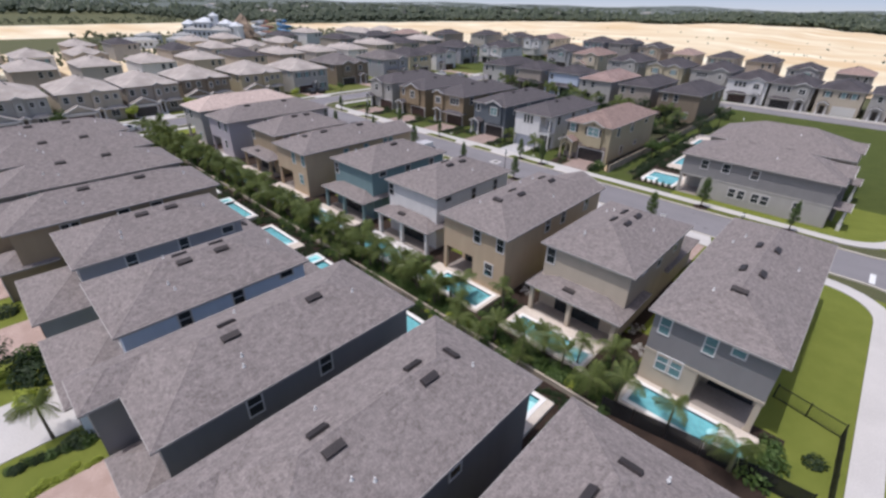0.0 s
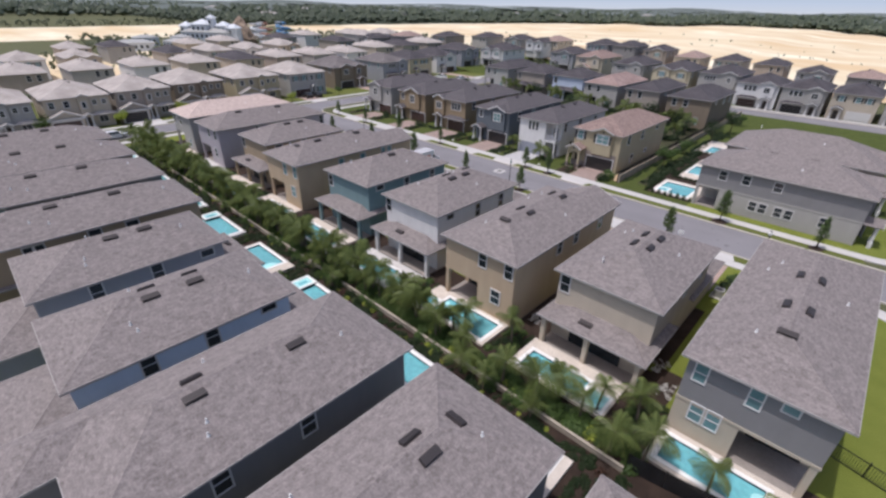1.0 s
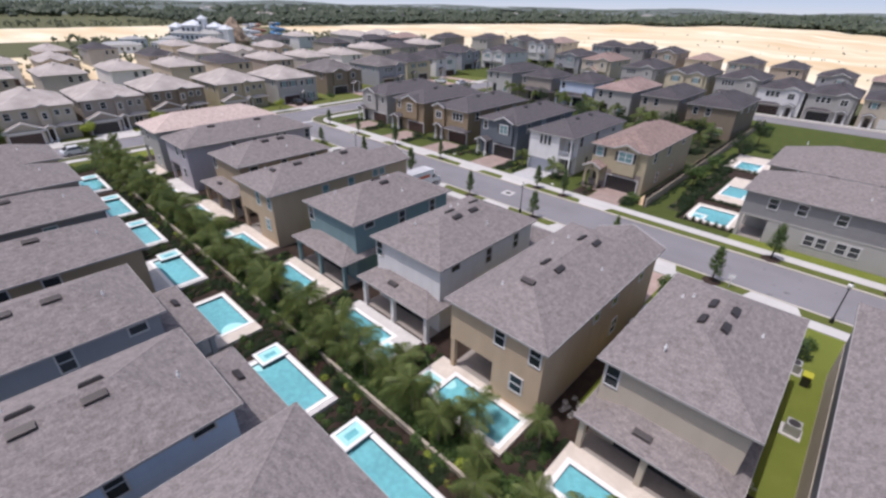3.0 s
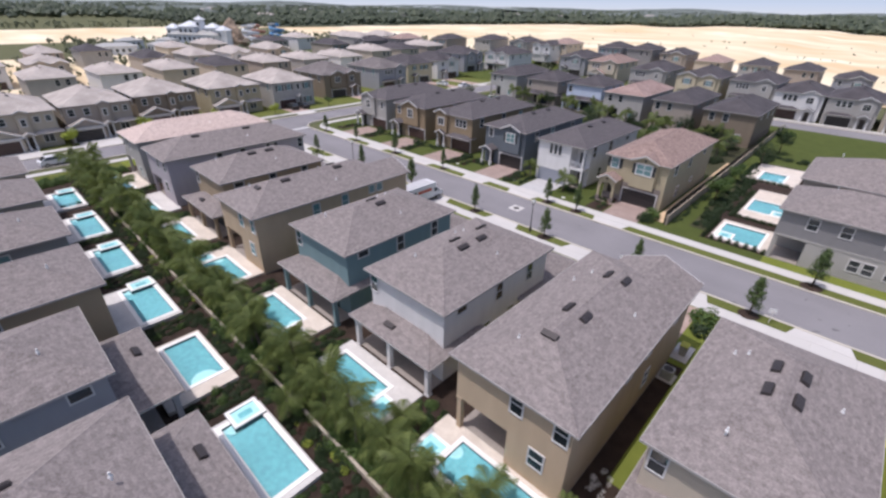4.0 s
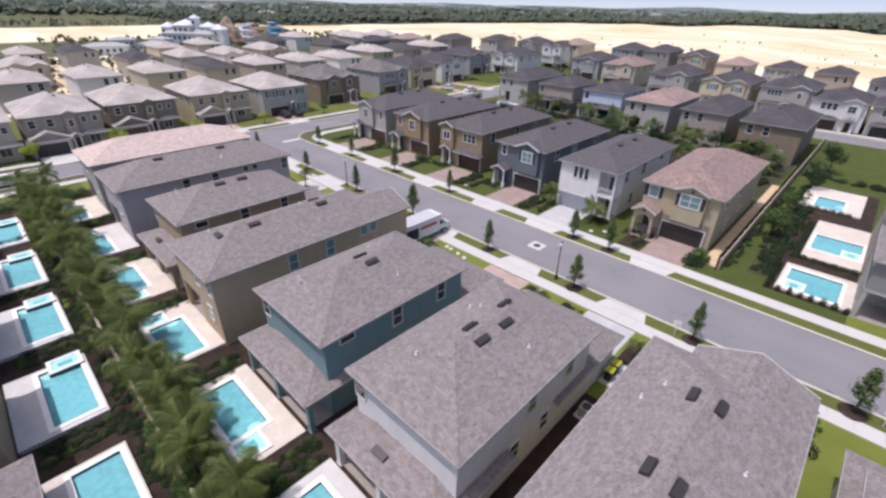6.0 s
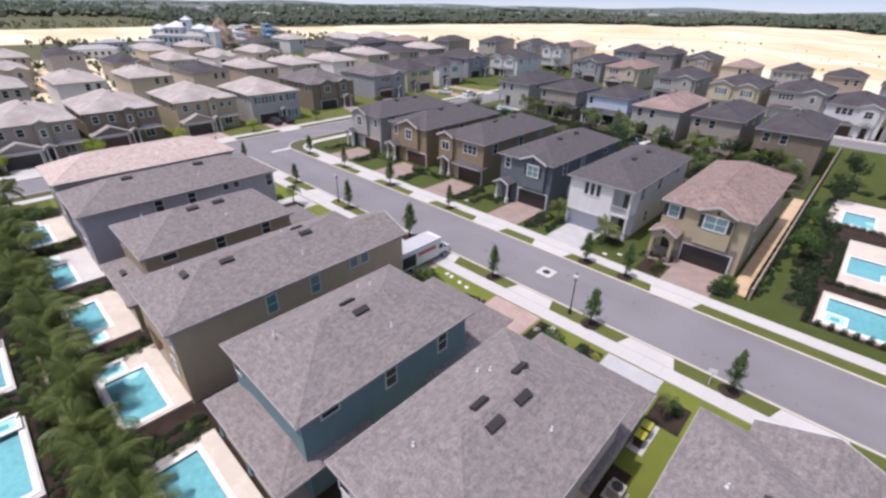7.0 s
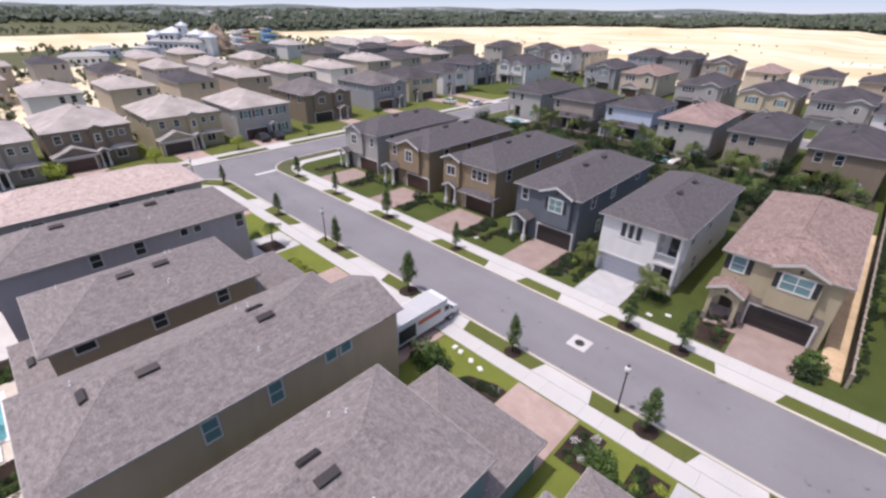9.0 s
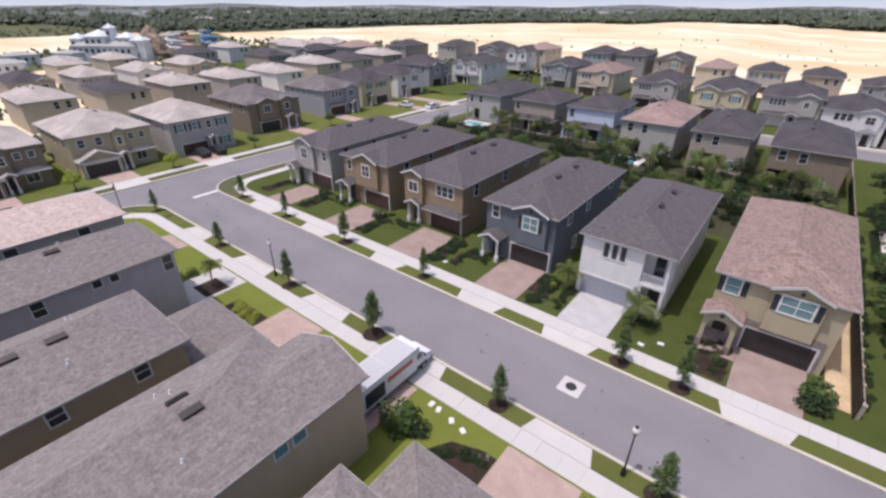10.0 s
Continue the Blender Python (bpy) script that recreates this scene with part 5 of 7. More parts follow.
def pool(x0, x1, y0, y1, px, spa=0, top=0.36, deck="deck", back=0.5, front=0.3, label="", group="garden pools", steps=True, outer=False, inset=False):
    """A raised pool terrace: paved deck, white coping, turquoise basin, water and, at one end, a spa.
    px: the basin's span along x; spa: -1 or 1 for its end, 0 for none; outer: the spa is raised and overlaps the basin's corner, inset: it stands in that corner, else it lies beyond the basin's end."""
    p = thing("pool", pose(0, 0, 0), label or "rectangular turquoise pool with white coping and a paved deck", "pool", group)
    a, b = px
    c, d = y0 + front, y1 - back
    dk = Shape()
    for q in ((x0, a, y0, y1), (b, x1, y0, y1), (a, b, y0, c), (a, b, d, y1)):
        if q[1] - q[0] > 0.02 and q[3] - q[2] > 0.02:
            dk.box(*q, 0.0, top)
    part("deck", dk, deck, p, "pale paved pool deck")
    w = 0.32
    part("coping", ring_boxes(Shape(), a - 0.03, b + 0.03, c - 0.03, d + 0.03, w, top + 0.002, top + 0.045), "coping", p, "white stone coping")
    ia, ib, ic, id_ = a + w - 0.03, b - w + 0.03, c + w - 0.03, d - w + 0.03
    bs = Shape().add([(ia, ic, 0.09), (ib, ic, 0.09), (ib, id_, 0.09), (ia, id_, 0.09)], [(0, 1, 2, 3)])
    ring_boxes(bs, ia - 0.05, ib + 0.05, ic - 0.05, id_ + 0.05, 0.05, 0.03, top)
    basin = part("basin", bs, "plaster", p, "turquoise pool plaster")
    ts = ring_boxes(Shape(), ia, ib, ic, id_, 0.012, top - 0.16, top)
    part("waterline_tile", ts, "tileline", basin)
    water = part("water", Shape().add([(ia, ic, top - 0.07), (ib, ic, top - 0.07), (ib, id_, top - 0.07), (ia, id_, top - 0.07)], [(0, 1, 2, 3)]), "water", p, "clear rippled pool water")
    water.visible_shadow = False
    if steps:
        sx, ex = (ia, 1) if spa < 0 else (ib, -1)
        st = Shape()
        sc = (ic + id_) / 2 - 0.1 if not spa else ic + 0.75 if outer else id_ - 0.8
        for k in range(3):
            r = (1.15 if not spa else 0.85) - 0.25 * k
            ring = [(sx + ex * r * math.cos(w_), sc + r * 0.85 * math.sin(w_)) for w_ in [radians(-90 + 18 * i) for i in range(11)]]
            if ex < 0:
                ring = ring[::-1]
            st.prism(ring, 0.08, top - 0.20 + 0.04 * k)
        part("steps", st, "step", basin, "pale curved pool steps")
    if spa:
        s0, s1 = (a - 1.78, a + 0.12) if spa < 0 else (b - 0.12, b + 1.78)
        t0, t1, up, fl = c - 0.04, c + 2.0, 0.10, top + 0.008
        if outer:
            s0, s1 = (ia - 0.95, ia + 0.75) if spa < 0 else (ib - 0.75, ib + 0.95)
            t0, t1, up, fl = id_ - 1.80, id_ + 0.28, 0.22, top + 0.06
        elif inset:
            s0, s1 = (ia - 0.12, ia + 1.75) if spa < 0 else (ib - 1.75, ib + 0.12)
            t0, t1 = ic - 0.12, ic + 1.85
        sp = part("spa", ring_boxes(Shape(), s0, s1, t0, t1, 0.24, 0.03, top + up), "coping", p, "raised white spa")
        part("spa_wall_tile", ring_boxes(Shape(), s0 - 0.012, s1 + 0.012, t0 - 0.012, t1 + 0.012, 0.012, 0.03, top + up - 0.07), "tileline", sp)
        part("spa_floor", Shape().box(s0 + 0.24, s1 - 0.24, t0 + 0.24, t1 - 0.24, 0.03, fl), "plaster", sp)
        part("spa_bench", ring_boxes(Shape(), s0 + 0.24, s1 - 0.24, t0 + 0.24, t1 - 0.24, 0.36, fl + 0.002, fl + 0.035), "step", sp, "pale bench under water")
        wz = top + up - 0.035
        sw = part("spa_water", Shape().add([(s0 + 0.24, t0 + 0.24, wz), (s1 - 0.24, t0 + 0.24, wz), (s1 - 0.24, t1 - 0.24, wz), (s0 + 0.24, t1 - 0.24, wz)], [(0, 1, 2, 3)]), "water", sp)
        sw.visible_shadow = False
    return p


# gardens of the near row
for x0, x1, spa, end in ((-94.0, -86.2, -1, 0.4), (-82.6, -74.6, -1, 0.4), (-71.2, -63.6, -1, 0.5), (-60.2, -52.5, -1, 0.4), (-49.0, -41.4, 0, 1.2), (-38.2, -30.4, -1, 0.4), (-27.7, -19.6, -1, 0.5), (-16.7, -8.8, 0, 0.6), (-5.6, 2.0, 0, 0.6)):
    pool(x0, x1, 17.35, 22.1, (x0 + 0.3, x1 - end), spa, deck="deck_grey" if spa else "deck", back=0.15, front=1.6, group="pools of the near row", outer=True,
         label="turquoise pool with raised white spa and coping" if spa else "plain turquoise pool with a paved end")
# gardens of the street row
for x0, x1, px, spa, dk, y0, back in ((-96.8, -88.6, (-94.9, -88.8), -1, "deck", 25.75, 1.9), (-85.1, -76.7, (-82.6, -76.85), -1, "deck_grey", 25.8, 1.9), (-73.4, -65.0, (-72.5, -66.9), 1, "deck", 25.95, 1.6), (-62.1, -53.9, (-60.1, -54.2), -1, "deck", 25.95, 1.15),
                                     (-50.4, -41.8, (-49.8, -44.0), 1, "deck", 26.15, 1.1), (-39.0, -30.6, (-38.35, -32.6), 1, "deck_grey", 26.35, 1.0), (-28.2, -19.6, (-26.3, -19.9), -1, "deck", 26.45, 0.65), (-17.0, -9.1, (-16.5, -11.0), 1, "deck", 26.4, 1.2)):
    pool(x0, x1, y0, 30.45, px, spa, 0.26, dk, back, 0.25, group="pools of the street row", label="turquoise pool with spa on a pale paved deck behind the house" if spa else "turquoise pool on a pale paved deck behind the house")
pool(-6.0, 2.35, 25.6, 29.05, (-5.6, 0.5), 1, 0.26, "deck", 0.45, 0.3, group="pools of the street row", label="long turquoise pool with a flush spa behind the corner house")
# gardens on the eastern side street
for x0, x1, y0, y1, px, spa, fr, bk in ((-24.0, -17.9, 72.8, 79.6, (-23.7, -18.7), -1, 0.3, 1.0), (-23.3, -17.95, 82.8, 96.0, (-23.1, -18.0), 1, 2.4, 5.2), (-26.4, -19.4, 101.0, 111.8, (-25.0, -21.2), 0, 0.4, 5.0)):
    pool(x0, x1, y0, y1, px, spa, 0.26, "deck", bk, fr, group="pools by the fence", label="light blue pool with white coping on a pale deck", steps=spa == 0, inset=True)
# gardens between the two rows behind the street
for x0, x1, y0 in ((-103, -96, 125.5), (-64, -58.5, 119.5)):
    pool(x0, x1, y0, y0 + 4.6, (x0 + 0.5, x1 - 0.8), 0, 0.26, "deck_grey", 0.8, 0.3, group="pools of the back gardens", label="turquoise pool on a pale deck in a back garden", steps=False)


# ---- garden wall and fences ----
gw = thing("garden_wall", pose(0, 23.76, 0), "low beige rendered garden wall with a pale coping", "wall")
x = -100.0
while x < -6.5:
    part("wall_panel", once("gwp", lambda: Shape().box(0, 3.9, -0.07, 0.07, 0, 0.46).mesh("wall_panel", M["wallcap"])), None, gw, at=pose(x, 0, 0))
    part("coping_stone", once("gwc", lambda: Shape().box(0.01, 3.89, -0.10, 0.10, 0.462, 0.51, 0.02).mesh("coping_stone", M["wallcap"])), None, gw, at=pose(x, 0, 0))
    x += 3.9


def metal_fence(points, h, label, gap=0.13, step=2.4, screen=False):
    """Black aluminium pickets between posts along a line of points, with or without a woven screen tied to them."""
    f = thing("fence", pose(0, 0, 0), label, "fence")
    for (xa, ya), (xb, yb) in zip(points, points[1:]):
        d = Vector((xb - xa, yb - ya))
        n = max(1, round(d.length / step))
        L = d.length / n
        ang = math.degrees(math.atan2(d.y, d.x))
        def panel():
            s = Shape().box(0.04, L - 0.04, -0.02, 0.02, h - 0.12, h - 0.07).box(0.04, L - 0.04, -0.02, 0.02, 0.12, 0.17)
            for i in range(int((L - 0.1) / gap)):
                s.box(0.06 + i * gap, 0.08 + i * gap, -0.01, 0.01, 0.06, h)
            return s.mesh("picket_panel", M["black"])
        for i in range(n):
            m = pose(xa + d.x * i / n, ya + d.y * i / n, 0, 0, 0, ang)
            part("post", once(("fp", h), lambda: Shape().box(-0.04, 0.04, -0.04, 0.04, 0, h + 0.06, 0.01).mesh("post", M["black"])), None, f, at=m)
            part("picket_panel", once(("fpp", h, round(L, 2)), panel), None, f, at=m, kind="stuff")
            if screen:
                part("screen", Shape().box(0.05, L - 0.05, -0.035, -0.025, 0.05, h - 0.02), "mesh", f, "black woven screen cloth", at=m)
        part("post", once(("fp", h), lambda: None), None, f, at=pose(xb, yb, 0, 0, 0, ang))
    return f


metal_fence([(-6.35, 24.1), (-0.2, 25.15), (5.4, 25.75)], 1.45, "black mesh screen fence behind the pool", 0.1, screen=True)
metal_fence([(2.2, 34.2), (6.2, 33.2), (6.2, 18.5)], 1.3, "black aluminium fence round the corner garden")
metal_fence([(-29.30, 72.4), (-29.30, 130.0)], 1.9, "black aluminium fence beside the long tan wall", 0.06)
bw = thing("boundary_wall", pose(-29.05, 72.6, 0), "long tan precast boundary wall between the gardens", "wall")
for i in range(31):
    part("wall_panel", once("bwp", lambda: Shape().box(-0.05, 0.05, 0.12, 2.4, 0, 1.22).box(-0.07, 0.07, 0.12, 2.4, 1.222, 1.28).mesh("wall_panel", M["fence_tan"])), None, bw, at=pose(0, 2.4 * i, 0))
    part("post", once("bwq", lambda: Shape().box(-0.12, 0.12, -0.12, 0.12, 0, 1.32, 0.02).box(-0.15, 0.15, -0.15, 0.15, 1.322, 1.40, 0.03).mesh("post", M["fence_tan"])), None, bw, at=pose(0, 2.4 * i, 0))


# ---- plants ----
def leaf_cloud(n, size, leaf, rnd, shape="ball", hollow=0.45):
    """Many small leaves thrown through a volume with an uneven outline."""
    s = Shape()
    bumps = [(Vector((rnd.uniform(-1, 1), rnd.uniform(-1, 1), rnd.uniform(-0.4, 1))).normalized(), rnd.uniform(0.75, 1.2)) for _ in range(9)]
    for _ in range(n):
        if shape == "cone":
            h = rnd.random() ** 1.2
            w = rnd.uniform(0, 2 * math.pi)
            r = (1 - h) ** 0.8 * (0.35 + 0.65 * rnd.random() ** 0.5) * (0.8 + 0.3 * math.sin(3 * w + 7 * h))
            p = Vector((r * math.cos(w) * size[0], r * math.sin(w) * size[1], h * size[2]))
            nrm = Vector((math.cos(w), math.sin(w), 0.5))
        else:
            d = Vector((rnd.gauss(0, 1), rnd.gauss(0, 1), abs(rnd.gauss(0, 0.9)) if shape == "dome" else rnd.gauss(0, 0.9))).normalized()
            k = max((b * (0.55 + 0.45 * max(0, d.dot(v)) ** 2) for v, b in bumps))
            r = (hollow + (1 - hollow) * rnd.random() ** 0.6) * k
            p = Vector((d.x * size[0] * r, d.y * size[1] * r, d.z * size[2] * r))
            nrm = d + Vector((0, 0, 0.4))
        nrm = (nrm.normalized() + Vector((rnd.uniform(-0.8, 0.8), rnd.uniform(-0.8, 0.8), rnd.uniform(-0.5, 0.8)))).normalized()
        u = nrm.orthogonal().normalized()
        u.rotate(Matrix.Rotation(rnd.uniform(0, 6.28), 3, nrm))
        v = nrm.cross(u)
        l = leaf * rnd.uniform(0.7, 1.4)
        w_ = l * rnd.uniform(0.35, 0.6)
        s.add([p - u * l / 2, p + v * w_ / 2 + nrm * l * 0.06, p + u * l / 2, p - v * w_ / 2 + nrm * l * 0.06], [(0, 1, 2, 3)])
    return s


prnd = random.Random(11)


def frond_mesh(rnd, length=1.9, lean=1.0):
    """A feather-shaped palm leaf: arching rib with drooping leaflets."""
    s = Shape()
    pts = []
    for i in range(9):
        f = i / 8
        pts.append(Vector((length * f * (1 - 0.16 * f * lean), 0, length * (0.55 * f - 0.95 * lean * f * f))))
    s.tube(pts, [0.028 - 0.0026 * i for i in range(9)], 4, False)
    n = 40
    for i in range(3, n):
        f = i / n
        k = f * 8
        a, b = pts[int(k)], pts[min(8, int(k) + 1)]
        p = a.lerp(b, k - int(k))
        l = length * 0.40 * math.sin(math.pi * min(1, 0.18 + f * 0.85)) + 0.08
        for side in (-1, 1):
            t_ = Vector((0.45, side * (0.8 + rnd.uniform(-0.1, 0.1)), -0.25 - 0.4 * rnd.random())).normalized()
            w = Vector((0.014, 0, 0.005))
            m_ = p + t_ * l * 0.5 + Vector((0, 0, 0.02))
            e_ = p + t_ * l + Vector((0, 0, -0.34 * l))
            s.add([p - w, p + w, m_ + w, m_ - w, e_], [(0, 1, 2, 3), (3, 2, 4)])
    return s.mesh("frond", M["palm"])


FRONDS = [frond_mesh(prnd, 2.05, 0.72), frond_mesh(prnd, 1.9, 1.0), frond_mesh(prnd, 1.7, 1.25), frond_mesh(prnd, 1.6, 0.4)]


def palm(h, seed):
    rnd = random.Random(seed)
    p = thing("palm", pose(0, 0, -50), "slim green feather palm with drooping fronds", "palm", "palms between the gardens")
    lean = rnd.uniform(-0.25, 0.25)
    pts = [(lean * (k / 6) ** 2, 0.5 * lean * (k / 6) ** 2, h * k / 6) for k in range(7)]
    part("trunk", Shape().tube(pts, [0.15, 0.12, 0.105, 0.10, 0.095, 0.10, 0.07], 8), "trunk", p, "grey ringed palm trunk", smooth=True)
    for i in range(11):
        f = FRONDS[3] if i % 5 == 0 else FRONDS[i % 3]
        part("frond", f, None, p, at=pose(pts[-1][0], pts[-1][1], h - 0.05, 0, rnd.uniform(-25, 12) - (25 if i % 5 == 0 else 0), i * 137.5 + rnd.uniform(-15, 15)))
    return p


PALMS = [palm(2.6, 1), palm(3.3, 2), palm(2.0, 3)]
spots = []
x = -97.5
while x < -8:
    spots.append((x + prnd.uniform(-0.8, 0.8), prnd.choice((24.5, 24.9, 25.3)) + prnd.uniform(-0.2, 0.2), prnd.uniform(0.85, 1.2)))
    if prnd.random() < 0.2:
        spots.append((x + prnd.uniform(-1, 1), 22.9 + prnd.uniform(-0.3, 0.3), prnd.uniform(0.6, 0.85)))
    x += prnd.uniform(2.2, 3.4)
spots += [(-5.8, 25.3, 1.05), (-2.3, 25.25, 1.0), (1.5, 25.3, 0.95), (-7.4, 28.2, 0.9), (-9.7, 26.9, 0.95), (-12.3, 26.2, 0.9), (-21.9, 27.0, 0.95), (-18.2, 28.6, 1.0), (-29.2, 27.3, 0.8), (-35.6, 25.9, 0.95), (-86.7, 27.2, 0.9)]
spots += [(-44.6, 73.4, 1.0), (-51.6, 75.0, 0.95), (-80.0, 53.3, 0.95), (-68, 107, 1.2), (-60, 106.5, 1.2), (-55.5, 105.5, 1.1), (-49, 106, 1.25), (-46, 107, 1.1), (-73, 107, 1.1), (-80, 108, 1.1), (-85, 109, 1.2), (-40.5, 107, 1.1), (-36, 106.5, 1.2), (-33, 108, 1.1),
          (-30.3, -2.7, 1.1), (-43.5, 108.5, 1.1), (-52, 109, 1.15), (-29.7, 52.3, 0.6), (-38.5, 118.5, 1.25), (-47.0, 120.5, 1.3), (-56.0, 116.5, 1.25), (-62.5, 119.0, 1.2), (-70.5, 122.0, 1.3), (-82.0, 124.5, 1.25), (-33.5, 117.0, 1.2)]
for k in range(24):
    spots.append((-98.5 + (1.75 * k if k < 19 else 33 + 4.0 * (k - 19)) + prnd.uniform(-0.9, 0.9), (24.6, 25.2)[k % 2] + prnd.uniform(-0.35, 0.35), prnd.uniform(1.05, 1.4)))
for k in range(18):
    spots.append((-58.0 + 2.15 * k + prnd.uniform(-0.9, 0.9), (25.1, 24.4, 25.5)[k % 3] + prnd.uniform(-0.3, 0.3), prnd.uniform(0.95, 1.25)))
spots += [(x_ + prnd.uniform(-0.8, 0.8), y_ + prnd.uniform(-1.2, 1.2), prnd.uniform(1.2, 1.5)) for x_, y_ in ((-76, 127), (-73, 124), (-68, 126.5), (-61, 122), (-57, 121.5), (-50, 120), (-46, 119), (-36, 117.5), (-88, 126), (-93, 127.5), (-100.6, 24), (-102.2, 26.6))]
for k, (px_, py_, sc) in enumerate(spots):
    m = pose(px_, py_, 0.03, 0, 0, prnd.uniform(0, 360)) @ Matrix.Scale(sc, 4)
    if k < 3:
        PALMS[k].matrix_basis = m
    else:
        copy_thing(PALMS[k % 3], m)

SHRUBS = {}
for mat_, n_, sz, lf in (("leaf", 330, (0.62, 0.62, 0.72), 0.17), ("leaf_dark", 330, (0.60, 0.60, 0.60), 0.16), ("leaf_lime", 300, (0.52, 0.52, 0.55), 0.17), ("leaf_red", 260, (0.50, 0.50, 0.52), 0.15), ("flower", 130, (0.50, 0.50, 0.5), 0.11)):
    SHRUBS[mat_] = [leaf_cloud(n_, sz, lf, prnd, "dome").mesh("shrub", M[mat_]) for _ in range(2)]
WORDS = {"leaf": "rounded mid-green garden shrub", "leaf_dark": "dark green dense garden shrub", "leaf_lime": "lime-green leafy garden shrub in mulch", "leaf_red": "low bronze-leaved shrub in the mulch", "flower": "low white-flowering plant in the mulch"}


def shrub(x, y, mat_="leaf", sc=1.0, z=0.04, group="garden shrubs"):
    ob = new("shrub", SHRUBS[mat_][prnd.randrange(2)])
    ob.matrix_basis = pose(x, y, z, 0, 0, prnd.uniform(0, 360)) @ Matrix.Diagonal((sc, sc, sc * prnd.uniform(0.8, 1.15), 1))
    return tagged(ob, WORDS[mat_], "shrub", group)


def mass(name, rows, label):
    """Many plants too close to tell apart, joined."""
    s = Shape()
    for x, y, mi, sc in rows:
        me = SHRUBS[MASS][mi]
        m = pose(x, y, 0.04, 0, 0, prnd.uniform(0, 360)) @ Matrix.Diagonal((sc, sc, sc * prnd.uniform(0.8, 1.15), 1))
        s.add([m @ v.co for v in me.vertices], [tuple(p.vertices) for p in me.polygons])
    return tagged(part(name, s, MASS, None), label, "hedge", kind="stuff")


x = -98.0
while x < -6.5:
    shrub(x, 25.3 + prnd.uniform(-0.5, 0.35), prnd.choice(("leaf", "leaf_dark", "leaf")), prnd.uniform(0.6, 1.15))
    if prnd.random() < 0.75:
        shrub(x + 0.6, 24.7 + prnd.uniform(-0.3, 0.3), prnd.choice(("leaf", "leaf_lime", "leaf_lime", "leaf")), prnd.uniform(0.7, 1.3))
    if prnd.random() < 0.3:
        shrub(x, 22.9 + prnd.uniform(-0.45, 0.35), prnd.choice(("leaf_dark", "leaf_dark", "leaf_red", "leaf")), prnd.uniform(0.6, 1.1))
    x += prnd.uniform(0.8, 1.4)
between, tufts = [], []
for gx in (-7.3, -18.2, -29.3, -40.3, -51.2, -62.6, -74.3, -87.5):      # between the terraces
    for k in range(9):
        for w_ in (-0.75, 0.0, 0.75):
            (tufts if prnd.random() < 0.35 else between).append((gx + w_ + prnd.uniform(-0.3, 0.3), 26.7 + k * 0.45, k % 2, prnd.uniform(0.4, 0.8)))
            (tufts if prnd.random() < 0.25 else between).append((gx + w_ + prnd.uniform(-0.3, 0.3), 18.6 + k * 0.45, k % 2, prnd.uniform(0.35, 0.7)))
MASS = "leaf_dark"
mass("groundcover", [(prnd.uniform(-99, -5), prnd.uniform(22.35, 23.45), k % 2, prnd.uniform(0.3, 0.75)) for k in range(430)], "low dark shrubs in the mulch beside the garden wall")
MASS = "leaf"
mass("groundcover", [(prnd.uniform(-99, -6), prnd.uniform(24.2, 25.8), k % 2, prnd.uniform(0.5, 1.25)) for k in range(420)], "dense green shrubs under the palms")
MASS = "leaf_lime"
mass("groundcover", [(prnd.uniform(-99, -8), prnd.uniform(22.4, 25.9), k % 2, prnd.uniform(0.3, 0.75)) for k in range(110)], "yellow-green low plants along the garden wall")
MASS = "leaf_dark"
mass("hedge", between, "dark green hedges between the pool terraces")
MASS = "flower"
mass("flowers", [(cx_ + prnd.uniform(-0.55, 0.55), cy_ + prnd.uniform(-0.9, 0.9), k % 2, prnd.uniform(0.25, 0.5)) for cx_, cy_ in ((-6.9, 32.4), (-8.1, 34.6), (-18.6, 33.2)) for k in range(16)], "white flowering low plants beside the house walls")
MASS = "leaf"
mass("groundcover", [(cx_ + prnd.uniform(-1.6, 1.6), 23.9 + prnd.uniform(-0.35, 0.35), k % 2, prnd.uniform(0.7, 1.15)) for cx_ in (-95, -90, -84.5, -79, -73, -68.5, -62, -57, -48, -43.5, -37, -31, -23, -15) for k in range(7)], "green shrubs leaning over the garden wall")
mass("hedge", [(prnd.uniform(-101.3, -98.3), prnd.uniform(18.4, 30.0), k % 2, prnd.uniform(0.6, 1.3)) for k in range(70)], "loose green hedge between the last pools and the side street")
mass("groundcover", tufts, "green low plants between the pool terraces")
MASS = "leaf_dark"
front_rows = []
for xa, xb, y in ((-40.2, -37.6, 74.6), (-51.6, -50.6, 74.4), (-63.2, -60.2, 75.2), (-76.2, -72.2, 76.4), (-88.6, -84.2, 76.4), (-100.4, -97.0, 76.6), (-45.4, -42.6, 75.0), (-54.4, -53.0, 76.0), (-67.0, -65.2, 76.6), (-78.6, -77.2, 76.8), (-91.4, -89.6, 76.8)):
    n_ = int((xb - xa) / 0.38)
    for k in range(n_):
        front_rows += [(xa + 0.38 * k + prnd.uniform(-0.15, 0.15), y + prnd.uniform(-0.3, 0.3), k % 2, prnd.uniform(0.45, 0.85)), (xa + 0.38 * k + prnd.uniform(-0.2, 0.2), y - 0.8 + prnd.uniform(-0.4, 0.3), k % 2, prnd.uniform(0.3, 0.6))]
mass("hedge", front_rows, "dark clipped planting along the house fronts")
mass("hedge", [(xb + prnd.uniform(-0.7, 0.7), y0 + prnd.uniform(0, 4.6), k % 2, prnd.uniform(0.4, 0.95)) for xb, y0 in ((-53.3, 70.9), (-65.8, 71.2), (-77.6, 71.2), (-90.4, 71.2)) for k in range(22)], "dark mounded shrubs beside the driveways")
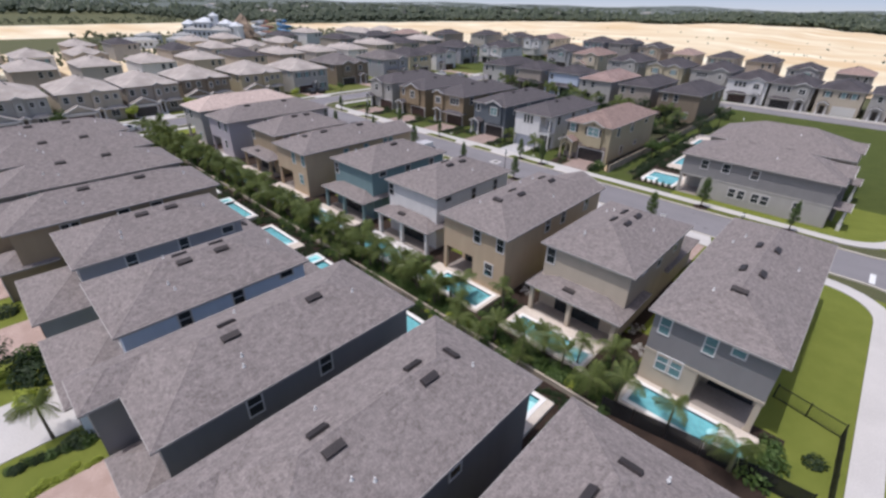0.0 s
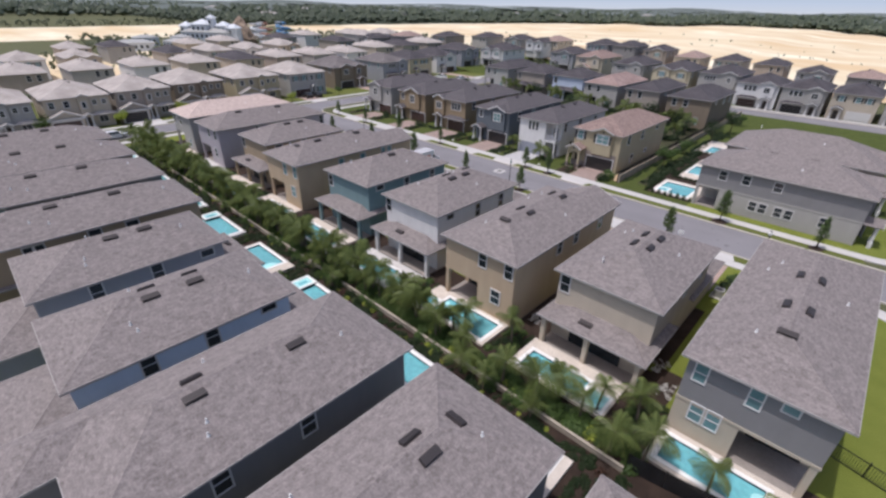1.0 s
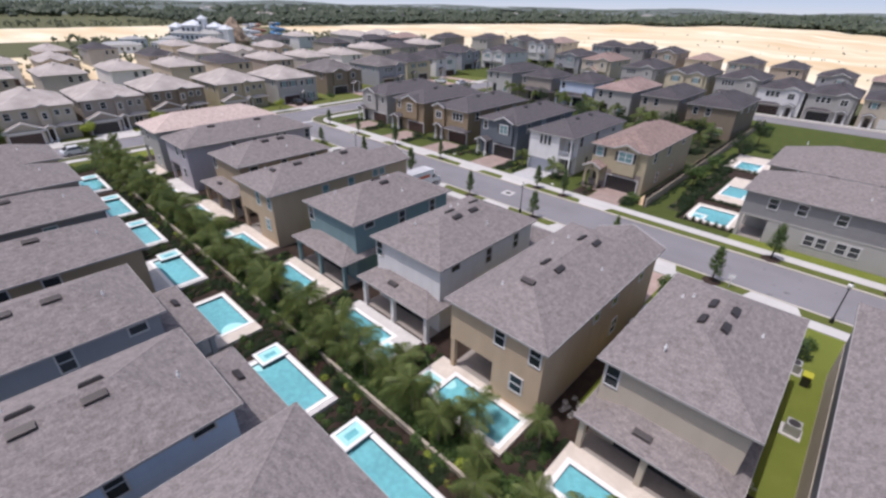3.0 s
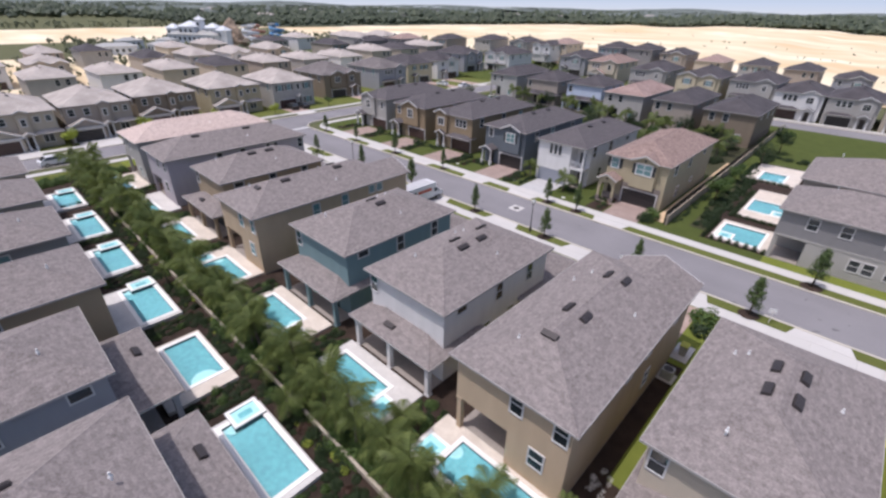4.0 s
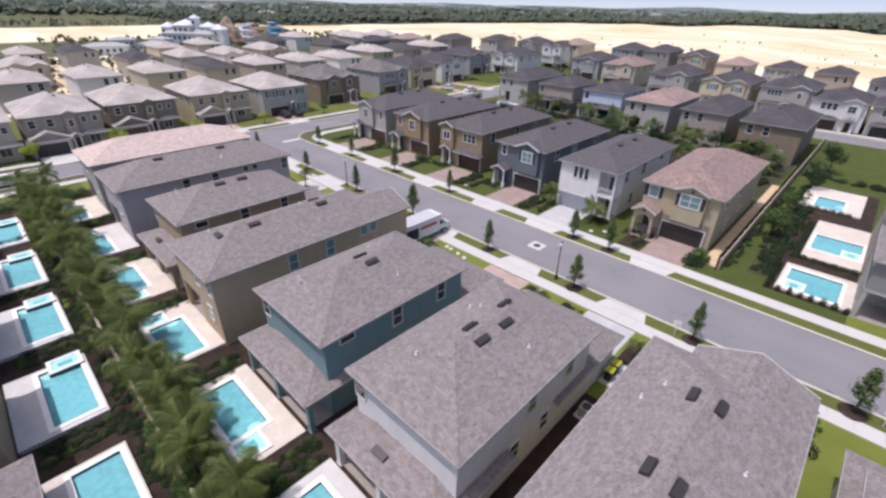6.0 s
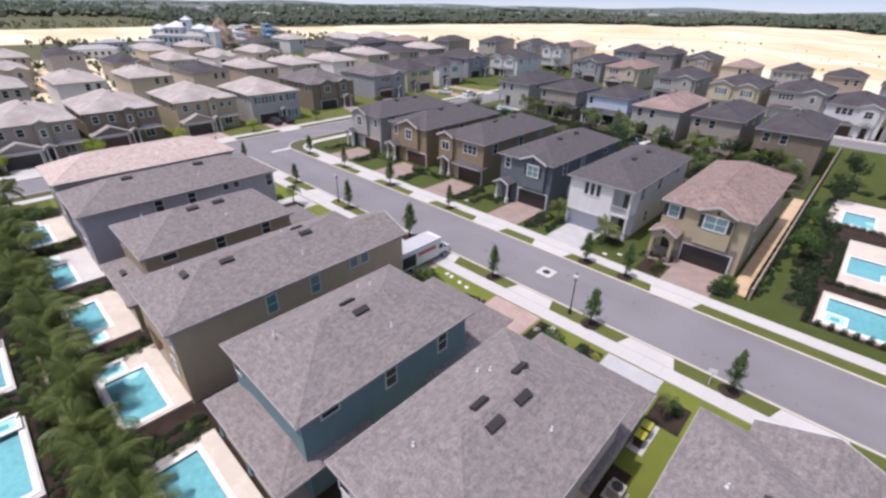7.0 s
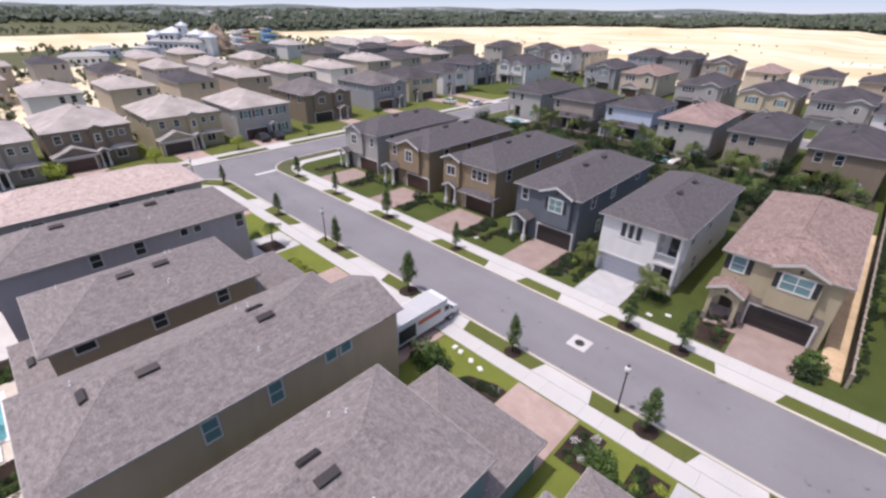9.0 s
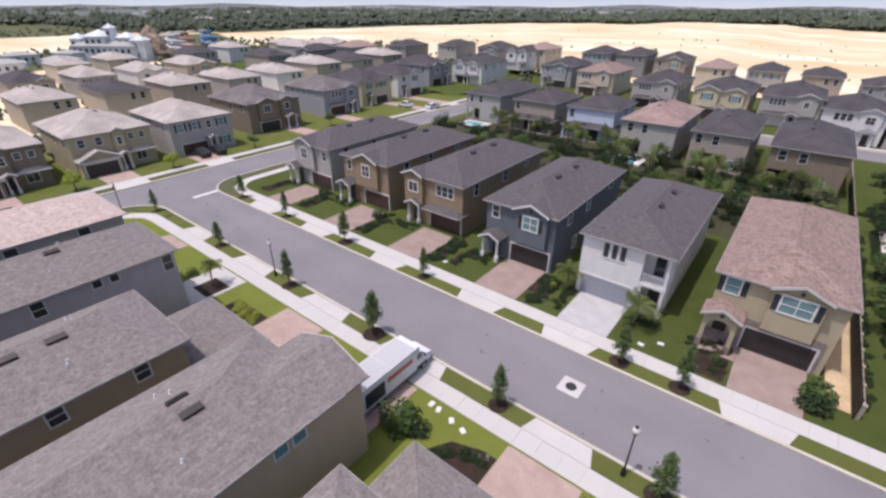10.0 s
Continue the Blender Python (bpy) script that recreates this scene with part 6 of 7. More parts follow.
line = [(-50.8, 48.8), (-50.7, 51.2), (-49.4, 52.9), (-47.7, 53.6), (-47.0, 53.6)]
curve = []
for (xa, ya), (xb, yb) in zip(line, line[1:]):
    n_ = max(2, int(math.hypot(xb - xa, yb - ya) / 0.24))
    curve += [(xa + (xb - xa) * k / n_ + prnd.uniform(-0.3, 0.3), ya + (yb - ya) * k / n_ + prnd.uniform(-0.3, 0.3), k % 2, prnd.uniform(0.5, 0.9)) for k in range(n_)]
mass("hedge", curve, "low dark hedge curving along the front lawn")
MASS = "flower"
mass("flowers", [(-47.5 + prnd.uniform(-0.5, 0.4), 54.1 + prnd.uniform(-0.3, 0.3), k % 2, prnd.uniform(0.25, 0.45)) for k in range(9)], "white flowering plants at the end of the hedge")
MASS = "leaf_dark"
near_beds = [
    (2.8, 25.8, "leaf", 1.8), (3.2, 27.6, "leaf", 1.7), (3, 29, "leaf", 1.3), (2.4, 26.8, "leaf_lime", 1.2), (5.3, 29.5, "leaf_dark", 1.25), (-53.5, 52.7, "leaf", 2.5),
    (-52.2, 52.9, "leaf_dark", 1.5), (-54, 75, "leaf_dark", 1.5), (-65.6, 76, "leaf_dark", 1.5), (-79, 75.6, "leaf_dark", 1.7), (-92, 76.6, "leaf_dark", 1.6),
    (-31.4, 73.2, "leaf", 2.3), (-31.5, 71.7, "leaf_dark", 1.9), (-43.6, 75.2, "leaf_dark", 1), (-44.9, 75, "leaf", 0.9), (-53, 74.6, "leaf_lime", 1),]
front_beds = [
    (-39, 53.4, "leaf", 1.9), (-37.8, 52.5, "leaf", 1.5), (-19, 54.2, "leaf", 2.2), (-18.7, 52.2, "leaf_dark", 1.7), (-29.3, 53.4, "leaf_dark", 1),
    (-84.6, 53.3, "leaf_lime", 1.3), (-83.6, 53, "leaf", 1.2), (-7.6, 52.8, "leaf", 1.3), (-7.8, 51, "leaf_dark", 1.4), (-28.9, -1.7, "leaf_dark", 1.6),
    (-37.5, -2.5, "leaf_dark", 2.8), (-38.8, -4.2, "leaf_lime", 1.9), (-40, -2.4, "leaf", 1.9), (-48.8, -2.8, "leaf_dark", 1.7), (-50, -4.5, "leaf", 1.6),
    (-34.9, -3.1, "leaf_lime", 2.0), (-39.7, -2.7, "leaf_dark", 2.3),]
for x, y, m_, sc in near_beds + front_beds:
    shrub(x, y, m_, sc, group="front garden shrubs")
for k in range(14):     # low planting beside driveways
    shrub(-37.6 + prnd.uniform(-0.6, 0.5), 71.6 + k * 0.32, "leaf_red" if k % 3 else "leaf_dark", prnd.uniform(0.5, 0.8), group="front garden shrubs")
    shrub(-51.3 + prnd.uniform(-0.4, 0.4), 71.6 + k * 0.3, "leaf_dark", prnd.uniform(0.45, 0.7), group="front garden shrubs")
    shrub(-63.5 + prnd.uniform(-0.5, 0.4), 72.0 + k * 0.3, "leaf_dark" if k % 2 else "leaf_red", prnd.uniform(0.5, 0.8), group="front garden shrubs")
    shrub(-29.2 + 0.07 * k + prnd.uniform(-0.2, 0.2), -4.9 + k * 0.31, "leaf_dark" if k % 3 else "leaf", prnd.uniform(0.6, 0.9), group="front garden shrubs")
    if k % 2:
        shrub(-26.7 + prnd.uniform(-0.3, 0.4), -4.4 + k * 0.25, "leaf_lime", prnd.uniform(0.5, 0.8), group="front garden shrubs")
for x, y in ((-53.4, 74.2), (-37.9, 72.2)):
    slab("mulch_bed", rect(x - 1.6, x + 0.9, y - 1.6, y + 2.0), 0, 0.065, "mulch", "dark mulch bed in the front lawn")
    shrub(x, y + 1, "leaf", 0.8, group="front garden shrubs")
y, rows_ = 75.5, []
while y < 122:          # shrubs and small trees between the pools and the wall
    rows_.append((-26.2 + prnd.uniform(-0.8, 0.6), y, prnd.randrange(2), prnd.uniform(0.5, 1.2)))
    if y < 100:
        rows_.append((-25.2 + prnd.uniform(-0.5, 0.5), y, prnd.randrange(2), prnd.uniform(0.7, 1.5)))
    if y > 100:
        rows_.append((-21.0 + prnd.uniform(-8, 8), 117.0 + prnd.uniform(0, 1.6), prnd.randrange(2), prnd.uniform(0.8, 1.5)))
    y += prnd.uniform(0.5, 0.85)
mass("hedge", rows_, "dark green uneven hedge along the long fence")
mass("hedge", [(prnd.uniform(-31.5, -105), 100 + prnd.uniform(0, 26), k % 2, prnd.uniform(0.9, 2.2)) for k in range(430)], "dark green planting between the back gardens")
clipped = []
for x0, y0, y1 in ((-24.5, 72.5, 79.5), (-23.8, 82.2, 96.0), (-26.9, 101.0, 111)):    # clipped columns round the fenced pools
    n = int((y1 - y0) / 0.95)
    for x, y in [(x0, y0 + 0.95 * k) for k in range(n)] + [(x0 + 0.9 * k, y0) for k in range(1, 8)]:
        if y0 < 80:
            ob = shrub(x, y, "leaf_dark", 0.62, group="clipped plants round the pool")
            ob.matrix_basis = ob.matrix_basis @ Matrix.Diagonal((0.85, 0.85, 2.1, 1))
        else:
            clipped.append((x, y, int(x * 3) % 2, 0.85))
mass("hedge", clipped, "small clipped plants round the further pools")
mass("hedge", [(-28.4 + prnd.uniform(-0.3, 0.3), 74 + 0.8 * k, k % 2, prnd.uniform(0.45, 0.95)) for k in range(44)], "low shrubs at the foot of the wall")

for k in range(9):
    shrub(-40.6 + prnd.uniform(-0.8, 0.8), 52.5 + 0.33 * k, ("leaf", "leaf_dark", "flower")[k % 3], prnd.uniform(0.55, 0.9), group="front garden shrubs")
    shrub(-36.5 + prnd.uniform(-0.8, 0.8), 52.2 + 0.33 * k, ("leaf", "leaf_lime", "leaf_dark")[k % 3], prnd.uniform(0.6, 1.1), group="front garden shrubs")
for x_, y_ in ((-66.4, 73.6), (-78.0, 73.4), (-90.2, 73.6), (-100.0, 74.0)):
    for k in range(9):
        shrub(x_ + prnd.uniform(-0.9, 1.0), y_ - 2.0 + k * 0.5, ("leaf_dark", "leaf", "leaf_red", "leaf_dark")[k % 4], prnd.uniform(0.5, 0.95), group="front garden shrubs")
# flower bed and stones in the front garden
for k in range(16):
    x, y = -73.3 + prnd.uniform(-2.2, 2.2), 52.6 + prnd.uniform(-0.7, 0.8)
    shrub(x, y, "leaf_lime", prnd.uniform(0.6, 1.0), group="front garden shrubs")


def street_tree(seed, h):
    rnd = random.Random(seed)
    t_ = thing("street_tree", pose(0, 0, -60), "young street tree, narrow tapering crown, dark shade disc at its foot", "tree", "street trees")
    part("trunk", Shape().tube([(0, 0, 0), (0.03, 0.0, h * 0.3), (0.0, 0.03, h * 0.65), (0, 0, h * 0.95)], [0.065, 0.05, 0.035, 0.012], 7), "bark", t_, smooth=True)
    s = Shape()
    for k in range(11):
        f = k / 10
        z = h * (0.22 + 0.066 * k)
        w = k * 2.4
        l = 0.50 * (1 - f) ** 0.75 * min(1, 0.6 + 2 * f) * rnd.uniform(0.8, 1.1) + 0.04
        ex, ey, ez = l * math.cos(w), l * math.sin(w), z + 0.5 * l + 0.12
        part("limb", Shape().tube([(0, 0, z), (ex, ey, ez)], [0.022, 0.007], 5), "bark", t_)
        c = leaf_cloud(150, (0.40 - 0.18 * f, 0.40 - 0.18 * f, 0.44), 0.13, rnd, "ball", hollow=0.15)
        s.add([(x + ex * 0.7, y + ey * 0.7, zz + ez) for x, y, zz in c.v], c.f)
    part("crown", s, "leaf_oak", t_, "loose green tapering crown")
    # Mulch-coloured disc where the crown's shade falls; it stands for that shade.
    part("mulch_ring", Shape().tube([(0, 0, 0), (0, 0, 0.05)], [0.62, 0.5], 14), "mulch", t_, "dark disc standing for the shade at the foot")
    return t_


TREES = [street_tree(1, 3.0), street_tree(2, 2.6)]
for k, (x, y, sc) in enumerate([(-104.2, 57.8, 0.95), (-87.6, 58.1, 1.0), (-73.9, 58.1, 1.05), (-61.7, 58.1, 1.1), (-49.1, 58.1, 1.1), (-38.2, 58.1, 1.05), (-27.1, 58.1, 1.0), (-16.4, 58.1, 1.0), (-3.2, 58.1, 1.0),
                                (-99.5, 67.9, 0.95), (-88.7, 67.9, 0.95), (-76.8, 67.9, 1.0), (-64.4, 67.9, 1.0), (-43.9, 67.9, 1.0), (-39.4, 67.9, 1.05), (-13.0, 67.9, 1.1), (-2.5, 67.9, 1.2)]):
    m = pose(x, y, 0.12, 0, 0, 50 * k) @ Matrix.Scale(sc * (1.08 + 0.07 * (k * 5 % 4)), 4)
    if k < 2:
        TREES[k].matrix_basis = m
    else:
        copy_thing(TREES[k % 2], m)


def garden_tree(seed, h, r, leaf="leaf"):
    """A small broad tree: forked trunk and an uneven leafy crown in several clumps."""
    rnd = random.Random(seed)
    t_ = thing("garden_tree", pose(0, 0, -70), "small round-crowned garden tree with dense green leaves", "tree", "garden trees")
    part("trunk", Shape().tube([(0, 0, 0), (0.06, 0.02, h * 0.3), (0.02, 0.05, h * 0.55)], [0.11, 0.085, 0.06], 7), "bark", t_, smooth=True)
    s = Shape()
    for k in range(5):
        w = k * 2.5 + rnd.uniform(-0.4, 0.4)
        ex = (r * 0.5 * math.cos(w), r * 0.5 * math.sin(w), h * rnd.uniform(0.55, 0.85))
        part("limb", Shape().tube([(0.03, 0.03, h * 0.4), ex], [0.045, 0.015], 5), "bark", t_)
        c = leaf_cloud(230, (r * 0.62, r * 0.62, h * 0.26), 0.24, rnd, "ball")
        s.add([(x + ex[0], y + ex[1], z + ex[2]) for x, y, z in c.v], c.f)
    part("crown", s, leaf, t_, "uneven leafy crown")
    return t_


GT = [garden_tree(3, 3.4, 1.5), garden_tree(4, 4.2, 1.7, "leaf_dark"), garden_tree(5, 2.8, 1.3, "leaf_lime")]
back_trees = [
    (-34.5, 104.5, 0), (-37.5, 110, 1), (-42, 104, 1), (-45.5, 111, 0), (-50, 104, 1), (-53.5, 110.5, 0), (-57.5, 104.5, 1), (-61, 112, 1), (-65.5, 105.5, 0),
    (-69.5, 112, 1), (-74, 106.5, 1), (-79, 113, 0), (-83, 107, 1), (-88.5, 113, 1), (-94, 107, 0), (-99, 114, 1), (-32.5, 113, 1), (-35.5, 118, 1), (-40.2, 115.5, 0),]
side_trees = [
    (-43, 119.5, 1), (-55, 121, 1), (-66.5, 122.5, 0), (-80, 126, 1), (-27.0, 85.6, 0), (-27.2, 90.5, 0), (-27.2, 97, 0), (-26.2, 110, 1), (-25.5, 122, 1), (-26, 133, 0),
    (-121.6, 67.8, 2), (-121.8, 53.5, 2), (-122.2, 40, 2), (-122, 83.5, 0), (-125, 105, 0), (-122, 27, 2), (-122.5, 13.5, 0), (-39, -4.5, 1), (-49.6, -5.5, 0),]
for k, (x, y, kind_) in enumerate(back_trees + side_trees):
    m = pose(x, y, 0.04, 0, 0, 77 * k) @ Matrix.Scale(1.0 + 0.12 * ((k * 5) % 4 - 1), 4)
    if GT[kind_].matrix_basis.translation.z < -60:
        GT[kind_].matrix_basis = m
    else:
        copy_thing(GT[kind_], m)


# ---- street furniture and vehicles ----
def street_lamp(x, y):
    l = thing("street_lamp", pose(x, y, 0.1), "black post-top street lamp with a pale acorn globe", "street lamp", "street lamps")
    part("base", Shape().tube([(0, 0, 0), (0, 0, 0.5), (0, 0, 0.6)], [0.17, 0.14, 0.08], 10), "black", l)
    part("pole", Shape().tube([(0, 0, 0.6), (0, 0, 3.6)], [0.065, 0.045], 8), "black", l)
    part("collar", Shape().tube([(0, 0, 3.58), (0, 0, 3.66), (0, 0, 3.72)], [0.07, 0.13, 0.10], 10), "black", l)
    part("globe", Shape().ball((0, 0, 3.95), 0.22, 10, 7, 1.2), "lampglass", l, "pale frosted globe", smooth=True)
    part("cap", Shape().tube([(0, 0, 4.18), (0, 0, 4.26), (0, 0, 4.36)], [0.12, 0.07, 0.015], 8), "black", l)


for x, y in ((-40.3, 58.25), (-76.6, 58.3), (-107.3, 54.7), (-6.5, 58.2)):
    street_lamp(x, y)


for x, y, a_ in ((-28.4, 57.75, 20), (-14.8, 58.0, 20)):
    sg = thing("yard_sign", pose(x, y, 0.13, 0, 0, a_), "small white sign on a pale post in the verge", "sign", "small street signs")
    part("post", Shape().box(-0.03, 0.03, -0.03, 0.03, 0, 1.3, 0.01), "trim", sg, "pale square post")
    part("plate", Shape().box(-0.30, 0.30, -0.012, 0.012, 1.0, 1.42, 0.005), "white_metal", sg, "blank white plate").matrix_basis = pose(0, -0.045, 0, -6, 0, 0)


def wheel_on(parent, x, y, r, w=0.24):
    """Tyre and rim, axle along x."""
    def ty():
        return Shape().tube([(-w / 2, 0, 0), (-w / 2 + 0.03, 0, 0), (w / 2 - 0.03, 0, 0), (w / 2, 0, 0)], [r - 0.04, r, r, r - 0.04], 16).mesh("wheel", M["rubber"])
    o = part("wheel", once(("wh", r, w), ty), None, parent, at=pose(x, y, r))
    part("rim", once(("rim", r, w), lambda: Shape().tube([(-w / 2 - 0.01, 0, 0), (w / 2 + 0.01, 0, 0)], r * 0.6, 10).mesh("rim", M["ac"])), None, o, "grey steel rim")


def box_truck(m):
    """A rental removal van: cab in front (towards +y), white box with an attic over the cab."""
    t_ = thing("moving_truck", m, "white box truck with orange-red side panel parked on the driveway", "truck")
    part("chassis", Shape().box(-1.0, 1.0, -3.9, 3.2, 0.45, 0.75), "iron", t_)
    b = part("cargo_box", Shape().box(-1.17, 1.17, -4.2, 1.75, 0.75, 3.15, 0.05).box(-1.10, 1.10, 1.75, 2.2, 2.3, 3.08, 0.05), "white_metal", t_, "white cargo box")
    part("side_panel", Shape().box(1.172, 1.18, -1.6, 1.2, 1.95, 2.45), "orange", b, "orange-red side panel")
    part("side_panel", Shape().box(1.172, 1.18, -3.9, -1.9, 1.0, 2.5), "shutter", b, "dark green side graphic")
    part("side_panel", Shape().box(-1.18, -1.172, -1.6, 1.2, 1.95, 2.45), "orange", b, "orange-red side panel")
    part("roof_panel", Shape().box(-1.10, 1.10, -4.1, 1.68, 3.15, 3.158), "truck_roof", b, "pale grey translucent roof")
    for y in (-4.1, -1.2, 1.6):
        part("roof_rib", Shape().box(-1.13, 1.13, y, y + 0.05, 3.15, 3.17), "trim", b)
    cab = Shape()
    prof = [(1.80, 0.6), (3.75, 0.6), (3.85, 0.95), (3.75, 1.35), (3.05, 1.55), (2.55, 2.2), (1.80, 2.22)]
    n = len(prof)
    cab.add([(-0.98, y, z) for y, z in prof] + [(0.98, y, z) for y, z in prof], [tuple(range(n)), tuple(range(2 * n - 1, n - 1, -1))] + [(i, n + i, n + (i + 1) % n, (i + 1) % n) for i in range(n)])
    c = part("cab", cab, "white_metal", t_, "white cab")
    part("windscreen", Shape().add([(-0.88, 3.04, 1.60), (0.88, 3.04, 1.60), (0.80, 2.60, 2.17), (-0.80, 2.60, 2.17)], [(0, 1, 2, 3)]).add([(-0.88, 3.02, 1.56), (0.88, 3.02, 1.56), (0.80, 2.57, 2.13), (-0.80, 2.57, 2.13)], [(3, 2, 1, 0)]), "glass", c)
    for sx in (-1, 1):
        part("side_window", Shape().box(sx * 0.985 - 0.006, sx * 0.985 + 0.006, 1.95, 2.55, 1.5, 2.1), "glass", c)
        part("headlight", Shape().box(sx * 0.75 - 0.14, sx * 0.75 + 0.14, 3.80, 3.86, 0.95, 1.12), "lampglass", c)
        part("mirror", Shape().box(sx * 1.12 - 0.08, sx * 1.12 + 0.08, 2.75, 2.82, 1.55, 1.85), "rubber", c)
        wheel_on(t_, sx * 0.93, 2.75, 0.39)
        wheel_on(t_, sx * 0.88, -2.3, 0.39, 0.42)
    part("bumper", Shape().box(-1.0, 1.0, 3.80, 3.95, 0.42, 0.66, 0.02), "iron", t_)
    return t_


box_truck(pose(-56.6, 55.15, 0.06) @ Matrix.Diagonal((0.91, 0.93, 0.86, 1)))


def car(m, colour, label):
    c = thing("car", m, label, "car", "parked cars")
    prof = [(-2.2, 0.35), (2.2, 0.35), (2.25, 0.75), (2.05, 0.92), (1.1, 1.0), (0.45, 1.55), (-1.2, 1.58), (-2.0, 1.05), (-2.25, 0.95)]
    n = len(prof)
    s = Shape()
    wd = [0.88, 0.88, 0.88, 0.88, 0.86, 0.68, 0.68, 0.86, 0.88]
    s.add([(-w, y, z) for (y, z), w in zip(prof, wd)] + [(w, y, z) for (y, z), w in zip(prof, wd)], [tuple(range(n)), tuple(range(2 * n - 1, n - 1, -1))] + [(i, n + i, n + (i + 1) % n, (i + 1) % n) for i in range(n)])
    b = part("body", s, colour, c)
    part("windscreen", Shape().add([(-0.78, 1.06, 1.06), (0.78, 1.06, 1.06), (0.66, 0.52, 1.53), (-0.66, 0.52, 1.53)], [(0, 1, 2, 3)]), "glass", b)
    part("rear_window", Shape().add([(-0.78, -1.95, 1.12), (0.78, -1.95, 1.12), (0.66, -1.27, 1.56), (-0.66, -1.27, 1.56)], [(3, 2, 1, 0)]), "glass", b)
    for sx in (-1, 1):
        part("side_window", Shape().add([(sx * 0.865, 0.95, 1.04), (sx * 0.70, 0.4, 1.50), (sx * 0.70, -1.15, 1.52), (sx * 0.862, -1.8, 1.08)], [(0, 1, 2, 3)]), "glass", b)
        for y in (1.4, -1.4):
            wheel_on(c, sx * 0.80, y, 0.33, 0.22)
    return c


car(pose(-110.6, 22.6, 0.03, 0, 0, 8), "white_metal", "white estate car parked at the kerb")
car(pose(-124.6, 74.2, 0.10, 0, 0, 90), "garage_dark", "dark parked car on a paved driveway")
car(pose(-124.2, 77.0, 0.10, 0, 0, 90), "garage_dark", "dark parked car on a paved driveway")
car(pose(-126.5, 132.5, 0.10, 0, 0, 90), "white_metal", "white car parked on a driveway")
car(pose(-119.0, 135.5, 0.03, 0, 0, 0), "white_metal", "white van parked on the side street")

for x, y in ((-7.9, 48.6), (-6.9, 41.5), (-29.6, 44.6), (-18.9, 44.7), (-39.8, 48.0)):
    u = thing("air_conditioner", pose(x, y, 0.05), "grey outdoor air-conditioning unit on a concrete pad", "air conditioner", "air conditioners")
    part("pad", Shape().box(-0.6, 0.6, -0.6, 0.6, 0, 0.08), "concrete", u)
    part("casing", Shape().box(-0.42, 0.42, -0.42, 0.42, 0.08, 0.85, 0.05), "ac", u)
    part("fan_grille", Shape().tube([(0, 0, 0.85), (0, 0, 0.87)], 0.34, 14), "vent", u, "dark round fan grille")
for x, y, c in ((-7.0, 47.3, "garage_dark"), (-18.9, 48.2, "ac"), (-30.05, 48.9, "garage_dark"), (-30.05, 49.9, "garage_dark")):
    b_ = thing("wheelie_bin", pose(x, y, 0.05), "dark wheeled bin with a yellow lid beside the house", "bin", "wheeled bins")
    part("tub", Shape().add([(-0.24, -0.26, 0), (0.24, -0.26, 0), (0.24, 0.26, 0), (-0.24, 0.26, 0), (-0.3, -0.36, 1.0), (0.3, -0.36, 1.0), (0.3, 0.36, 1.0), (-0.3, 0.36, 1.0)], [(3, 2, 1, 0), (4, 5, 6, 7), (0, 1, 5, 4), (1, 2, 6, 5), (2, 3, 7, 6), (3, 0, 4, 7)]), c, b_)
    part("lid", Shape().box(-0.32, 0.32, -0.4, 0.38, 1.0, 1.06, 0.05), "yellow", b_, "yellow plastic lid")
for k, (x, y) in enumerate(((-52.9, 55.3), (-52.2, 55.2), (-50.9, 55.0), (-49.8, 54.8), (-43.2, 71.2), (-41.9, 72.3), (-52.6, 72.0), (-64.6, 71.8))):
    ob = part("utility_box", once("ub", lambda: Shape().box(-0.18, 0.18, -0.25, 0.25, 0, 0.06, 0.04).box(-0.12, 0.12, -0.18, 0.18, 0.06, 0.075, 0.03).mesh("utility_box", M["lampglass"])), None, None, at=pose(x, y, 0.05, 0, 0, 20 * k))
    tagged(ob, "small pale utility cover set in the lawn", "utility box", "utility covers")


# ---- distance ----
def terrain(name, x0, x1, y0, y1, n, m, hfun, inside, material, label):
    s = Shape()
    idx = {}
    for i in range(n + 1):
        for j in range(m + 1):
            x, y = x0 + (x1 - x0) * i / n, y0 + (y1 - y0) * j / m
            idx[i, j] = len(s.v)
            s.v.append((x, y, hfun(x, y)))
    for i in range(n):
        for j in range(m):
            x, y = x0 + (x1 - x0) * (i + 0.5) / n, y0 + (y1 - y0) * (j + 0.5) / m
            if inside(x, y):
                s.f.append((idx[i, j], idx[i + 1, j], idx[i + 1, j + 1], idx[i, j + 1]))
    return tagged(part(name, s, material, None, smooth=True), label, kind="structure")


# Dark lawn colour here stands for the shade among the far houses.
terrain("raised_lawn", -330, 40, 60, 300, 74, 48, lambda x, y: rise(x, y) + 0.01, lambda x, y: rise(x, y) > 0.02 and y < 235, "lawn_deep_shaded", "gently raised grass round the outermost houses, darkened as in shade")


def far_edge(x):
    """Where the bare sand meets the wood."""
    pts = [(-520, 250), (-503, 350), (-500, 520), (-440, 735), (-371, 790), (-220, 830), (-45, 780), (400, 640)]
    if x <= pts[0][0]:
        return 250
    for (xa, ya), (xb, yb) in zip(pts, pts[1:]):
        if x <= xb:
            return ya + (yb - ya) * (x - xa) / (xb - xa)
    return 640


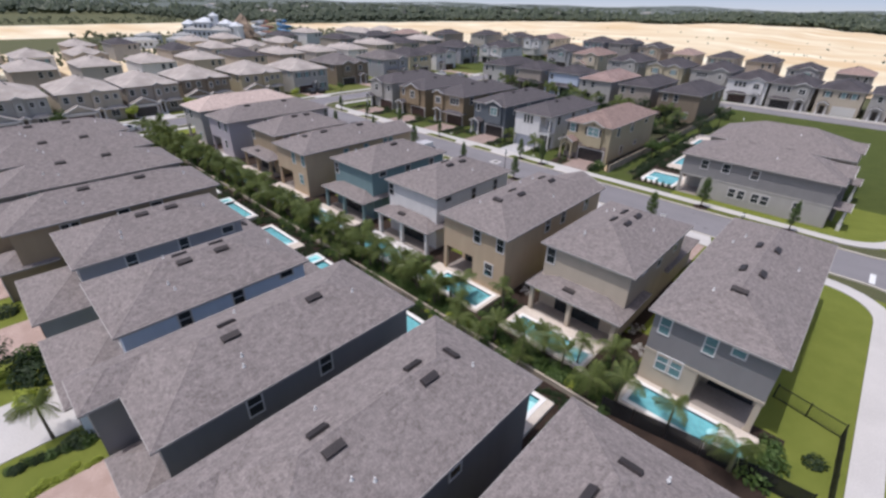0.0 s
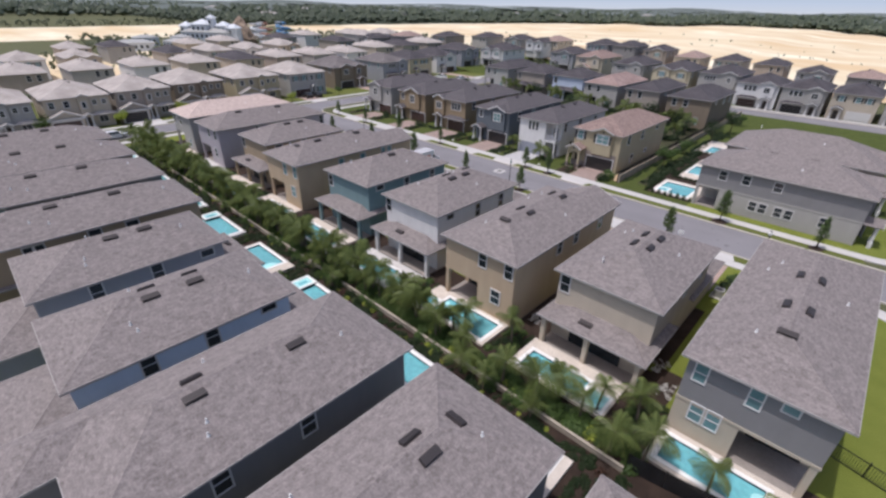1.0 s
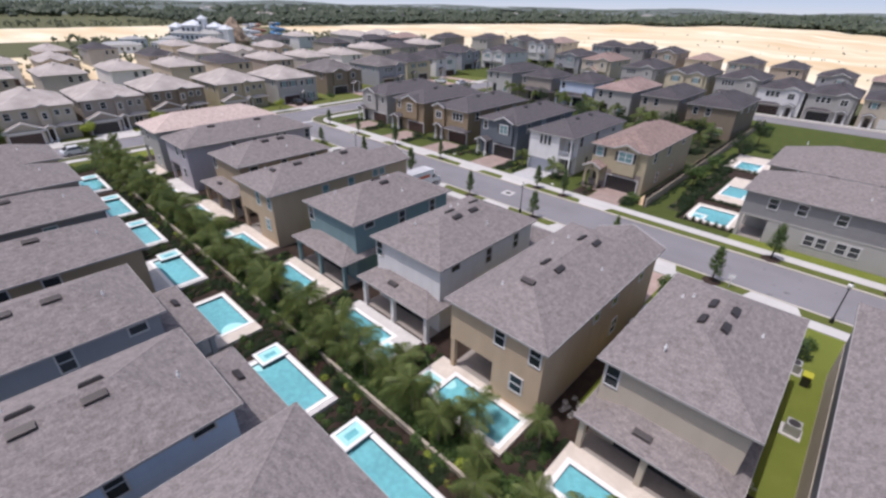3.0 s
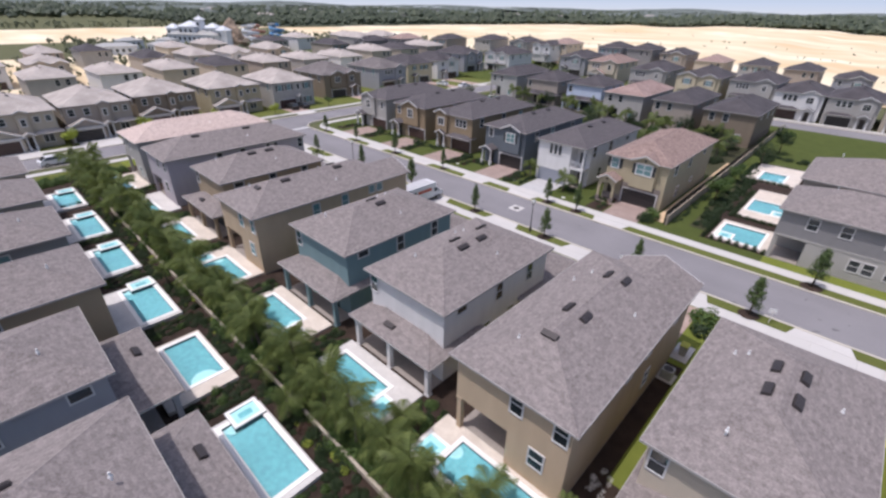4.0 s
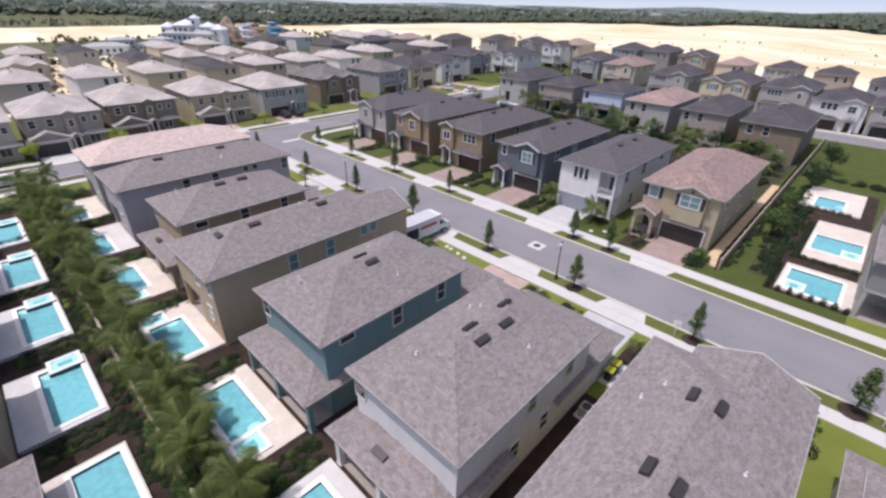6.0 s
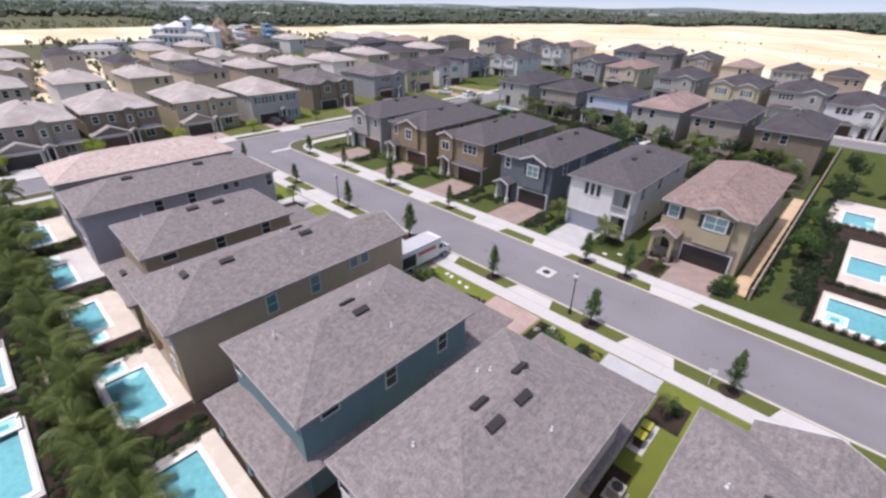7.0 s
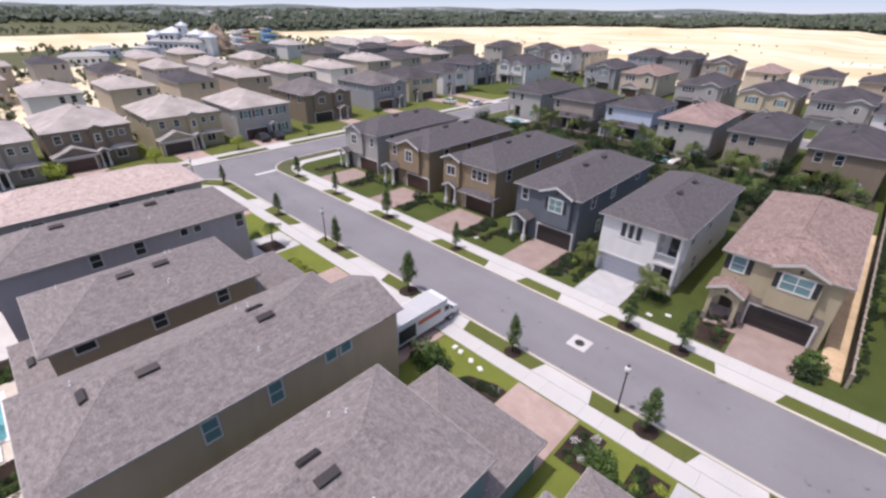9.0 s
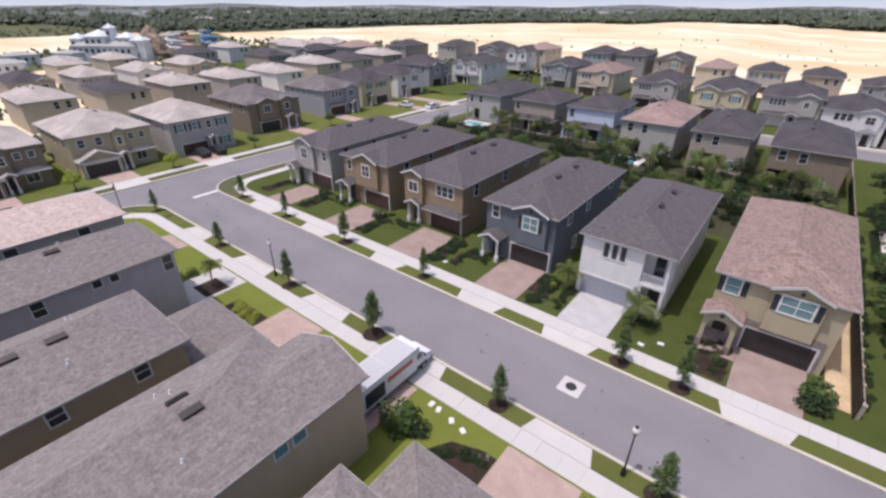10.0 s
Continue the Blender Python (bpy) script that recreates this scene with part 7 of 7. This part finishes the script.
def sand_h(x, y):
    h = 0.3 + rise(x, y) + 1.2 * max(0, noise.noise(Vector((x / 70, y / 70, 0)))) + 0.4 * max(0, noise.noise(Vector((x / 22, y / 22, 3))))
    for mx, my, r, t_ in ((-330, 470, 60, 5.0), (-250, 520, 55, 6.0), (-170, 560, 70, 4.0)):
        d = math.hypot((x - mx) / r, (y - my) / (r * 0.5))
        h += t_ * math.exp(-d * d)
    return h


terrain("sand_field", -520, 420, 150, 860, 150, 110, sand_h, lambda x, y: y < far_edge(x) and y > (202 if x > -150 else 202 - 0.62 * (-150 - x) if x > -215 else 162 + 0.4 * (-215 - x)), "sandy", "bare pale sand cleared for building")
terrain("sand_field", -620, -290, 20, 290, 50, 40, lambda x, y: 0.10 + 0.5 * max(0, noise.noise(Vector((x / 50, y / 50, 9)))), lambda x, y: -560 - 0.1 * y < x < -395 and not (x > -520 and y > 200), "sandy", "pale bare ground beyond the houses")


def woods(name, spots_, label, smin, smax, mat_="pine", wide=1.0):
    """Distant trees: each a rough tapering clump of leafy facets."""
    rnd = random.Random(5)
    vs, fs = [], []
    for x, y in spots_:
        z = rise(x, y)
        h = rnd.uniform(smin, smax)
        r = h * rnd.uniform(0.28, 0.45) * wide
        for k in range(rnd.randint(3, 5)):
            cx, cy, cz = x + rnd.uniform(-r, r) * 0.7, y + rnd.uniform(-r, r) * 0.7, z + h * rnd.uniform(0.3, 0.85)
            q = r * rnd.uniform(0.45, 0.8)
            o = len(vs)
            w0 = rnd.uniform(0, 6)
            vs.append((cx, cy, cz + q * rnd.uniform(0.7, 1.3)))
            for i in range(5):
                vs.append((cx + q * math.cos(w0 + i * 1.257) * rnd.uniform(0.7, 1.2), cy + q * math.sin(w0 + i * 1.257) * rnd.uniform(0.7, 1.2), cz + q * rnd.uniform(-0.3, 0.3)))
            vs.append((cx, cy, cz - q * 0.9))
            for i in range(5):
                fs += [(o, o + 1 + i, o + 1 + (i + 1) % 5), (o + 6, o + 1 + (i + 1) % 5, o + 1 + i)]
    s = Shape()
    s.v, s.f = vs, fs
    return tagged(part(name, s, mat_, None), label, "trees", kind="stuff")


M["forest_floor"] = rough_mat("forest_floor", (0.055, 0.066, 0.040), 0.95, 0.3, 0.02, 0.35, 0.8, 0.5)
s = Shape()
xs = [-1100 + 50 * i for i in range(45)]
for x in xs:
    y = far_edge(x) - 2 if x > -520 else 240
    s.v += [(x, y, rise(x, y) + 0.15), (x, y + 1300, rise(x, y) + 0.15)]
s.f = [(2 * i, 2 * i + 2, 2 * i + 3, 2 * i + 1) for i in range(len(xs) - 1)]
tagged(part("forest_floor", s, "forest_floor", None), "dark ground under the distant woods", kind="structure")
frnd = random.Random(21)
sp = []
for _ in range(9000):
    x = frnd.uniform(-900, 900)
    y = far_edge(x) + (frnd.random() ** 2) * 420 + 4
    if x < -500:
        y = frnd.uniform(230, 900)
        if x > -525:
            continue
    sp.append((x, y))
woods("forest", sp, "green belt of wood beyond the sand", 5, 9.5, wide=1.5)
sp = []
for _ in range(6500):
    a_ = radians(frnd.uniform(80, 190))
    r_ = 900 + 2300 * frnd.random() ** 1.3
    x, y = r_ * math.cos(a_), r_ * math.sin(a_)
    if noise.noise(Vector((x / 400, y / 260, 1))) > -0.1:
        sp.append((x, y))
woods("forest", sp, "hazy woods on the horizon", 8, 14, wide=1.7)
sp = [(frnd.uniform(-330, -215), frnd.uniform(170, 250)) for _ in range(330)] + [(-215 - 120 * k_ / 260 + frnd.uniform(-6, 6), 172 + 14 * frnd.random()) for k_ in range(260)] + [(frnd.uniform(-400, -290), frnd.uniform(60, 250)) for _ in range(330)] + [(frnd.uniform(-700, -560), frnd.uniform(0, 260)) for _ in range(260)]
woods("scrub", sp, "scattered green trees beside the bare ground", 2.2, 4.8, "scrub")
sp = []
for _ in range(3600):
    x, y = frnd.uniform(-290, -140), frnd.uniform(-10, 215)
    if abs((x + 160) % 36 - 3) < 5 or frnd.random() < 0.12:
        sp.append((x, y))
sp += [(frnd.uniform(-124, -99), frnd.uniform(163, 181)) for _ in range(26)] + [(frnd.uniform(-99, -70), frnd.uniform(160.5, 165)) for _ in range(14)] + [(frnd.uniform(-122, -114), frnd.uniform(184, 206)) for _ in range(14)]
woods("garden_trees", sp, "small garden trees between distant houses", 1.4, 3.4, "scrub")
sp = [(frnd.uniform(-330, 60), frnd.choice((236, 268, 300, 345, 400, 470)) + frnd.uniform(-4, 4)) for _ in range(150)]
woods("scrub", sp, "low scrub in broken rows on the bare sand", 0.9, 2.2)


def canopy_h(x, y):
    return 5.5 + 4.5 * noise.noise(Vector((x / 60, y / 60, 2))) + 3 * noise.noise(Vector((x / 21, y / 21, 4)))


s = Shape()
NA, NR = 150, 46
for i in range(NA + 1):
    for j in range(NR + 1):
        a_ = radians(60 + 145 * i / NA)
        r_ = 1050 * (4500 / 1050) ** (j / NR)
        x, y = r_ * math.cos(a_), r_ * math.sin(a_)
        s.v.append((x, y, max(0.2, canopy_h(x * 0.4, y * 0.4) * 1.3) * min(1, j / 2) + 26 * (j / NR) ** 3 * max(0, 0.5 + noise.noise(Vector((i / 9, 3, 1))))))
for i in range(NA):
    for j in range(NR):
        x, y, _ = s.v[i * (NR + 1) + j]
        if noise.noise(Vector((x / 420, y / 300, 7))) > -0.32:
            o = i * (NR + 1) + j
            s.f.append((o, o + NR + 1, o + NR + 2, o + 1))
tagged(part("forest_canopy", s, "canopy", None), "continuous woodland to the horizon, its green paled as by haze", "trees", kind="stuff")
# Added glowing ring that stands in for the hazy sky low down.
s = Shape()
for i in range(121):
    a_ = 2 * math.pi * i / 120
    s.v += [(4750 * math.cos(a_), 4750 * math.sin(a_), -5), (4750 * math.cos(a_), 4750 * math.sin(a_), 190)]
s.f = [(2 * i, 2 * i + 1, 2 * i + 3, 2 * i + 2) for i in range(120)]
tagged(part("backdrop", s, "haze", None), "glowing ring coloured as pale blue-white hazy sky above the horizon", kind="structure")
# rooftops and sheds far off
for k in range(70):
    a_ = radians(frnd.uniform(95, 165))
    r_ = frnd.uniform(900, 2200)
    x, y = r_ * math.cos(a_), r_ * math.sin(a_)
    w, d, h = frnd.uniform(14, 40), frnd.uniform(10, 20), frnd.uniform(5, 9)
    b_ = thing("distant_building", pose(x, y, 0, 0, 0, frnd.uniform(0, 90)), "pale low building far off among woods", "building", "distant buildings")
    part("wall", Shape().box(-w / 2, w / 2, -d / 2, d / 2, 0, h), "castle" if k % 3 else "sand", b_)
    faces, _, _ = roof_faces(-w / 2 - 0.5, w / 2 + 0.5, -d / 2 - 0.5, d / 2 + 0.5, h, 0.3)
    rs = Shape()
    for f in faces:
        rs.add(list(f) if f[2] != f[3] else list(f[:3]), [(0, 1, 2, 3)] if f[2] != f[3] else [(0, 1, 2)])
    part("roof", rs, "far_light" if k % 2 else "far_a", b_)

# water park: white tiered hall with turrets, sheds and slides on towers
def white_block(parent, x, y, w, d, h, pitch, spire=0):
    part("wall", Shape().box(x - w / 2, x + w / 2, y - d / 2, y + d / 2, 0, h, 0.2), "castle", parent)
    faces, _, _ = roof_faces(x - w / 2 - 0.5, x + w / 2 + 0.5, y - d / 2 - 0.5, y + d / 2 + 0.5, h, pitch)
    rs = Shape()
    for f in faces:
        rs.add(list(f) if f[2] != f[3] else list(f[:3]), [(0, 1, 2, 3)] if f[2] != f[3] else [(0, 1, 2)])
    part("roof", rs, "ac" if spire == 0 else "castle", parent, "pale grey roof")
    if spire:
        part("spire", Shape().tube([(x, y, h), (x, y, h + spire)], [0.5, 0.05], 6), "castle", parent)
    for i in range(int(w / 2.6)):
        for z in ([h - 2.6] if h < 8 else [h - 2.6, h - 6.5]):
            part("window", once(("wpw",), lambda: Shape().box(-0.6, 0.6, -0.05, 0.0, 0, 1.5).mesh("window", M["glass"])), None, parent, at=pose(x - w / 2 + 1.4 + i * 2.6, y - d / 2, z))


wp = thing("water_park_hall", pose(-322, 127, 0, 0, 0, 35) @ Matrix.Scale(1.18, 4), "white tiered hall of a water park with small turrets", "building")
for q in ((0, 0, 26, 12, 6, 0.35), (-3, 0, 9, 9, 9.5, 0.5, 2), (8, 1, 6, 6, 9, 0.6, 2), (-13, 0, 5, 5, 8.5, 0.7, 2), (14, 0, 5, 5, 8, 0.7, 2), (2, 0, 3.2, 3.2, 12.5, 0.8, 2.5)):
    white_block(wp, *q)
for k, (x, y, w, d, h) in enumerate(((-300, 100, 14, 9, 4), (-318, 108, 9, 8, 5), (-340, 150, 16, 10, 5), (-352, 128, 12, 9, 6), (-300, 78, 18, 9, 4), (-330, 92, 12, 8, 4.5), (-365, 160, 14, 8, 5))):
    b_ = thing("park_building", pose(x, y, 0, 0, 0, 20 + 15 * k), "small white building beside the water park", "building", "water park buildings")
    white_block(b_, 0, 0, w, d, h, 0.3)
for k, (x, y, m_) in enumerate(((-345, 172, "slide_red"), (-330, 160, "castle"), (-352, 190, "slide"))):
    ws = thing("water_slide", pose(x, y, 0), "winding fibreglass water slide on a tower", "water slide", "water slides")
    part("tower", ring_boxes(Shape(), -2, 2, -2, 2, 0.4, 0, 0.3).box(-2, -1.6, -2, -1.6, 0, 11).box(1.6, 2, -2, -1.6, 0, 11).box(-2, -1.6, 1.6, 2, 0, 11).box(1.6, 2, 1.6, 2, 0, 11).box(-2.2, 2.2, -2.2, 2.2, 10.6, 11), "castle", ws)
    pts = [(2 + (3 + i * 0.12) * math.cos(i * 0.5) + i * 0.25, (3 + i * 0.12) * math.sin(i * 0.5), 10.6 - i * 0.27) for i in range(38)]
    part("chute", Shape().tube(pts, 0.7, 7), m_, ws)


rk = Shape()
for j in range(12):
    for i in range(24):
        a_, f_ = 2 * math.pi * i / 24, j / 11
        n_ = noise.noise(Vector((math.cos(a_) * 1.6, math.sin(a_) * 1.6, f_ * 4)))
        r_ = (8.5 * (1 - f_) ** 0.8 + 0.6) * (1 + 0.45 * n_)
        rk.v.append((r_ * math.cos(a_), r_ * math.sin(a_), 15.5 * f_ * (1 + 0.08 * n_)))
rk.f = [(j * 24 + i, j * 24 + (i + 1) % 24, j * 24 + 24 + (i + 1) % 24, j * 24 + 24 + i) for j in range(11) for i in range(24)] + [tuple(range(264, 288))]
hill = part("rock_hill", rk, "rockwork", None, at=pose(-318, 145, 0))
tagged(hill, "tan artificial rock mountain at the water park", "rock hill")
for k, (dx, dy) in enumerate(((-6, -9), (7, -8), (10, 4), (-11, 2))):
    tw = thing("palm_hut", pose(-318 + dx, 145 + dy, 0, 0, 0, 31 * k), "thatched round shelter beside the rock mountain", "shelter", "water park shelters")
    part("post", Shape().tube([(0, 0, 0), (0, 0, 3.2)], 0.25, 6), "bark", tw)
    part("roof", Shape().tube([(0, 0, 3.0), (0, 0, 5.0)], [2.8, 0.15], 10), "trunk", tw, "brown thatch")


# ---- footpath slabs along the street ----
def footpath(y0, y1, xa, xb, label):
    base = slab("pavement", rect(xa, xb, y0, y1), 0, 0.085, "kerb", label)
    n = round((xb - xa) / 1.52)
    w = (xb - xa) / n
    c = 0.008
    me = once(("slab", round(w, 3), round(y1 - y0, 3)), lambda: Shape().add(
        [(0.003, 0.003, 0), (w - 0.003, 0.003, 0), (w - 0.003, y1 - y0 - 0.003, 0), (0.003, y1 - y0 - 0.003, 0), (c, c, 0.035), (w - c, c, 0.035), (w - c, y1 - y0 - c, 0.035), (c, y1 - y0 - c, 0.035)],
        [(4, 5, 6, 7), (0, 1, 5, 4), (1, 2, 6, 5), (2, 3, 7, 6), (3, 0, 4, 7)]).mesh("paving_slab", M["slab"]))
    for i in range(n):
        part("paving_slab", me, None, base, at=pose(xa + i * w, y0, 0.085 + 0.003 * ((i * 7) % 3)))


footpath(55.9, 57.42, -101.8, 2.2, "pale concrete footpath in cast slabs beside the gardens")
footpath(68.53, 70.15, -101.8, 2.0, "pale concrete footpath in cast slabs across the street")
